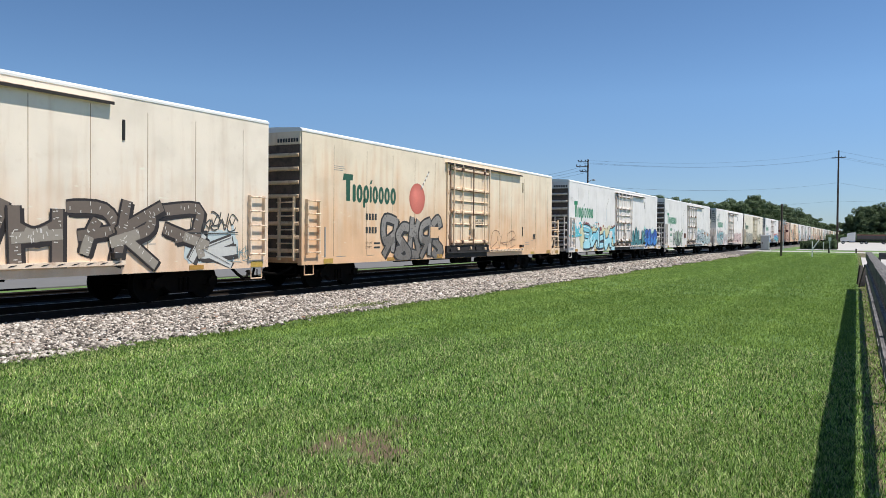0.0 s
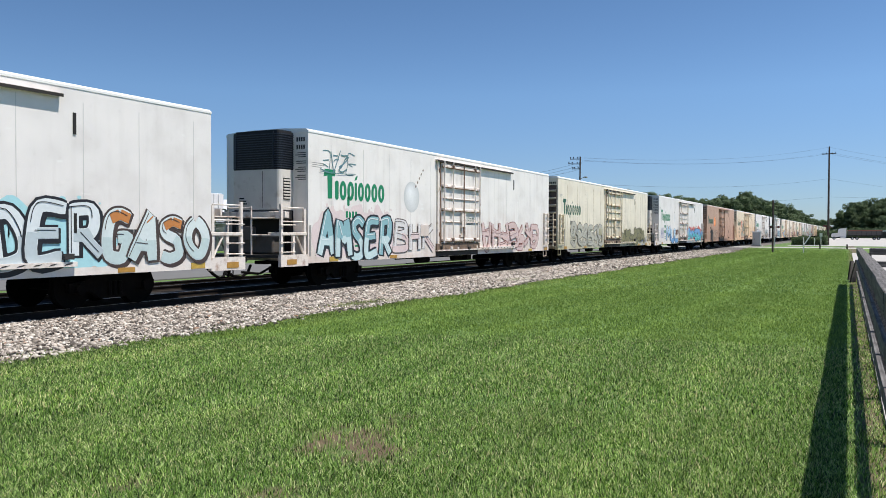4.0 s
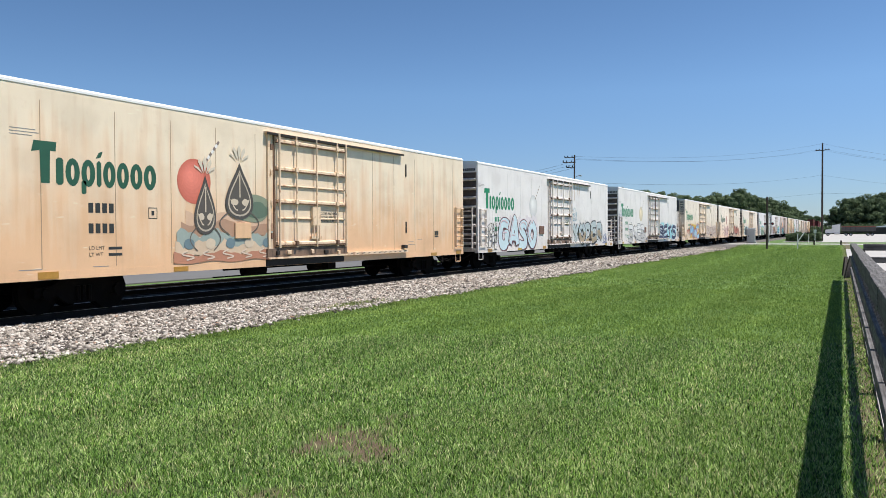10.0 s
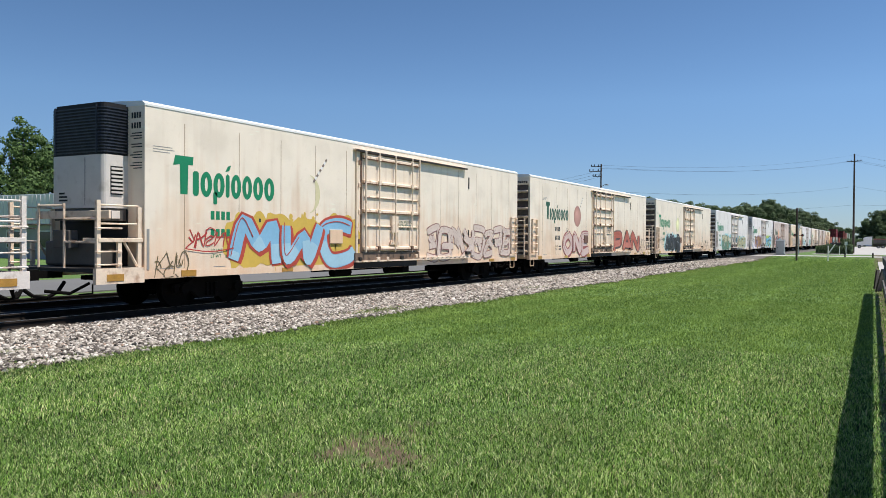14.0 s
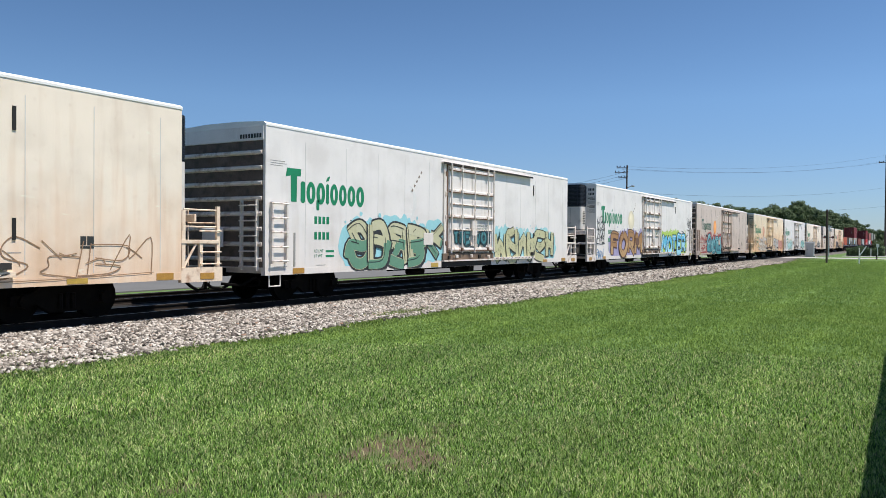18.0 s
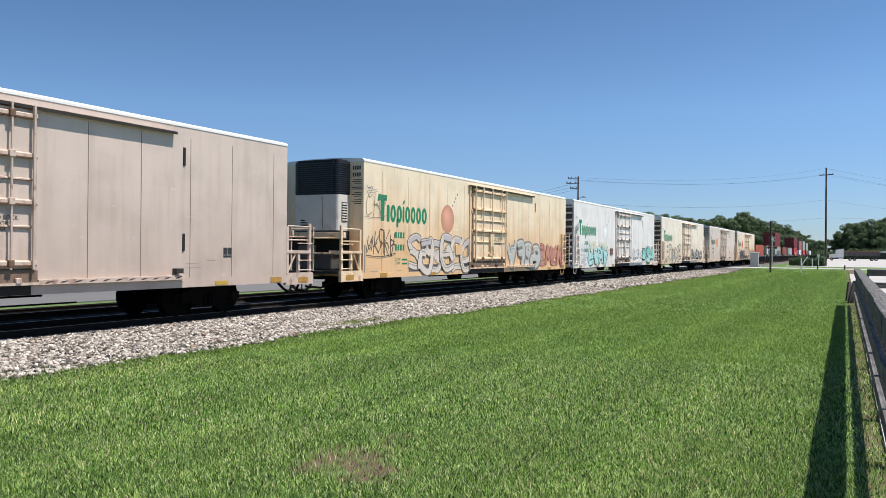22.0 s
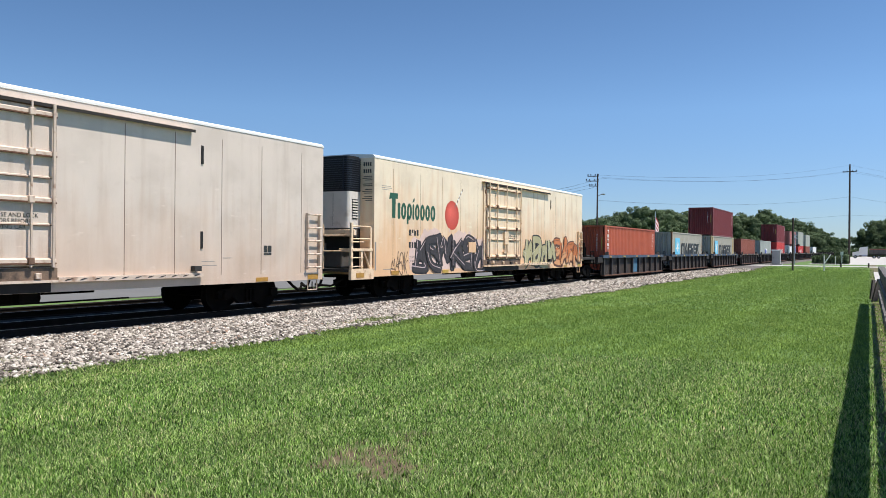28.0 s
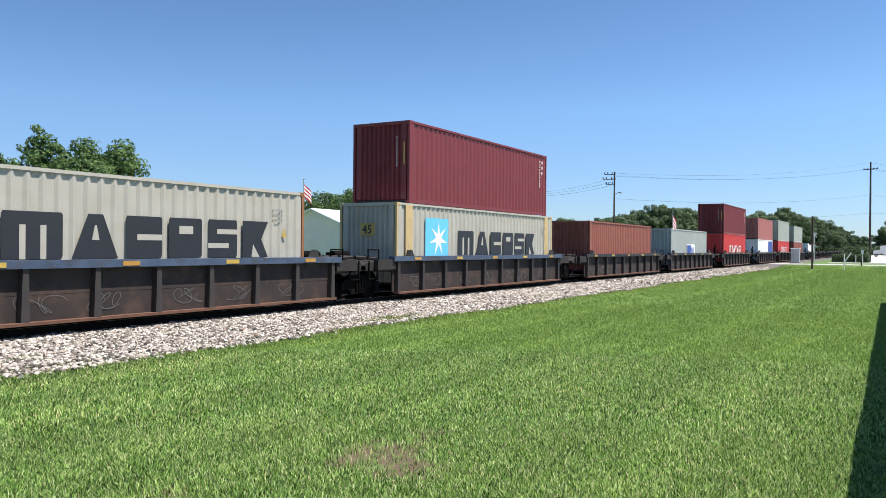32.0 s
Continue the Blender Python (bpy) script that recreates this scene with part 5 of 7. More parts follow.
def mural(car):
    """The painted scene with drops and waves on the oldest beige car."""
    sh = Sheet(SY)
    r = random.Random(5)
    a = -HALF
    def wavy(x0, x1, zb, zt, amp, per, ph, c, layer):
        n = 28
        for i in range(n):
            u, v = x0 + (x1 - x0) * i / n, x0 + (x1 - x0) * (i + 1) / n
            tu, tv = (zt + amp * math.sin(6.28 * q / per + ph) + 0.5 * amp * math.sin(2.9 * 6.28 * q / per) for q in (u, v))
            bu, bv = (zb + amp * 0.6 * math.sin(6.28 * q / per + ph + 1.3) for q in (u, v))
            sh.shape([(a + u, bu), (a + v, bv), (a + v, tv), (a + u, tu)], c, layer)
    wavy(5.0, 8.25, 1.86, 2.25, 0.10, 3.4, 0.5, (0.60, 0.40, 0.27), 0)
    wavy(4.85, 8.25, 1.62, 1.98, 0.07, 2.2, 2.0, (0.40, 0.24, 0.155), 1)
    wavy(4.7, 8.25, 1.30, 1.72, 0.09, 1.15, 0.0, (0.30, 0.35, 0.31), 2)
    wavy(4.65, 8.25, 1.12, 1.44, 0.10, 0.9, 1.0, (0.60, 0.45, 0.31), 3)
    wavy(4.6, 8.25, 0.98, 1.20, 0.05, 1.6, 2.4, (0.44, 0.20, 0.12), 4)
    for i in range(5):
        sh.shape(blob(a + 5.1 + i * 0.72, 1.44, 0.36, 0.26, r, 2, 0.06, 16), ((0.14, 0.20, 0.22), (0.62, 0.50, 0.36))[i % 2], 5)
        draw_stroke(sh, [(a + 5.0 + i * 0.7 + 0.3 * math.sin(q * 0.9) * (1 - q / 10), 1.05 + 0.03 * q) for q in range(9)], 0.035, (0.66, 0.52, 0.40), 6)
    sh.shape(blob(a + 7.35, 2.38, 1.7, 0.75, r, 3, 0.10, 24), (0.22, 0.25, 0.17), 2)
    sh.shape(blob(a + 7.6, 2.32, 0.9, 0.45, r, 3, 0.10, 24), (0.11, 0.16, 0.11), 3)
    for cx, cz, w, h in ((5.65, 2.42, 0.95, 1.5), (6.9, 2.82, 1.35, 1.5)):
        def drop(f, dz=0.0):
            return [(a + cx + f * w / 2 * math.sin(t) * (0.5 - 0.5 * math.cos(t)) ** 0.8 * 1.15, cz + dz + f * h / 2 * math.cos(t)) for t in [6.28319 * i / 30 for i in range(30)]]
        sh.shape(drop(1.0), (0.075, 0.065, 0.055), 5)
        sh.shape(drop(0.82, -0.06), (0.50, 0.42, 0.32), 6)
        sh.shape(drop(0.74, -0.07), (0.095, 0.08, 0.065), 7)
        for q in (-1, 1):
            sh.shape(blob(a + cx + q * w * 0.15, cz - h * 0.20, w * 0.20, h * 0.12, r, 2, 0.1, 14), (0.58, 0.48, 0.36), 8)
            draw_stroke(sh, [(a + cx + q * w * (0.06 + 0.05 * j), cz - h * (0.34 - 0.012 * j * j)) for j in range(5)], 0.035, (0.58, 0.48, 0.36), 8)
            draw_stroke(sh, [(a + cx + q * w * (0.25 + 0.30 * math.sin(j * 0.5)), cz - h * 0.35 - h * 0.07 * j) for j in range(7)], 0.03, (0.12, 0.10, 0.08), 5)
        draw_stroke(sh, [(a + cx, cz + h * 0.30), (a + cx, cz + h * 0.05), (a + cx, cz - h * 0.12)], 0.04, (0.58, 0.48, 0.36), 8)
        for q in range(5):
            t = (q - 2) * 0.55
            sh.shape([(a + cx + 0.08 * math.sin(t), cz + h * 0.52), (a + cx + 0.32 * math.sin(t) - 0.07, cz + h * 0.52 + 0.34 * math.cos(t)), (a + cx + 0.40 * math.sin(t), cz + h * 0.52 + 0.44 * math.cos(t)), (a + cx + 0.32 * math.sin(t) + 0.07, cz + h * 0.52 + 0.32 * math.cos(t))], (0.62, 0.54, 0.42), 4)
    sh.finish("graffiti", car, "faded mural of drops, waves and earth tones")


DGREY = (0.06, 0.055, 0.05)
RED = (0.42, 0.04, 0.035)
NAVY = (0.018, 0.024, 0.075)
# k, machinery end, paint, seam, fresh white repaint, logo start, small logo, fruit, graffiti, label
CARS = [
    (-1, -1, CREAM, SEAM_R, 0, 0.8, 0, None, [g(11.6, 18.0, 0.82, 2.4, None, (0.15, 0.115, 0.09), (0.028, 0.02, 0.018), hatch=(0.62, 0.58, 0.52), seed=5, count=5, fade=(0.30, 0.26, 0.21), fat=0.0, edge=0.055), g(17.6, 19.1, 0.85, 1.75, None, (0.55, 0.54, 0.50), (0.06, 0.05, 0.045), cloud=(0.50, 0.56, 0.55), seed=4, count=1), s(17.6, 19.2, 1.75, 2.25, DGREY, 9, 5, 0.05), s(18.9, 19.7, 1.05, 1.45, (0.16, 0.28, 0.30), 10, 4, 0.03)], "cream refrigerated boxcar with dark brown graffiti"),
    (0, 1, BEIGE, SEAM_R, 0, 2.0, 1, (6.62, (0.52, 0.13, 0.09), 1), [g(4.35, 8.5, 0.8, 2.3, None, (0.26, 0.235, 0.21), (0.035, 0.03, 0.027), seed=11, count=5, fade=(0.17, 0.15, 0.13), hatch=(0.09, 0.08, 0.07)), s(13.0, 15.8, 1.05, 1.95, (0.22, 0.12, 0.07), 12, 3, 0.035)], "dusty beige refrigerated boxcar with grey graffiti"),
    (1, 1, WHITE, SEAM_W, 1, 0.8, 0, (6.6, (0.60, 0.60, 0.60), 0), [g(2.2, 9.3, 1.1, 2.28, " ", K, K, cloud=(0.24, 0.05, 0.05), seed=20), g(2.2, 9.3, 0.85, 2.18, " ", K, K, cloud=(0.62, 0.57, 0.36), seed=19, lift=0.005), g(2.5, 9.1, 0.82, 2.25, None, (0.20, 0.52, 0.62), (0.03, 0.028, 0.04), lift=0.010, seed=21, count=5, fat=0.08, shine=(0.75, 0.8, 0.8), fade=(0.36, 0.64, 0.70)), g(12.6, 16.7, 0.92, 2.25, "WALK", (0.045, 0.17, 0.19), (0.012, 0.045, 0.055), seed=22, shine=(0.22, 0.45, 0.46)), g(16.5, 20.2, 0.95, 2.15, None, (0.03, 0.10, 0.40), (0.012, 0.02, 0.08), seed=23, count=4, fade=(0.05, 0.22, 0.58), cloud=(0.30, 0.55, 0.52)), s(0.1, 2.1, 1.75, 2.45, (0.10, 0.50, 0.58), 24, 4, 0.16), s(2.4, 5.2, 2.0, 2.55, (0.22, 0.50, 0.56), 25, 5, 0.05)], "white refrigerated boxcar with turquoise and blue graffiti"),
    (2, 1, WHITE, SEAM_W, 1, 0.8, 0, (6.7, (0.60, 0.60, 0.59), 0), [g(3.2, 6.9, 0.85, 2.25, "HUNT", (0.42, 0.50, 0.40), (0.018, 0.025, 0.022), fade=(0.16, 0.20, 0.16), shine=(0.62, 0.68, 0.6), hatch=(0.10, 0.13, 0.11), seed=31), g(12.9, 17.2, 0.95, 2.3, "KODER", (0.64, 0.68, 0.69), K, seed=32, fade=(0.44, 0.50, 0.52), cloud=(0.36, 0.62, 0.66), edge=0.06), g(17.2, 20.3, 0.95, 2.2, "GASO", (0.62, 0.68, 0.67), (0.06, 0.04, 0.035), seed=33, fat=0.16, fade=(0.48, 0.58, 0.57), cap=(0.50, 0.19, 0.05), edge=0.05)], "white refrigerated boxcar with green and black graffiti letters"),
    (3, -1, PINKISH, SEAM_W, 1, 0.75, 0, (6.1, (0.56, 0.56, 0.55), 1), [g(0.5, 4.7, 0.8, 2.3, "AMSER", (0.24, 0.42, 0.45), (0.02, 0.022, 0.028), cloud=(0.68, 0.56, 0.54), fade=(0.50, 0.62, 0.62), shine=(0.66, 0.72, 0.72), seed=41, fat=0.10), g(4.8, 7.8, 0.95, 2.2, "BHK", (0.66, 0.63, 0.61), (0.09, 0.06, 0.055), hollow=True, fade=(0.66, 0.52, 0.50), seed=42), g(12.2, 18.9, 0.95, 2.2, None, (0.60, 0.45, 0.42), (0.20, 0.07, 0.06), seed=43, count=7, hollow=True), s(0.6, 2.4, 3.6, 4.3, (0.10, 0.20, 0.22), 44, 4, 0.05)], "off-white refrigerated boxcar with teal and pink graffiti"),
    (4, 1, OLIVE, SEAM_R, 0, 0.8, 1, None, [g(2.2, 8.4, 0.9, 2.2, None, (0.42, 0.40, 0.33), (0.14, 0.13, 0.11), seed=51, count=6, hollow=True), g(13.0, 19.3, 0.9, 2.1, None, (0.22, 0.20, 0.10), (0.09, 0.085, 0.05), seed=52, count=6), s(18.6, 20.2, 0.8, 1.6, (0.06, 0.12, 0.34), 53, 3, 0.07), s(11.0, 12.2, 1.0, 1.6, RED, 54, 3, 0.08)], "mossy cream refrigerated boxcar with olive graffiti"),
    (5, -1, WHITE, SEAM_W, 1, 0.8, 0, (5.7, (0.66, 0.66, 0.66), 0), [g(2.85, 7.75, 0.82, 2.35, "MUL", (0.42, 0.58, 0.72), (0.02, 0.03, 0.05), shine=(0.70, 0.78, 0.82), fade=(0.13, 0.29, 0.52), seed=61, fat=0.15, edge=0.04), g(12.1, 20.1, 0.95, 2.2, None, (0.15, 0.33, 0.60), (0.02, 0.07, 0.09), count=6, cloud=(0.56, 0.14, 0.11), fade=(0.06, 0.42, 0.43), seed=62, fat=0.11, edge=0.06, shine=(0.40, 0.60, 0.75)), s(0.7, 1.9, 1.4, 2.3, (0.10, 0.14, 0.40), 63, 4, 0.045), s(7.0, 7.9, 1.7, 2.1, K, 64, 4, 0.035)], "white refrigerated boxcar with big blue and turquoise graffiti"),
    (6, -1, BROWN, SEAM_B, 0, 0.65, 1, (5.08, (0.80, 0.24, 0.06), 2), [g(2.4, 3.7, 0.75, 2.1, None, (0.02, 0.018, 0.018), (0.014, 0.012, 0.012), seed=71, count=2), g(3.4, 6.9, 0.8, 2.0, None, (0.44, 0.28, 0.20), (0.03, 0.02, 0.018), seed=72, count=4, hollow=True)], "brown dirt-covered refrigerated boxcar with an orange picture"),
    (7, -1, BEIGE, SEAM_R, 0, 0.95, 1, (5.3, (0.55, 0.14, 0.09), 1), [mural], "beige refrigerated boxcar with a faded mural"),
    (8, 1, WHITE, SEAM_W, 1, 0.65, 0, (6.7, (0.55, 0.54, 0.52), 1), [g(2.3, 7.05, 0.82, 2.35, "GASO", (0.52, 0.64, 0.67), (0.13, 0.05, 0.06), shine=(0.62, 0.42, 0.45), seed=81, fat=0.22, edge=0.05, cloud=(0.66, 0.60, 0.60)), g(13.0, 19.0, 0.9, 2.25, "YODER", (0.44, 0.50, 0.50), (0.035, 0.032, 0.03), seed=82, fat=0.12, cloud=(0.56, 0.55, 0.53), fade=(0.36, 0.27, 0.17), hatch=(0.20, 0.22, 0.22)), rust_runs(12.75, 15.4, 8), s(12.9, 13.8, 2.4, 3.1, (0.14, 0.3, 0.36), 83, 3, 0.04), s(19.2, 20.2, 1.0, 1.7, (0.08, 0.12, 0.3), 84, 3, 0.05), s(0.95, 2.0, 0.95, 2.2, DGREY, 85, 4, 0.05)], "white refrigerated boxcar with pale heart-shaped graffiti"),
    (9, 1, WHITE, SEAM_W, 1, 0.72, 0, (6.58, (0.58, 0.49, 0.33), 1), [g(2.8, 7.7, 0.85, 2.25, None, (0.70, 0.68, 0.66), (0.05, 0.045, 0.045), seed=91, count=4, edge=0.035, hollow=True, fade=(0.52, 0.50, 0.48)), g(12.9, 19.9, 0.9, 2.2, "BETS", NAVY, (0.66, 0.70, 0.73), cloud=(0.30, 0.58, 0.62), seed=92, fat=0.05, edge=0.05), s(9.5, 12.3, 3.58, 4.05, (0.10, 0.12, 0.20), 93, 6, 0.05, lift=0.056), s(10.9, 12.1, 3.1, 3.4, (0.36, 0.40, 0.46), 96, 5, 0.03, lift=0.056), s(0.1, 0.9, 2.5, 3.3, (0.14, 0.18, 0.28), 94, 3, 0.04), s(7.5, 8.7, 0.85, 1.3, (0.04, 0.04, 0.09), 95, 4, 0.04)], "white refrigerated boxcar with dark navy graffiti"),
    (10, -1, CREAM, SEAM_R, 1, 0.8, 0, (5.7, (0.62, 0.55, 0.33), 0), [g(2.75, 8.0, 0.85, 2.3, "MWC", (0.22, 0.43, 0.60), (0.44, 0.06, 0.035), cloud=(0.60, 0.40, 0.07), seed=101, fat=0.18, fade=(0.33, 0.52, 0.63), edge=0.08), g(12.4, 19.7, 0.95, 2.2, None, (0.62, 0.50, 0.43), (0.24, 0.11, 0.10), seed=102, count=8, hollow=True, hatch=(0.45, 0.32, 0.28)), s(1.2, 2.7, 1.5, 2.0, RED, 103, 5, 0.05), s(0.2, 1.2, 0.8, 1.4, (0.13, 0.1, 0.05), 104, 3, 0.04)], "cream refrigerated boxcar with blue and red graffiti"),
    (11, 1, CREAM, SEAM_R, 0, 1.95, 1, (6.5, (0.40, 0.20, 0.16), 1), [g(4.4, 8.4, 0.85, 2.1, "ONE", (0.60, 0.45, 0.40), (0.30, 0.09, 0.08), seed=111, fat=0.15), g(12.9, 18.7, 0.85, 2.25, "PAN", (0.42, 0.11, 0.07), (0.10, 0.065, 0.06), seed=112, fat=0.18, fade=(0.50, 0.17, 0.12), hatch=(0.25, 0.08, 0.06)), s(18.9, 20.2, 0.9, 2.0, (0.12, 0.07, 0.06), 113, 3, 0.04)], "dusty cream refrigerated boxcar with rust red graffiti"),
    (12, 1, CREAM, SEAM_W, 1, 0.9, 0, (6.9, (0.66, 0.64, 0.36), 1), [g(2.9, 7.5, 0.82, 2.2, "ARNB", (0.018, 0.018, 0.020), (0.012, 0.012, 0.014), cloud=(0.42, 0.60, 0.60), hatch=(0.11, 0.11, 0.12), shine=(0.30, 0.30, 0.31), seed=121, fat=0.16), s(13.4, 19.6, 1.0, 1.8, (0.30, 0.18, 0.10), 122, 7, 0.035), s(0.8, 2.5, 1.7, 2.0, (0.2, 0.19, 0.18), 123, 5, 0.03)], "cream refrigerated boxcar with glossy black graffiti"),
    (13, 1, WHITE, SEAM_W, 1, 0.75, 0, (6.6, (0.68, 0.66, 0.63), 0), [g(3.4, 8.7, 0.85, 2.3, None, (0.50, 0.48, 0.30), (0.03, 0.03, 0.03), cloud=(0.30, 0.58, 0.62), seed=131, count=5, fade=(0.12, 0.26, 0.17), cap=(0.52, 0.50, 0.33), edge=0.06), g(9.5, 12.4, 1.55, 2.1, "THE VOI", (0.06, 0.20, 0.22), (0.02, 0.05, 0.06), seed=132, fat=0.06, lift=0.056), g(12.9, 18.7, 0.85, 2.25, None, (0.50, 0.48, 0.28), (0.05, 0.05, 0.04), cloud=(0.32, 0.58, 0.60), seed=133, count=6, edge=0.04, hatch=(0.20, 0.22, 0.14))], "white refrigerated boxcar with sand and turquoise graffiti"),
    (14, -1, WHITE, SEAM_W, 1, 0.75, 0, (5.9, (0.66, 0.58, 0.42), 1), [g(2.3, 9.4, 0.82, 2.35, "FORMY", (0.36, 0.19, 0.075), (0.09, 0.04, 0.03), cloud=(0.33, 0.29, 0.45), fade=(0.46, 0.28, 0.13), seed=141, fat=0.17, edge=0.06), g(12.4, 18.5, 0.85, 2.35, "MOTER", (0.12, 0.46, 0.66), (0.015, 0.03, 0.06), cloud=(0.40, 0.55, 0.10), fade=(0.32, 0.64, 0.76), shine=(0.75, 0.82, 0.85), seed=142, fat=0.15), s(0.1, 1.3, 1.7, 3.2, K, 143, 3, 0.075), s(18.9, 20.1, 2.7, 3.7, K, 144, 3, 0.08), s(17.3, 19.0, 1.9, 2.6, K, 146, 3, 0.08), s(17.4, 18.8, 1.15, 1.4, K, 147, 5, 0.05), s(0.1, 1.2, 0.8, 1.4, (0.06, 0.22, 0.44), 145, 4, 0.06)], "white refrigerated boxcar with brown and bright blue graffiti letters"),
    (15, 1, TAN, SEAM_B, 0, 1.72, 1, (6.3, (0.76, 0.30, 0.07), 1), [g(3.7, 8.6, 0.8, 2.35, None, (0.12, 0.34, 0.37), (0.02, 0.06, 0.09), count=5, cloud=(0.34, 0.05, 0.045), fade=(0.06, 0.24, 0.27), seed=151, fat=0.06, shine=(0.40, 0.55, 0.55)), s(1.3, 3.5, 1.0, 1.7, (0.32, 0.04, 0.035), 152, 3, 0.11), s(1.0, 3.6, 1.8, 2.3, (0.38, 0.10, 0.09), 153, 6, 0.08)], "tan grey refrigerated boxcar with teal and red graffiti"),
    (16, -1, YELLOWED, SEAM_R, 1, 0.85, 0, (6.05, (0.52, 0.24, 0.15), 1), [lambda car: band(car), g(3.0, 8.2, 0.85, 2.3, None, (0.62, 0.54, 0.46), (0.16, 0.13, 0.12), seed=161, count=6, hollow=True, cap=(0.48, 0.42, 0.42)), g(12.2, 16.2, 0.9, 2.2, None, (0.46, 0.44, 0.40), (0.17, 0.16, 0.16), seed=162, count=4, shine=(0.68, 0.66, 0.62)), g(16.3, 19.9, 0.9, 2.15, None, (0.50, 0.22, 0.16), (0.24, 0.07, 0.05), seed=163, count=4, hollow=True), s(0.2, 2.0, 1.6, 2.5, (0.05, 0.045, 0.04), 164, 5, 0.05), s(0.1, 1.4, 2.9, 4.0, (0.22, 0.17, 0.13), 165, 3, 0.035)], "yellowed refrigerated boxcar with white and grey graffiti"),
    (17, 1, WHITE, SEAM_W, 1, 0.9, 0, (6.5, (0.60, 0.60, 0.59), 1), [g(2.95, 6.85, 0.85, 2.2, None, (0.42, 0.64, 0.62), (0.03, 0.05, 0.05), count=4, cloud=(0.62, 0.58, 0.47), seed=171, fat=0.02, edge=0.04, hatch=(0.14, 0.30, 0.29)), g(16.3, 20.2, 0.9, 2.1, "PSA", (0.22, 0.52, 0.49), (0.02, 0.03, 0.03), seed=172, fat=0.20, cloud=(0.62, 0.55, 0.38), fade=(0.36, 0.62, 0.57)), g(13.2, 16.1, 1.0, 2.0, None, (0.70, 0.68, 0.66), (0.10, 0.09, 0.09), seed=173, count=4, hollow=True, edge=0.03), s(0.1, 0.8, 2.6, 3.4, (0.12, 0.12, 0.13), 174, 4, 0.05), s(1.3, 2.4, 1.0, 2.3, (0.30, 0.40, 0.52), 175, 2, 0.05)], "white refrigerated boxcar with pale turquoise letters"),
    (18, 1, CREAM, SEAM_W, 1, 0.88, 0, (6.8, (0.68, 0.62, 0.40), 0), [g(3.0, 8.3, 0.75, 2.4, "DUKE", (0.64, 0.57, 0.46), (0.035, 0.03, 0.028), seed=181, fat=0.12, edge=0.085, hatch=(0.40, 0.35, 0.28)), g(13.4, 19.4, 0.95, 2.05, "BUENO", (0.12, 0.11, 0.11), (0.55, 0.52, 0.48), seed=182, fat=0.13), s(1.4, 2.6, 0.8, 1.4, K, 183, 4, 0.04)], "cream refrigerated boxcar with black outline graffiti"),
    (19, -1, PALE, SEAM_B, 0, 0.8, 1, (5.3, (0.80, 0.20, 0.05), 2), [], "pale tan refrigerated boxcar with an orange picture"),
    (20, -1, BEIGE, SEAM_R, 0, 0.88, 1, (5.33, (0.50, 0.06, 0.035), 1), [g(2.5, 8.2, 0.8, 2.25, None, (0.042, 0.034, 0.036), (0.022, 0.018, 0.02), seed=201, count=6, cloud=(0.66, 0.48, 0.42), shine=(0.55, 0.42, 0.42), fat=0.0, edge=0.04), g(12.4, 16.2, 0.85, 2.3, None, (0.40, 0.36, 0.20), (0.035, 0.03, 0.025), seed=202, count=4, shine=(0.6, 0.56, 0.4)), g(16.2, 20.1, 0.85, 2.15, None, (0.52, 0.16, 0.05), (0.12, 0.05, 0.03), seed=203, count=4, fade=(0.62, 0.30, 0.14)), s(1.0, 2.1, 0.8, 1.6, (0.09, 0.06, 0.04), 204, 4, 0.04)], "beige refrigerated boxcar with dark wild graffiti"),
]


def band(car):
    sh = Sheet(SY)
    sh.shape([(3.0 - HALF, 0.8), (8.3 - HALF, 0.8), (8.3 - HALF, 1.2), (3.0 - HALF, 1.2)], (0.12, 0.11, 0.11), 0)
    sh.finish("paint_band", car, "grey painted band over the sill")


TRAIN = []          # (thing, x at t = 0, y, z)
for k, e, paint, seam, fresh, logo, small, ball, graf, label in CARS:
    spec = {"k": k, "end": e, "paint": paint, "seam": seam, "fresh": fresh, "logo": logo, "small_logo": bool(small), "ball": ball, "graffiti": graf, "label": label,
            "dark_sill": k in (0, 6), "box": BOXR if k in (2, 5, 8, 17, 11, 12, 9, 14) else paint}
    x = X0 + PITCH * k + (SHIFT if e < 0 else 0) + HALF
    TRAIN.append((reefer(spec, x), x, YC, RAIL))


# ---------------------------------------------------------------- well cars and containers
def build_well_floor(bm):
    bx(bm, -6.6, 6.6, -1.355, 1.355, 0.16, 0.24)


def build_well_plate(bm):
    bx(bm, -7.3, 7.3, -1.35, -1.30, 0.185, 1.215)
    bx(bm, -7.3, 7.3, -1.355, -1.35, 0.70, 0.73)


def build_well_flange(bm):
    bx(bm, -7.2, 7.2, -1.34, -1.56, 0.12, 0.18)


def build_chord(bm):
    bx(bm, -7.45, 7.45, -1.30, -1.54, 1.22, 1.385)


def build_rib_post(bm):
    prism(bm, [(-0.09, 0.18), (0.09, 0.18), (0.06, 1.22), (-0.06, 1.22)], -1.50, -1.35)


def build_deck_end(bm):
    """Bridge over the truck at a well's end."""
    prism(bm, [(7.3, 0.85), (7.3, 1.26), (8.7, 1.18), (9.0, 1.05), (9.0, 0.95)], -1.30, 1.30)
    bx(bm, 7.3, 8.3, -1.48, -1.30, 0.95, 1.28)
    for yy in (-0.9, -0.3, 0.4, 1.0):
        cyl(bm, (7.5, yy, 1.30), (8.8, yy, 1.36), 0.06, 6)


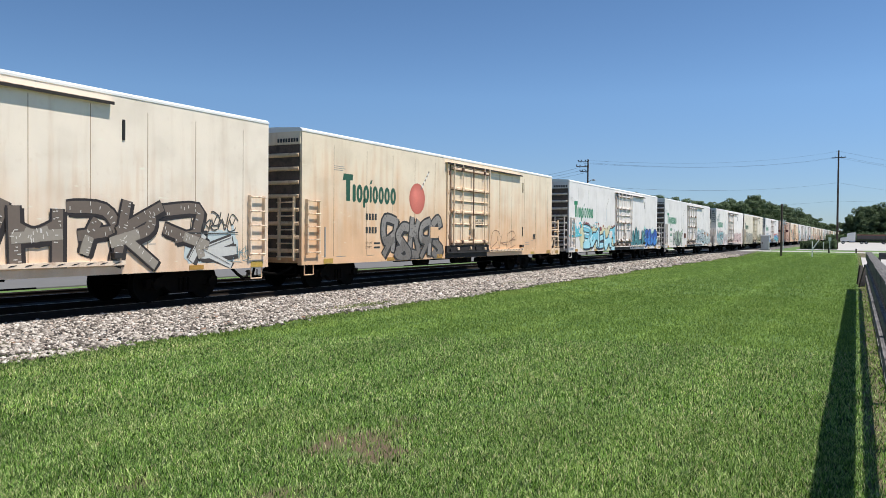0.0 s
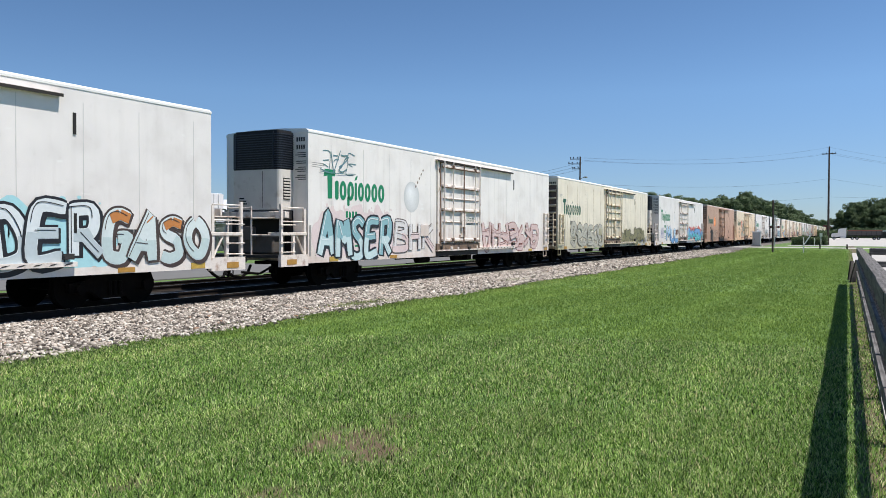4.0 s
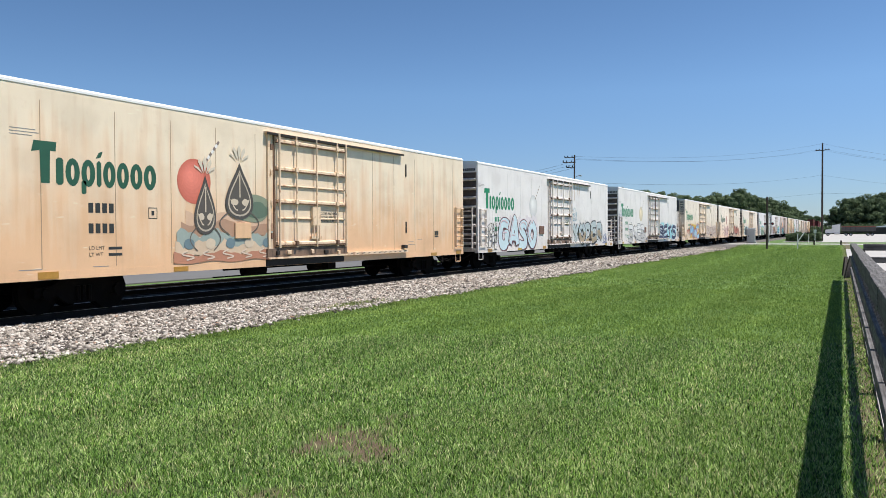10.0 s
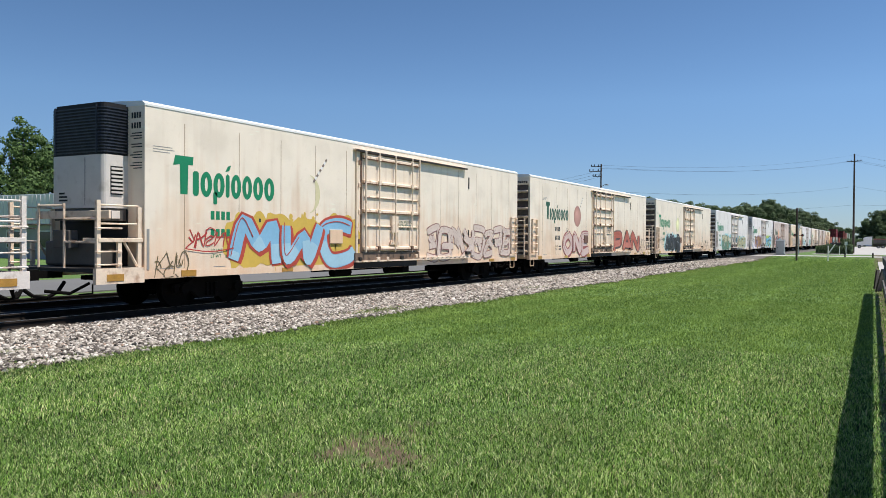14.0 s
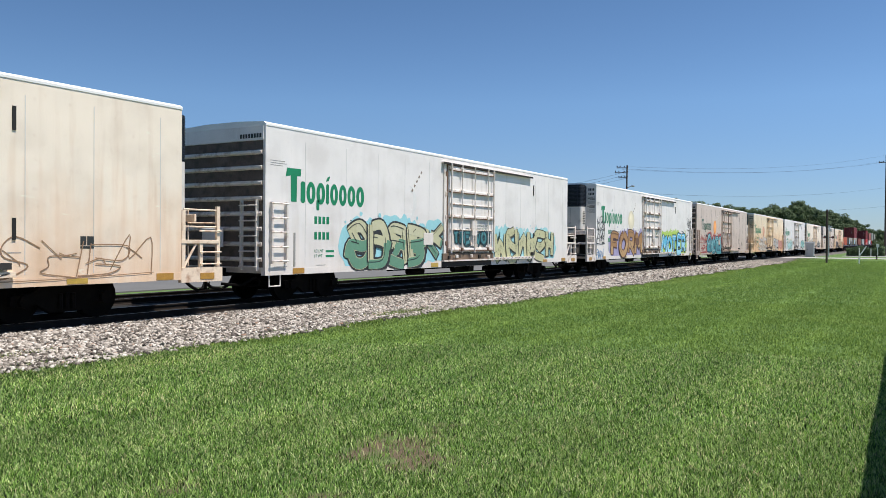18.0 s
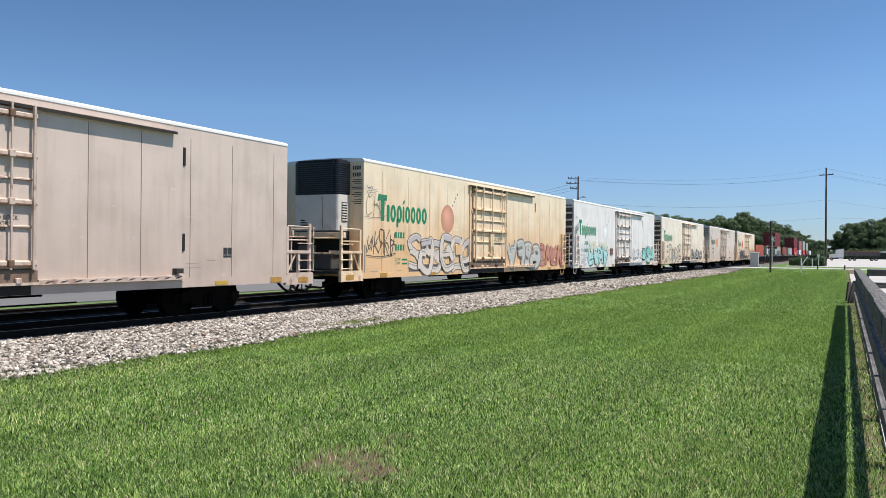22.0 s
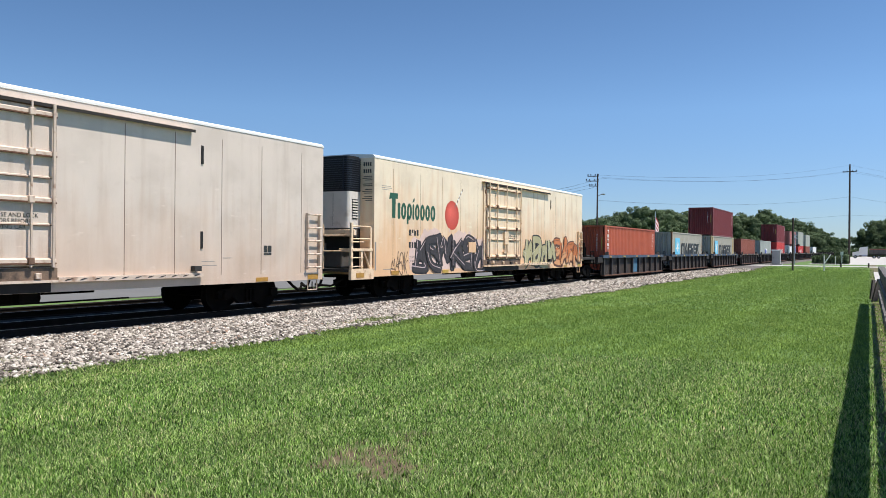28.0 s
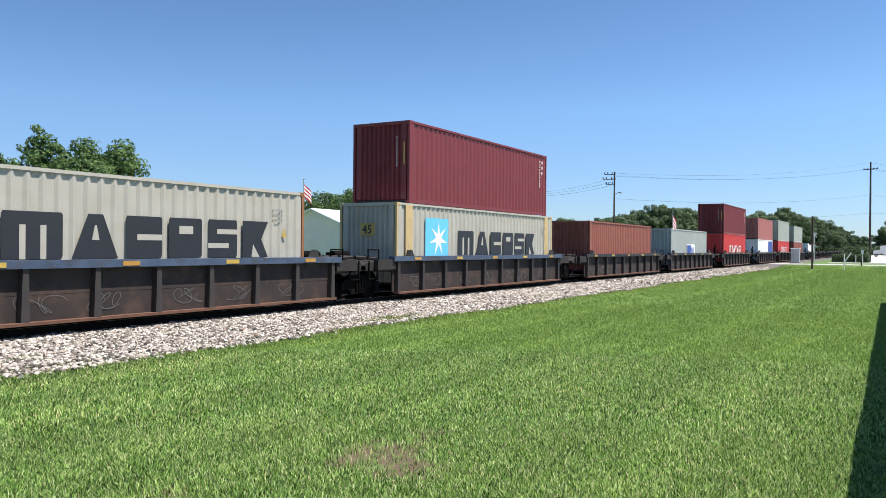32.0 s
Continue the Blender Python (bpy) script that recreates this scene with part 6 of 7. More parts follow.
def brake_gear(w, m):
    """Air reservoir, valve box, grab posts and a ladder on the platform over the truck."""
    part("air_reservoir", made("reservoir", lambda bm: cyl(bm, (7.7, 0.25, 1.42), (8.5, 0.25, 1.42), 0.13, 14)), BLACKT, w, "black air reservoir", m)
    part("valve_box", box_mesh("valve_box", 7.5, 7.8, 0.6, 1.1, 1.27, 1.50, bevel=0.03), BLACKT, w, at=m)
    for xx in (7.6, 8.2):
        part("grab_post", bars_mesh("grab_post", [((0, -1.0, 1.26), (0, -1.0, 1.62))], 0.025), BLACKT, w, at=m @ pose(xx, 0, 0))
    part("grab_bar", bars_mesh("grab_bar", [((7.6, -1.0, 1.60), (8.2, -1.0, 1.60))], 0.025), BLACKT, w, at=m)
    for xx in (8.15, 8.6):
        part("ladder_stile", bars_mesh("ladder_stile", [((0, -1.33, 0.62), (0, -1.33, 1.25))], 0.025), BLACKT, w, at=m @ pose(xx, 0, 0))
    for zz in (0.66, 0.92):
        part("ladder_rung", bars_mesh("ladder_rung", [((8.15, -1.33, 0), (8.6, -1.33, 0))], 0.022), BLACKT, w, at=m @ pose(0, 0, zz))


def build_clip(bm):
    prism(bm, [(-0.14, 1.385), (0.14, 1.385), (0.06, 1.60), (0.0, 1.60)], -1.50, -1.32)


def well_car(i, x, first, last, blue):
    w = thing("well_car", "brown articulated container well car" + (" with a faded blue top chord" if blue else ""), "freight car", pose(x, YC, RAIL), "well cars of the passing train")
    part("well_floor", made("well_floor", build_well_floor), WELLB, w)
    for a in (0, 180):
        part("well_side", made("well_plate", build_well_plate), WELLB, w, "rust-brown well side plate", pose(0, 0, 0, 0, 0, a))
        part("top_chord", made("chord", build_chord), CHORD if blue else CHORDB, w, "worn blue top chord" if blue else "", pose(0, 0, 0, 0, 0, a))
        part("bottom_flange", made("flange", build_well_flange), RUSTY, w, at=pose(0, 0, 0, 0, 0, a))
    for j in range(10):
        part("side_post", made("rib_post", build_rib_post), WELLR, w, at=pose(-7.1 + j * 14.2 / 9, 0, 0))
    for j in range(5):
        part("reflector", box_mesh("well_reflector", -0.22, 0.22, -1.552, -1.54, 1.25, 1.35), (AMBER, YELLOW)[j % 2], w, at=pose(-6.0 + j * 3.0, 0, 0))
    if i == 0:
        part("blue_panel", box_mesh("blue_panel", -0.7, 0.75, -1.362, -1.35, 0.24, 1.18), BLUEP, w, "blue repainted side panel", pose(0.1, 0, 0))
    for q in (-1, 1):
        m = Matrix.Identity(4) if q > 0 else Matrix.Diagonal((-1, 1, 1, 1))
        part("end_deck", made("deck_end", build_deck_end), LOWTRACK, w, at=m)
        part("corner_clip", made("clip", build_clip), STEELD, w, at=m @ pose(6.3, 0, 0))
        brake_gear(w, m)
    if first:
        truck(w, -9.0)
        part("coupler", made("coupler", build_coupler), BLACKT, w, at=pose(-10.2, 0, 0, 0, 0, 180))
        part("end_platform", box_mesh("end_platform", -10.6, -8.6, -1.35, 1.35, 1.13, 1.25, bevel=0.02), LOWTRACK, w)
        part("hand_brake_post", bars_mesh("brake_posts", [((-10.0, -1.2, 1.28), (-10.0, -1.2, 2.1)), ((-9.1, -0.2, 1.28), (-9.1, -0.2, 2.0)), ((-8.9, -0.9, 1.28), (-8.9, -0.9, 1.9))], 0.05), BLACKT, w)
    truck(w, 8.95)
    r = random.Random(i)
    for j in range(7):
        sh = Sheet(-1.356)
        xx = -6.6 + j * 1.9 + r.uniform(-0.3, 0.3)
        draw_stroke(sh, curl(r, xx, 0.3, 0.9, 0.4, 20), 0.016, (0.11, 0.10, 0.095), 0)
        draw_stroke(sh, curl(r, xx + 0.2, 0.3, 0.9, 0.4, 16), 0.012, (0.12, 0.11, 0.10), 1)
        sh.finish("chalk_scribble", w, "faint chalky scribble")
    return w


def wave(length, depth, n, margin=0.25):
    """(x, y) points of a pressed container wall."""
    pts = [(-length / 2 + margin * 0.3, 0.0)]
    p = (length - 2 * margin) / n
    for i in range(n):
        a = -length / 2 + margin + i * p
        pts += [(a + 0.06 * p, 0.0), (a + 0.28 * p, depth), (a + 0.72 * p, depth), (a + 0.94 * p, 0.0)]
    return pts + [(length / 2 - margin * 0.3, 0.0)]


def build_wall(bm, length, z0, z1, n, depth):
    pts = wave(length, depth, n)
    a = [bm.verts.new((x, y, z0)) for x, y in pts]
    b = [bm.verts.new((x, y, z1)) for x, y in pts]
    c = [bm.verts.new((x, depth + 0.012, z0)) for x, y in (pts[0], pts[-1])]
    d = [bm.verts.new((x, depth + 0.012, z1)) for x, y in (pts[0], pts[-1])]
    for i in range(len(pts) - 1):
        bm.faces.new((a[i], a[i + 1], b[i + 1], b[i]))
    bm.faces.new((c[1], c[0], d[0], d[1]))
    bm.faces.new((c[0], a[0], b[0], d[0]))
    bm.faces.new((a[-1], c[1], d[1], b[-1]))


def container(x, z, length, height, colour, name_label, marks=None, frame_col=None, post_col=None, n=None):
    """A pressed-steel box; its origin is the middle of its floor."""
    c = thing("shipping_container", name_label, "container", pose(x, YC, z), "containers on the passing train")
    hl, hw, H = length / 2, 1.219, height
    n = n or int(length / 0.34)
    fc, pc = frame_col or colour, post_col or colour
    inner = length - 0.10
    for q in (-1, 1):
        part("side_wall", made("cwall/%.2f/%.2f" % (length, H), build_wall, inner, 0.14, H - 0.08, n, 0.042), colour, c, at=pose(0, q * (hw - 0.014), 0, 0, 0, 0 if q < 0 else 180))
        part("end_wall", made("cend/%.2f" % H, build_wall, 2.30, 0.14, H - 0.10, 9, 0.085), colour, c, at=pose(q * (hl - 0.012), 0, 0, 0, 0, 90 if q > 0 else -90))
        part("top_rail", box_mesh("ctop/%.2f/%.2f" % (length, H), -hl + 0.10, hl - 0.10, -hw, -hw + 0.06, H - 0.085, H - 0.01), fc, c, at=pose(0, 0, 0, 0, 0, 0 if q < 0 else 180))
        part("bottom_rail", box_mesh("cbot/%.2f" % length, -hl + 0.10, hl - 0.10, -hw, -hw + 0.05, 0.01, 0.15), fc, c, at=pose(0, 0, 0, 0, 0, 0 if q < 0 else 180))
        part("header", box_mesh("chead/%.2f/%.2f" % (length, H), hl - 0.09, hl, -1.1, 1.1, H - 0.12, H - 0.005), fc, c, at=pose(0, 0, 0, 0, 0, 0 if q > 0 else 180))
    part("roof", box_mesh("croof/%.2f/%.2f" % (length, H), -hl + 0.06, hl - 0.06, -hw + 0.05, hw - 0.05, H - 0.06, H - 0.03), fc, c)
    part("floor", box_mesh("cfloor/%.2f" % length, -hl + 0.06, hl - 0.06, -hw + 0.06, hw - 0.06, 0.06, 0.12), STEELD, c)
    px = 6.096 if length > 13 else hl
    for a in (-1, 1):
        for b in (-1, 1):
            part("corner_post", box_mesh("cpost/%.2f" % H, -0.10, 0.0, -0.09, 0.0, 0.115, H - 0.115), pc, c, at=pose(a * hl, b * hw, 0) @ Matrix.Diagonal((a, b, 1, 1)))
            for zz in (0, H - 0.118):
                part("corner_casting", box_mesh("ccast", -0.178, 0.004, -0.162, 0.004, 0, 0.118, bevel=0.008), pc, c, at=pose(a * hl, b * hw, zz) @ Matrix.Diagonal((a, b, 1, 1)))
            if length > 13:
                part("stacking_post", box_mesh("cpost45/%.2f" % H, -0.42, 0.02, -0.012, 0.02, 0.14, H - 0.08), pc, c, at=pose(a * (px + 0.2), b * (hw - 0.004), 0) @ Matrix.Diagonal((a, b, 1, 1)))
    if marks:
        marks(c, hl, -hw, H)
    return c


C_ORANGE = plain("box_orange_red", (0.43, 0.092, 0.043), 0.55, 0, 0.13, 1.2, dirt=(0.36, 0.075, 0.038))
C_BEIGE = plain("box_stone_beige", (0.40, 0.37, 0.31), 0.55, 0, 0.13, 1.2, dirt=(0.37, 0.33, 0.26))
C_MAROON = plain("box_maroon", (0.17, 0.022, 0.026), 0.55, 0, 0.15, 1.3, dirt=(0.16, 0.03, 0.03))
C_BROWNR = plain("box_brown_red", (0.26, 0.078, 0.048), 0.55, 0, 0.15, 1.5, dirt=(0.2, 0.05, 0.04))
C_GREY = plain("box_pale_grey", (0.36, 0.38, 0.35), 0.55, 0, 0.12, 1.5)
C_RED = plain("box_bright_red", (0.55, 0.045, 0.04), 0.5, 0, 0.12, 1.5)
C_SALMON = plain("box_faded_red", (0.36, 0.13, 0.115), 0.6, 0, 0.15, 1.5)
C_SAGE = plain("box_sage", (0.34, 0.36, 0.31), 0.6, 0, 0.15, 1.5)
C_WHITE = plain("box_white", (0.75, 0.75, 0.72), 0.55, 0, 0.1, 1.5)
C_RUST = plain("post_rust", (0.26, 0.11, 0.045), 0.75, 0, 0.35, 4.0)
C_BUFF = plain("post_buff", (0.50, 0.36, 0.17), 0.65, 0, 0.2, 3.0)
PAINT_SKY = plain("panel_sky_blue", (0.13, 0.50, 0.72), 0.5, 0, 0.12, 3.0)
PAINT_BLK = plain("block_black", (0.018, 0.018, 0.022), 0.55, 0, 0.2, 3.0)
PAINT_BLUE = plain("block_blue", (0.03, 0.07, 0.30), 0.5, 0, 0.15, 3.0)


def block_shape(bm, i, w, h):
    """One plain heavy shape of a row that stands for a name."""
    if i == 1:
        prism(bm, [(0, 0), (w, 0), (0.66 * w, h), (0.34 * w, h)], -0.005, 0.0)
    elif i == 5:
        prism(bm, [(0, 0), (w, 0), (0.72 * w, h * 0.5), (w, h), (0, h)], -0.005, 0.0)
    else:
        prism(bm, [(0.03, 0), (w - 0.03, 0), (w, 0.06), (w, h - 0.06), (w - 0.03, h), (0.03, h), (0, h - 0.06), (0, 0.06)], -0.005, 0.0)


def block_slits(bm, i, w, h):
    """Pale slits that break up the shape."""
    if i == 0:
        for a in (0.28, 0.62):
            prism(bm, [(a * w, 0.0), ((a + 0.10) * w, 0.0), ((a + 0.10) * w, h * 0.72), (a * w, h * 0.72)], -0.008, -0.006)
    elif i == 1:
        prism(bm, [(0.42 * w, h * 0.42), (0.58 * w, h * 0.42), (0.52 * w, h * 0.75), (0.48 * w, h * 0.75)], -0.008, -0.006)
    elif i == 2:
        prism(bm, [(0.30 * w, h * 0.43), (w, h * 0.43), (w, h * 0.57), (0.30 * w, h * 0.57)], -0.008, -0.006)
    elif i == 3:
        prism(bm, [(0.30 * w, h * 0.60), (0.72 * w, h * 0.60), (0.72 * w, h * 0.80), (0.30 * w, h * 0.80)], -0.008, -0.006)
    elif i == 4:
        prism(bm, [(0.30 * w, h * 0.62), (w, h * 0.62), (w, h * 0.75), (0.30 * w, h * 0.75)], -0.008, -0.006)
        prism(bm, [(0.0, h * 0.25), (0.70 * w, h * 0.25), (0.70 * w, h * 0.38), (0.0, h * 0.38)], -0.008, -0.006)
    else:
        prism(bm, [(0.34 * w, 0.0), (0.66 * w, 0.0), (0.40 * w, h * 0.36)], -0.008, -0.006)


def star_marks(c, hl, y, H):
    """Sky blue square with a seven-pointed white star, and black blocks beside it."""
    x0 = -5.0 if hl < 6.5 else -4.9
    part("blue_square", box_mesh("blue_square", x0, x0 + 1.65, y - 0.004, y - 0.001, 0.95, 2.42, bevel=0.0), PAINT_SKY, c, "sky blue square")
    bm = bmesh.new()
    ctr, pts = (x0 + 0.83, 1.66), []
    for i in range(14):
        a, r = 1.5708 + 6.28319 * i / 14, 0.66 if i % 2 == 0 else 0.20
        pts.append((ctr[0] + r * math.cos(a), ctr[1] + r * math.sin(a)))
    prism(bm, pts, y - 0.009, y - 0.006)
    part("white_star", bm, MARKW, c, "white seven-pointed star")
    xx = x0 + 2.3
    for i, w in enumerate((1.28, 1.12, 0.98, 1.0, 0.98, 0.95)):
        blk = part("trade_block", made("trade_block/%d" % i, block_shape, i, w, 0.95), PAINT_BLK, c, "heavy black block", pose(xx, y - 0.002, 1.06))
        part("slit", made("trade_slit/%d" % i, block_slits, i, w, 0.95), C_BEIGE, blk)
        xx += w + 0.20
    part("small_marks", made("box_small_marks", lambda bm: [bx(bm, i * 0.085, i * 0.085 + 0.05, -0.004, 0, zz, zz + 0.055) for i in range(5) for zz in (0, 0.13, 0.26)]), STRIPG, c, at=pose(hl - 1.3, y - 0.002, 2.05))
    part("warning_mark", made("warning_tri", lambda bm: prism(bm, [(0, 0), (0.2, 0), (0.1, 0.26)], -0.004, 0)), YELLOW, c, "yellow warning triangle", pose(hl - 0.95, y - 0.002, 1.6))


def column_marks(c, hl, y, H):
    """White blocks one under another, and small marks at the far end."""
    def col(bm):
        for i in range(6):
            z = 2.42 - i * 0.27
            bx(bm, 0, 0.30, -0.004, 0, z + 0.13, z + 0.19)
            bx(bm, 0.10, 0.20, -0.004, 0, z, z + 0.13)
            if i % 2:
                bx(bm, 0, 0.08, -0.004, 0, z, z + 0.13)
                bx(bm, 0.22, 0.30, -0.004, 0, z, z + 0.13)
    part("white_blocks", made("white_column", col), MARKW, c, "white vertical lettering blocks", pose(-hl + 0.42, y - 0.002, 0))
    small_column(c, hl, y, H)


def small_column(c, hl, y, H):
    def col(bm):
        for i in range(10):
            bx(bm, 0, 0.07, -0.004, 0, 2.5 - i * 0.13, 2.58 - i * 0.13)
        for i in range(3):
            bx(bm, 0.24, 0.34, -0.004, 0, 2.45 - i * 0.25, 2.58 - i * 0.25)
    part("small_marks", made("white_small", col), MARKW, c, at=pose(hl - 0.85, y - 0.002, 0))
    def endcol(bm):
        for i in range(11):
            bx(bm, -0.004, 0, 0, 0.06, 1.3 + i * 0.1, 1.36 + i * 0.1)
    part("end_marks", made("white_end", endcol), MARKW, c, at=pose(-hl + 0.018, -0.72, 0))
    part("yellow_strip", box_mesh("yellow_strip", -0.006, 0, -0.03, 0.03, 1.35, 2.15), YELLOW, c, at=pose(-hl - 0.002, -1.0, 0))


def script_marks(c, hl, y, H):
    r = random.Random(3)
    sh = Sheet(y - 0.002)
    for i in range(5):
        draw_stroke(sh, curl(r, -3.4 + i * 1.3, 0.75, 1.5, 1.1, 10), 0.14, (0.70, 0.68, 0.66), 0)
    sh.finish("white_script", c, "white lettering strokes")


def square_marks(c, hl, y, H):
    part("white_square", box_mesh("white_square", -1.2, 1.6, y - 0.004, y - 0.001, 0.62, 1.75), MARKW, c, "white square")
    part("blue_block", box_mesh("blue_block", -1.1, 0.2, y - 0.008, y - 0.005, 0.70, 1.66), PAINT_BLUE, c, "blue block")
    part("blue_bars", made("blue_bars", lambda bm: [bx(bm, 0.3 + i * 0.4, 0.5 + i * 0.4, y - 0.008, y - 0.005, 0.8, 1.5) for i in range(3)]), PAINT_BLUE, c)


def blue_end_marks(c, hl, y, H):
    part("blue_panel", box_mesh("blue_panel_box", 2.3, 5.8, y - 0.004, y - 0.001, 0.2, 2.4), PAINT_BLUE, c, "blue panel")


def yellow_size(c, hl, y, H):
    """The 45 size plate on the end wall."""
    star_marks(c, hl, y, H)
    part("size_plate", box_mesh("size_plate", -0.006, 0, -0.30, 0.30, 1.75, 2.18), YELLOW, c, "yellow size plate", pose(-hl + 0.008, 0.0, 0))
    v, f = glyph("45", 0.02)
    bm = bmesh.new()
    vs = [bm.verts.new((-hl - 0.003, -(p[0] - 0.55) * 0.42, 1.82 + p[1] * 0.42)) for p in v]
    for q in f:
        bm.faces.new([vs[i] for i in q])
    part("size_number", done("size_number", bm, False), PAINT_BLK, c, "black 45")


# centre along the train, first of its car, last, blue chord
WELLS = [(514.1, 1, 0, 1), (531.95, 0, 0, 1), (549.7, 0, 0, 1), (568.1, 0, 0, 0), (585.8, 0, 1, 0), (605.7, 1, 0, 0), (626.6, 1, 0, 0), (644.3, 0, 1, 0), (662.6, 1, 0, 0), (684.5, 1, 1, 0), (705.0, 1, 1, 0), (726.0, 1, 1, 0), (747.0, 1, 1, 0), (768.0, 1, 1, 0)]
for i, (cx, first, last, blue) in enumerate(WELLS):
    TRAIN.append((well_car(i, cx, first, last, blue), cx, YC, RAIL))
FLOOR = RAIL + 0.34
L40, L45, HC, ST = 12.192, 13.716, 2.896, 2.591
BOXES = [
    (514.1, 0, L40, HC, C_ORANGE, "orange-red forty-foot container on a well car", column_marks, None, None),
    (531.95, 0, L40, HC, C_BEIGE, "beige container with a sky blue star panel and rusty posts", star_marks, None, C_RUST),
    (549.7, 0, L45, HC, C_BEIGE, "beige forty-five-foot container with a star panel and buff posts", yellow_size, None, C_BUFF),
    (549.7, HC, L40, HC, C_MAROON, "dark maroon container stacked on a beige one", small_column, None, None),
    (568.1, 0, L40, HC, C_BROWNR, "brown-red forty-foot container on a well car", None, None, None),
    (585.8, 0, L40, HC, C_GREY, "pale grey container with a blue and white square", square_marks, None, None),
    (605.7, 0, L40, HC, C_RED, "bright red container with white script strokes", script_marks, None, None),
    (605.7, HC, L40, HC, C_MAROON, "dark maroon container stacked on a red one", small_column, None, None),
    (626.6, 0, L40, ST, C_WHITE, "white container with a blue panel", blue_end_marks, None, None),
    (626.6, ST, L40, ST, C_SALMON, "faded red container on a white one", None, None, None),
    (644.3, 0, L40, ST, C_RED, "bright red container under a sage one", script_marks, None, None),
    (644.3, ST, L40, HC, C_SAGE, "sage grey container on a red one", None, None, None),
    (662.6, 0, L40, ST, C_BROWNR, "brown container under a sage one", None, None, None),
    (662.6, ST, L40, ST, C_SAGE, "sage grey container on a brown one", None, None, None),
    (684.5, 0, L40, ST, C_WHITE, "white container on a well car", None, None, None),
]
for cx, up, length, height, colour, label, marks, fcol, pcol in BOXES:
    TRAIN.append((container(cx, FLOOR + up, length, height, colour, label, marks, fcol, pcol), cx, YC, FLOOR + up))


scatter_stones()
grass_blades()

# ---------------------------------------------------------------- trees
def tree_mesh(key, height, spread, leaves, leaf, seed, airy=0.0):
    """Trunk with limbs, and a crown of loose leaf clumps."""
    r = np.random.default_rng(seed)
    bm = bmesh.new()
    trunk_h = height * 0.30
    cyl(bm, (0, 0, -0.1), (0.03 * height * 0.2, 0, trunk_h), 0.030 * height, 9, 0.020 * height)
    tips = []
    for i in range(13):
        a = 2.4 * i + r.uniform(-0.4, 0.4)
        up = trunk_h + (height - trunk_h) * (0.10 + 0.64 * (i / 12))
        rad = spread * (0.92 - 0.72 * max(0, (i / 12 - 0.30)) / 0.70) * r.uniform(0.55, 1.1)
        tip = (rad * math.cos(a), rad * math.sin(a), up)
        base = (0, 0, trunk_h + (up - trunk_h) * 0.30)
        mid = tuple(b + (t - b) * 0.55 + (0.10 * height if j == 2 else 0) * 0.3 for j, (b, t) in enumerate(zip(base, tip)))
        cyl(bm, base, mid, 0.012 * height, 6, 0.008 * height)
        cyl(bm, mid, tip, 0.008 * height, 5, 0.003 * height)
        tips += [tip, mid]
    tips += [(0, 0, height * 0.62), (0.10 * spread, 0, height * 0.72), (-0.12 * spread, 0.1 * spread, height * 0.78), (0, -0.15 * spread, height * 0.80)]
    wood = done("trunk", bm)
    # each limb carries a few rounded clumps whose leaves lie on their outside
    tips = np.array(tips)
    per = 3 if airy else 8 if height > 12.5 else 5
    ctr = np.repeat(tips, per, 0) + r.normal(0, 1, (len(tips) * per, 3)) * spread * np.array([0.22, 0.22, 0.17])
    ctr[:, 2] = np.clip(ctr[:, 2], height * 0.20, height * 0.93)
    rad = spread * (0.15 if airy else 0.155 if height > 12.5 else 0.19) * r.uniform(0.6, 1.25, len(ctr))
    cl = r.choice(len(ctr), leaves, p=rad ** 2 / (rad ** 2).sum())
    d = r.normal(0, 1, (leaves, 3))
    d /= np.linalg.norm(d, axis=1)[:, None]
    lump = 1 + 0.16 * np.sin(d[:, 0] * 7 + cl) * np.sin(d[:, 1] * 6 + 2 * cl) + 0.10 * np.sin(d[:, 2] * 9 + cl)
    p = ctr[cl] + d * (rad[cl] * lump * r.uniform(0.80, 1.06, leaves))[:, None] * np.array([1.0, 1.0, 0.78])
    p[:, 2] = np.maximum(p[:, 2], height * 0.15)
    u = r.normal(0, 1, (leaves, 3))
    u /= np.linalg.norm(u, axis=1)[:, None]
    nrm = d + r.normal(0, 0.32, (leaves, 3)) + np.array([0, 0, 0.25])
    v = np.cross(nrm, u)
    v /= np.linalg.norm(v, axis=1)[:, None] + 1e-9
    u = np.cross(v, nrm)
    u /= np.linalg.norm(u, axis=1)[:, None] + 1e-9
    s = leaf * r.uniform(0.6, 1.35, leaves)[:, None]
    quad = np.stack([p - u * s, p - v * s * 0.55, p + u * s, p + v * s * 0.55], 1).reshape(-1, 3)
    crown = raw_mesh("crown", quad, np.arange(leaves * 4).reshape(-1, 4))
    return wood, crown


TREES = {key: tree_mesh(key, *a) for key, a in {
    "broad": (11.0, 4.6, 24000, 0.15, 1), "round": (11.0, 5.2, 30000, 0.16, 2), "airy": (12.0, 4.2, 11000, 0.14, 3, 1.0), "small": (9.0, 3.9, 20000, 0.13, 4),
    "far_a": (15.0, 7.0, 34000, 0.25, 5), "far_b": (15.0, 6.2, 32000, 0.25, 6), "far_c": (13.0, 7.5, 34000, 0.26, 7)}.items()}


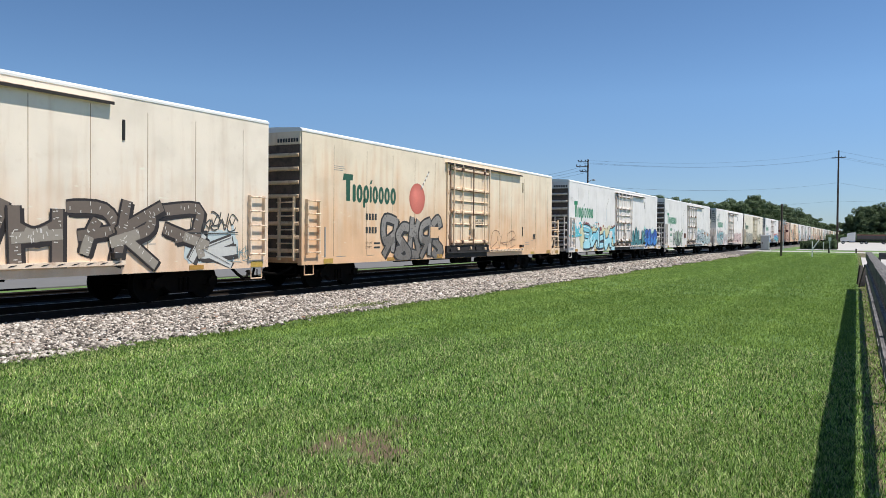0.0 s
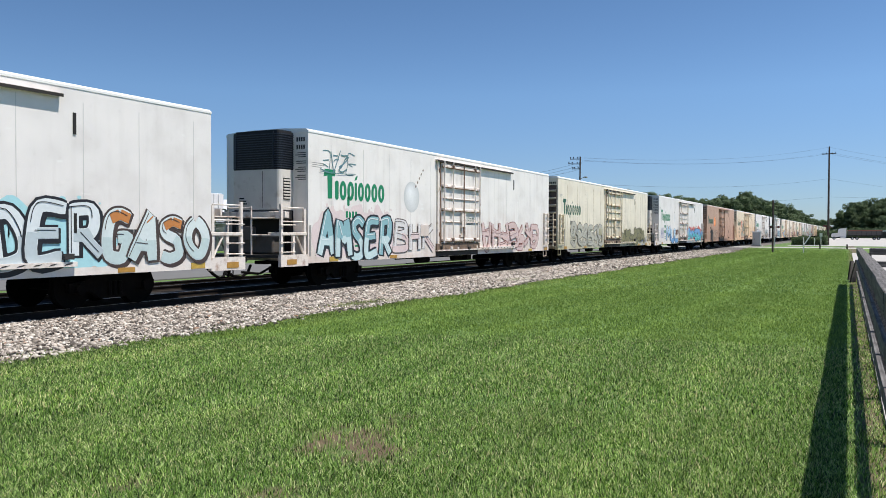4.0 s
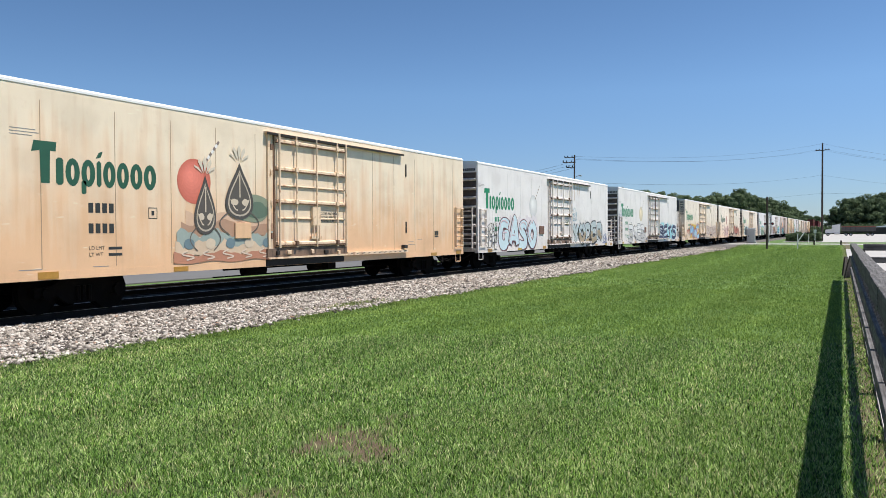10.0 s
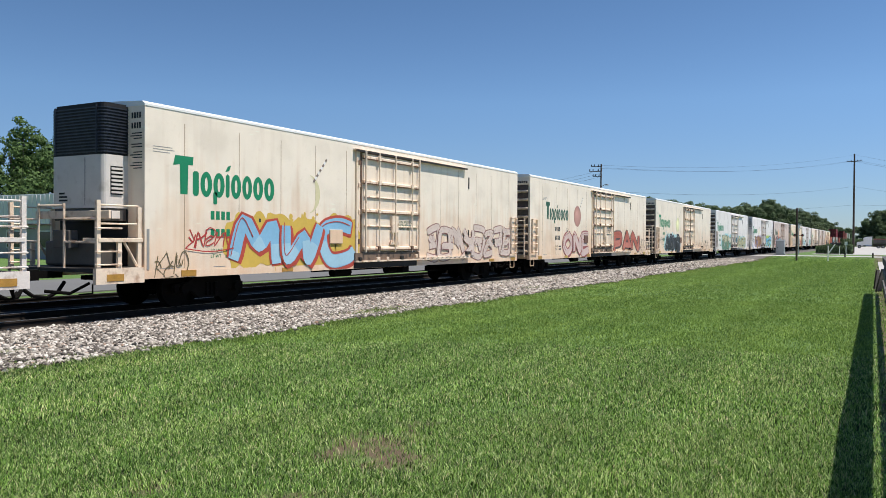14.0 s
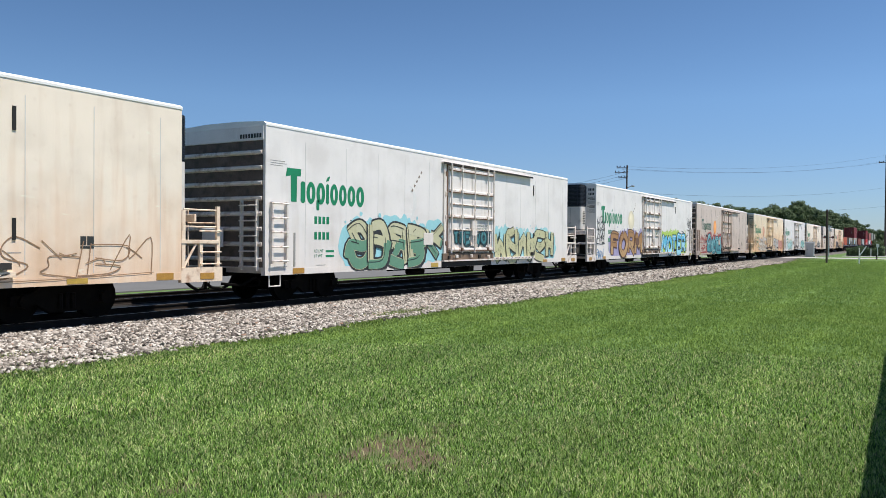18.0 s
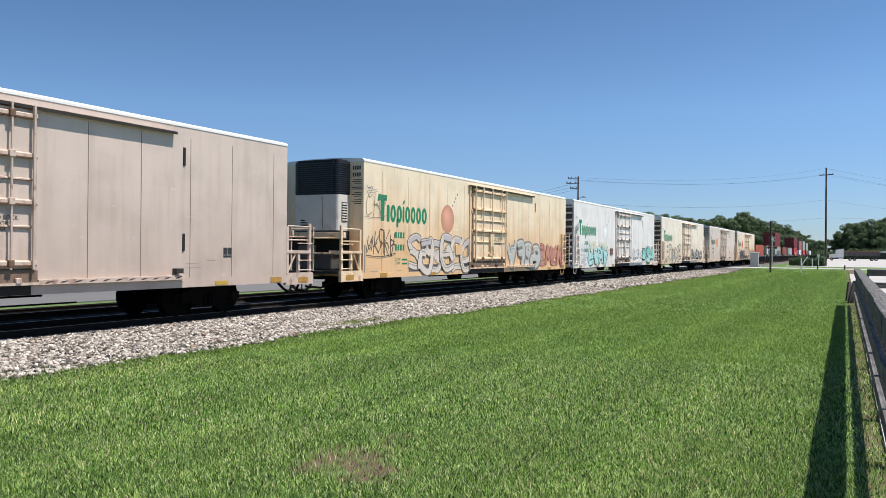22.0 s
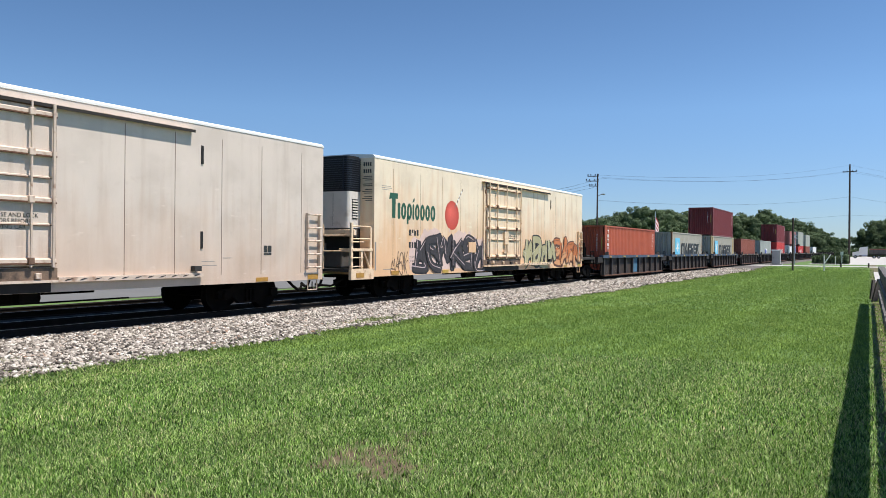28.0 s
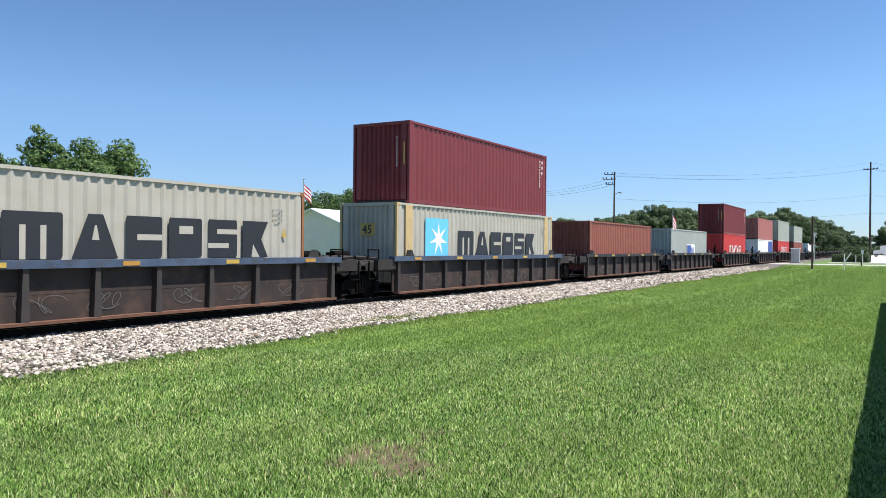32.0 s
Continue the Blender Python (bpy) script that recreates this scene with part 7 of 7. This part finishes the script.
def tree(key, x, y, scale=1.0, turn=0.0, near=False, z=0.0, group="trees"):
    wood, crown = TREES[key]
    t = thing("tree", {"airy": "tall open-crowned green tree", "small": "small light green tree with an open crown", "round": "dense round dark green tree"}.get(key, "broad leafy green tree"), "tree", pose(x, y, z, 0, 0, turn) @ Matrix.Diagonal((scale, scale, scale, 1)), group)
    part("trunk", wood, BARK, t)
    part("crown", crown, LEAF2 if near else LEAF_HAZED, t)
    return t


def polar(az, dist):
    return dist * math.cos(radians(az)), dist * math.sin(radians(az))


for az, dist, key, sc, turn in (
        (57.6, 92, "airy", 1.10, 20), (53.9, 88, "round", 1.06, 0), (60.5, 96, "broad", 1.0, 70), (63.5, 90, "round", 0.9, 130),
        (38.6, 104, "small", 0.97, 10), (36.9, 100, "small", 0.98, 80), (35.0, 106, "small", 1.0, 150), (33.1, 103, "small", 0.92, 200), (31.4, 110, "small", 1.02, 260), (29.4, 108, "small", 1.0, 310), (28.1, 112, "small", 1.05, 30),
        (25.7, 128, "small", 0.86, 95), (21.6, 150, "small", 0.82, 40)):
    x, y = polar(az, dist)
    tree(key, x, y, sc * 1.12, turn, True)
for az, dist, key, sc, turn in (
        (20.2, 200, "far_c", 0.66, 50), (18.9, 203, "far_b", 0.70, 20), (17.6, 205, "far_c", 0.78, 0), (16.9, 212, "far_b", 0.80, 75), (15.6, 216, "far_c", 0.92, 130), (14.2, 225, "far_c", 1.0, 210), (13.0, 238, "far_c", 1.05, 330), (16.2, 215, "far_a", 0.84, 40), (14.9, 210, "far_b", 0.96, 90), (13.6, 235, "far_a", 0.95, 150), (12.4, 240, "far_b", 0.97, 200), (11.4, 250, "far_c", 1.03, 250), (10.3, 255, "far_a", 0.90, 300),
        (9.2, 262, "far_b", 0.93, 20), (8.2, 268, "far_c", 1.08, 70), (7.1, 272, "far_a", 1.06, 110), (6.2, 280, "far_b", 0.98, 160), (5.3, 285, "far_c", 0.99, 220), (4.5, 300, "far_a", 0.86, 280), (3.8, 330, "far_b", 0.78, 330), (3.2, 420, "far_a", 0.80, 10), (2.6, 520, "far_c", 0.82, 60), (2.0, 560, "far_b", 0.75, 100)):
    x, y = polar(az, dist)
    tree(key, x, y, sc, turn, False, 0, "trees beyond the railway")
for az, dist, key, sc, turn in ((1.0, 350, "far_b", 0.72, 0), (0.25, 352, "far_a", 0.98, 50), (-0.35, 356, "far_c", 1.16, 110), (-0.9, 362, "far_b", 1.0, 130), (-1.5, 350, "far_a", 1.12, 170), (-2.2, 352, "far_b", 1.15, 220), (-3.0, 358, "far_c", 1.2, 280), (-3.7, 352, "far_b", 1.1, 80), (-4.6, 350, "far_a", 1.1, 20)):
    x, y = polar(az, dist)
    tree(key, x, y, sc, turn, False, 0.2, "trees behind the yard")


def hedge_mesh(length, depth, height, leaves, leaf, seed):
    r = np.random.default_rng(seed)
    p = r.uniform(-0.5, 0.5, (leaves, 3)) * np.array([depth, length, height])
    bulge = 0.82 + 0.18 * np.sin(p[:, 1] * 2.1) * np.cos(p[:, 0] * 1.7)
    p[:, 2] = (p[:, 2] + height / 2) * bulge
    a, b = r.normal(0, 1, (leaves, 3)), r.normal(0, 1, (leaves, 3))
    a /= np.linalg.norm(a, axis=1)[:, None]
    b /= np.linalg.norm(b, axis=1)[:, None]
    s = leaf * r.uniform(0.6, 1.3, leaves)[:, None]
    return raw_mesh("hedge", np.stack([p - a * s, p - b * s * 0.6, p + a * s, p + b * s * 0.6], 1).reshape(-1, 3), np.arange(leaves * 4).reshape(-1, 4))


hedge = part("hedge", hedge_mesh(4.8, 2.0, 1.5, 7000, 0.14, 8), LEAF_HAZED, None, at=pose(128, 6.4, 0.2))
tagged(hedge, "dark green clipped hedge by the crossing", "hedge")


# ---------------------------------------------------------------- poles, wires, crossing furniture
def utility_pole(x, y, h, z, arms, lean=0.0, label="dark timber utility pole with a crossarm", thick=1.0, aside=0.0):
    p = thing("utility_pole", label, "utility pole", pose(x, y, z, 0, lean, 0), "utility poles")
    def shaft(bm):
        cyl(bm, (0, 0, -0.2), (0, 0, h), 0.17 * thick, 10, 0.11 * thick)
    part("shaft", made("shaft/%.1f" % h, shaft), POLEW, p)
    for zz, w, turn in arms:
        arm = part("crossarm", box_mesh("crossarm/%.1f" % w, -w / 2, w / 2, -0.05 * thick, 0.05 * thick, -0.06 * thick, 0.06 * thick), POLEW, p, at=pose(0, 0, zz, 0, 0, turn) @ pose(aside * w, 0, 0))
        for q in (-0.46, -0.2, 0.2, 0.46):
            part("insulator", bars_mesh("insulator", [((0, 0, 0.06), (0, 0, 0.20))], 0.05), WIREM, arm, at=pose(q * w, 0, 0))
    return p


utility_pole(134.5, 4.15, 15.1, 0.2, [(14.0, 2.2, 62)], -1.2)
side_pole = utility_pole(77.0, 25.1, 9.7, 0.0, [(9.45, 1.1, 110), (8.95, 1.3, 118), (8.45, 0.9, 110)], 0.6, "slim timber pole with short one-sided crossarms and a street light", 0.62, 0.42)
part("lamp_arm", bars_mesh("lamp_arm", [((0, 0, 7.4), (0.55, -0.35, 7.7))], 0.03), STEELD, side_pole)
part("lamp_head", box_mesh("lamp_head", 0.45, 0.85, -0.55, -0.28, 7.58, 7.72, bevel=0.04), CABIN, side_pole, "grey street light head")
utility_pole(94.0, 44.3, 9.4, 0.0, [(9.1, 1.6, 80)], 0, "slim dark utility pole")
black_post = thing("black_post", "plain black wooden post on the lawn", "post", pose(88.3, 7.9, 0.0))
part("shaft", bars_mesh("black_post", [((0, 0, -0.1), (0, 0, 5.45))], 0.10, 10), POLEW, black_post)


def wire(p, q, sag, r=0.011, n=14):
    bm = bmesh.new()
    rings = []
    for i in range(n + 1):
        t = i / n
        x, y, z = (a + (b - a) * t - (4 * sag * t * (1 - t) if j == 2 else 0) for j, (a, b) in enumerate(zip(p, q)))
        rings.append([bm.verts.new((x + r * u, y + r * u, z + r * v)) for u, v in ((0.7, 0.7), (-0.7, 0.7), (-0.7, -0.7), (0.7, -0.7))])
    for a, b in zip(rings, rings[1:]):
        for k in range(4):
            bm.faces.new((a[k], a[(k + 1) % 4], b[(k + 1) % 4], b[k]))
    bm.faces.new(rings[0])
    bm.faces.new(rings[-1][::-1])
    ob = part("overhead_wire", bm, WIREM, None)
    return tagged(ob, "thin sagging overhead wire", "wire", "overhead wires")


for dz, dy in ((0.0, 0.45), (0.0, -0.45), (0.9, 0.0)):
    wire((77, 25.1 + dy, 9.3 + dz * 0.3), (134.2, 4.15 + dy, 14.3 + dz), 0.9, 0.009)
    wire((134.2, 4.15 + dy, 14.3 + dz), (190, -28 + dy, 14.0 + dz), 0.9, 0.010)
wire((77, 25.1, 7.0), (134.3, 4.15, 10.4), 0.8, 0.011)
wire((134.3, 4.15, 10.4), (190, -28, 10.0), 0.9, 0.010)
wire((160, 30, 7.8), (134.3, 4.15, 7.6), 0.3, 0.011)
wire((134.3, 4.15, 7.6), (150, -16, 8.3), 0.3, 0.011)
for q in (0, 0.35, 0.7):
    wire((77, 25.1, 9.1 - q), (94, 44.3, 9.2 - q * 0.5), 0.5, 0.012)


def signal_cabinet():
    c = thing("signal_cabinet", "grey aluminium crossing signal cabinet", "cabinet", pose(112.5, 12.05, 0.24))
    part("body", box_mesh("sig_body", -0.45, 0.45, -0.5, 0.5, 0.12, 1.85, bevel=0.03), CABIN, c)
    part("roof", made("sig_roof", lambda bm: prism(bm, [(-0.53, 1.85), (0.53, 1.85), (0.45, 1.98), (-0.45, 1.98)], -0.58, 0.58)), CABIN, c)
    part("plinth", box_mesh("sig_plinth", -0.6, 0.6, -0.7, 0.7, -0.2, 0.12), CONC, c)
    part("door", box_mesh("sig_door", -0.465, -0.45, -0.4, 0.4, 0.25, 1.7), CABIN, c)
    part("handle", box_mesh("sig_handle", -0.49, -0.465, 0.25, 0.3, 0.85, 1.05), STEELD, c)


signal_cabinet()


def crossing_signal(x, y, turn):
    c = thing("crossing_signal", "grey level crossing mast with twin lamps", "crossing signal", pose(x, y, 0.24, 0, 0, turn))
    part("mast", bars_mesh("mast", [((0, 0, -0.1), (0, 0, 4.2))], 0.07, 8), CABIN, c)
    part("lamp_bar", bars_mesh("lamp_bar", [((0, -0.5, 2.6), (0, 0.5, 2.6))], 0.04), STEELD, c)
    for q in (-0.48, 0.48):
        lamp = part("lamp_backplate", made("lamp_back", lambda bm: cyl(bm, (-0.08, 0, 0), (0.08, 0, 0), 0.17, 16)), WIREM, c, "black round lamp backplate", pose(0, q, 2.6))
        part("lens", made("lamp_lens", lambda bm: cyl(bm, (-0.11, 0, 0), (-0.08, 0, 0), 0.07, 12)), REDF, lamp)
    for ang in (40, -40):
        part("crossbuck", box_mesh("crossbuck", -0.02, 0.02, -0.75, 0.75, -0.1, 0.1), MARKW, c, "white crossbuck board", pose(-0.09 if ang > 0 else -0.14, 0, 3.75, ang, 0, 0) @ Matrix.Diagonal((1, 0.6, 0.8, 1)))


crossing_signal(116.5, 10.2, 0)


def white_post(x, y, h, kind):
    p = thing("white_post", "white painted post at the lawn's edge", "post", pose(x, y, ground_height(x, y)), "white posts")
    part("stem", bars_mesh("white_stem/%.2f" % h, [((0, 0, -0.1), (0, 0, h))], 0.05, 8), MARKW, p)
    if kind == "fork":
        part("arm", bars_mesh("white_arm", [((0, 0, 0.75), (0.1, -0.62, 1.75))], 0.055, 8), MARKW, p, "white leaning arm")
    if kind == "sign":
        part("plate", box_mesh("white_plate", -0.02, 0.02, -0.18, 0.18, h - 0.42, h + 0.05), MARKW, p)


white_post(88.6, 5.0, 1.6, "fork")
white_post(120.5, 5.4, 1.15, "plain")
white_post(119.0, 4.55, 1.75, "sign")
for x, y in ((101.0, 3.95), (101.0, 1.15)):
    b = thing("marker_post", "short dark marker post at the lawn's edge", "post", pose(x, y, 0.2), "marker posts")
    part("stem", box_mesh("marker", -0.08, 0.08, -0.08, 0.08, -0.1, 0.55, bevel=0.01), POLEW, b)


# ---------------------------------------------------------------- lorry in the yard
def lorry():
    t = thing("semi_truck", "white conventional truck tractor coupled to a dark flat trailer", "truck", pose(246, 3.25, 0.245, 0, 0, 92) @ Matrix.Diagonal((0.86, 0.86, 0.86, 1)))
    def cab(bm):
        prism(bm, [(2.2, 1.0), (2.2, 3.2), (1.9, 3.55), (0.2, 3.75), (-0.1, 3.75), (-0.1, 1.0)], -1.15, 1.15)
    def bonnet(bm):
        prism(bm, [(2.2, 0.8), (4.1, 0.8), (4.1, 1.85), (3.9, 2.0), (2.2, 2.25)], -0.95, 0.95)
    part("cab", made("lorry_cab", cab), MARKW, t, "white cab")
    part("bonnet", made("lorry_bonnet", bonnet), MARKW, t)
    part("windscreen", box_mesh("lorry_screen", 2.205, 2.22, -1.0, 1.0, 2.4, 3.1), GLASSD, t)
    for q in (-1, 1):
        part("side_window", box_mesh("lorry_win", 0.9, 1.9, q * 1.152, q * 1.165, 2.35, 3.05), GLASSD, t)
        part("fender", box_mesh("lorry_fender", 2.7, 3.9, q * 0.85, q * 1.2, 0.75, 1.25, bevel=0.08), WALLW, t)
        part("fuel_tank", made("lorry_tank/%d" % q, lambda bm, q=q: cyl(bm, (-0.1, q * 0.95, 0.75), (1.5, q * 0.95, 0.75), 0.33, 12)), CHROME, t)
    part("frame_rail", box_mesh("lorry_frame", -3.6, 3.8, -0.45, 0.45, 0.6, 0.95), BLACKT, t)
    part("exhaust", bars_mesh("lorry_stack", [((-0.2, 0.9, 1.0), (-0.2, 0.9, 4.0))], 0.09), CHROME, t)
    def tyre(bm):
        cyl(bm, (0, -0.16, 0.5), (0, 0.16, 0.5), 0.5, 20)
    def hub(bm):
        cyl(bm, (0, -0.18, 0.5), (0, 0.18, 0.5), 0.22, 12)
    for x in (3.3, -2.0, -3.3, -8.2, -9.4):
        for q in (-1, 1):
            w = part("wheel", made("lorry_tyre", tyre), RUBBER, t, at=pose(x, q * 0.98, 0))
            part("rim", made("lorry_hub", hub), CHROME, w)
    part("trailer_deck", box_mesh("trailer_deck", -10.4, -0.5, -1.25, 1.25, 1.15, 1.45), STEELD, t, "dark trailer deck")
    for i in range(7):
        for q in (-1, 1):
            part("stake", box_mesh("stake", -0.05, 0.05, -0.05, 0.05, 1.45, 2.9), STEELD, t, at=pose(-10.1 + i * 1.38, q * 1.2, 0))
    part("trailer_board", box_mesh("trailer_board", -10.4, -0.6, 1.15, 1.2, 1.6, 2.8), SKIRT, t)
    part("top_beam", box_mesh("top_beam", -10.4, -0.6, -1.2, 1.2, 2.80, 3.1), C_BROWNR, t, "rust-red top rail")


lorry()


def yard_shed(x, y, w, d, h, turn, mat, label):
    sh = thing("shed", label, "building", pose(x, y, 0.2, 0, 0, turn), "far sheds")
    part("wall", box_mesh("shed_wall/%.0f" % w, -d / 2, d / 2, -w / 2, w / 2, 0, h), mat, sh)
    part("roof", made("shed_roof/%.0f" % w, lambda bm: extrude_x(bm, [(-w / 2 - 0.3, h), (w / 2 + 0.3, h), (w / 2 + 0.3, h + 0.12), (0, h + 0.9), (-w / 2 - 0.3, h + 0.12)], -d / 2 - 0.3, d / 2 + 0.3)), ROOFG, sh)
    for i in range(3):
        part("door", box_mesh("shed_door/%.0f" % w, -d / 2 - 0.03, -d / 2, -w * 0.12, w * 0.12, 0, h * 0.75), STEELD, sh, at=pose(0, (i - 1) * w * 0.3, 0))


yard_shed(338, -13.0, 12, 10, 2.6, 0, STEELD, "low dark shed beyond the yard")
for yy, ln, hh, sd in ((-14, 34, 4.6, 21), (9.0, 13, 3.6, 22), (25, 19, 4.0, 23)):
    belt = part("shrub_belt", hedge_mesh(ln, 7.0, hh, int(ln * 330), 0.34, sd), LEAF_HAZED, None, at=pose(341, yy, 0.0))
    tagged(belt, "dark green shrubs under the far trees", "shrubs", "shrub belts", "stuff")


# ---------------------------------------------------------------- buildings across the railway
def store():
    b = thing("store_building", "white metal-clad store with a flat parapet", "building", pose(42.5, 55.6, 0))
    W, D, H = 15.0, 27.0, 5.6
    part("wall", box_mesh("store_wall", 0, W, 0.05, D, 0, 3.0), GREYW, b, "grey lower wall")
    part("parapet", box_mesh("store_top", -0.5, W + 0.5, -0.5, D, 3.0, H), WALLW, b, "white ribbed metal fascia")
    part("roof", box_mesh("store_roof", -0.4, W + 0.4, -0.4, D, H, H + 0.06), ROOFG, b)
    rib = box_mesh("store_rib", -0.03, 0.03, -0.06, 0.0, 3.05, H - 0.05)
    for i in range(44):
        part("fascia_rib", rib, WALLW, b, at=pose(-0.5, 0.1 + i * 0.6, 0, 0, 0, -90))
    for i in range(26):
        part("fascia_rib", rib, WALLW, b, at=pose(-0.2 + i * 0.6, -0.5, 0))
    for i in range(5):
        w = part("window", box_mesh("store_win", -0.06, 0.0, -1.2, 1.2, 0.9, 2.5), WALLW, b, at=pose(0, 3.2 + i * 4.6, 0))
        part("pane", box_mesh("store_pane", -0.075, -0.06, -1.08, 1.08, 1.0, 2.4), GLASSD, w)
    for i in range(3):
        w = part("window", box_mesh("store_win_s", -1.2, 1.2, -0.01, 0.05, 0.9, 2.5), WALLW, b, at=pose(2.5 + i * 4.6, 0, 0))
        part("pane", box_mesh("store_pane_s", -1.08, 1.08, -0.03, -0.01, 1.0, 2.4), GLASSD, w)


def gabled_house(x, y, w, d, eave, apex, turn, label, wall=WALLW, roof=ROOFG, lower=0.0):
    b = thing("gabled_building", label, "building", pose(x, y, 0, 0, 0, turn), "gabled buildings")
    key = "%.1f/%.1f" % (w, apex)
    part("wall", made("gable_wall/" + key, lambda bm: prism(bm, [(-w / 2, 0), (w / 2, 0), (w / 2, eave), (0, apex - 0.1), (-w / 2, eave)], 0, d)), wall, b)
    for q in (-1, 1):
        part("roof", made("gable_roof/%s/%d" % (key, q), lambda bm, q=q: prism(bm, [(0, apex - 0.08), (0, apex + 0.06), (q * (w / 2 + 0.45), eave - 0.05), (q * (w / 2 + 0.45), eave - 0.19)][::q], -0.5, d + 0.5)), roof, b)
    part("door", box_mesh("gable_door/" + key, -0.5, 0.5, -0.04, 0, 0, 2.1), GREYW, b, at=pose(w * 0.18, 0, 0))
    for xx, zz in ((-w * 0.25, 1.0), (0, apex * 0.70)):
        win = part("window", box_mesh("gable_win", -0.45, 0.45, -0.05, 0, 0, 0.9), WALLW, b, at=pose(xx, 0, zz))
        part("pane", box_mesh("gable_pane", -0.37, 0.37, -0.065, -0.05, 0.08, 0.82), GLASSD, win)


store()
gabled_house(72.0, 47.5, 5.6, 9, 3.0, 5.6, 0, "white gabled house with a pale metal roof")
gabled_house(67.0, 48.6, 6.4, 8.5, 4.2, 5.5, 90, "long white building with a pale metal roof")
gabled_house(64.0, 53.5, 7.5, 10, 2.9, 5.3, 8, "white metal shed with a pale roof")


def flagpole(x, y, h, drop, size):
    f = thing("flagpole", "white pole with a limp striped flag", "flagpole", pose(x, y, 0), "flagpoles")
    part("pole", bars_mesh("flag_pole/%.1f" % h, [((0, 0, 0), (0, 0, h))], 0.05, 8), CHROME, f)
    part("ball", made("flag_ball", lambda bm: bmesh.ops.create_uvsphere(bm, u_segments=8, v_segments=6, radius=0.09)), CHROME, f, at=pose(0, 0, h + 0.05))
    for i in range(7):
        bm = bmesh.new()
        for j in range(6):
            a, b = j / 6, (j + 1) / 6
            z0 = h - 0.15 - i * size / 7
            sl = 0.75
            pa, pb = (size * 0.9 * a, 0.10 * math.sin(a * 6), -sl * size * a), (size * 0.9 * b, 0.10 * math.sin(b * 6), -sl * size * b)
            vs = [bm.verts.new((pa[0], pa[1] + o, z0 + pa[2] - q)) for o in (0, 0.02) for q in (0, size / 7)] + [bm.verts.new((pb[0], pb[1] + o, z0 + pb[2] - q)) for o in (0, 0.02) for q in (0, size / 7)]
            for q in ((0, 1, 5, 4), (2, 6, 7, 3), (0, 4, 6, 2), (1, 3, 7, 5), (0, 2, 3, 1), (4, 5, 7, 6)):
                bm.faces.new([vs[k] for k in q])
        part("flag_stripe", bm, REDF if i % 2 == 0 else MARKW, f)


flagpole(52.0, 44.3, 7.6, 0, 1.1)
flagpole(125.0, 31.2, 8.0, 0, 2.4)


# ---------------------------------------------------------------- what moves
def motions():
    """The whole train runs by towards -x, slowing a little."""
    for ob, x, y, z in TRAIN:
        walk(ob, [(t, pose(x - run(t), y, z)) for t in (0, 4, 8, 12, 16, 20, 24, 28, 32)])


motions()
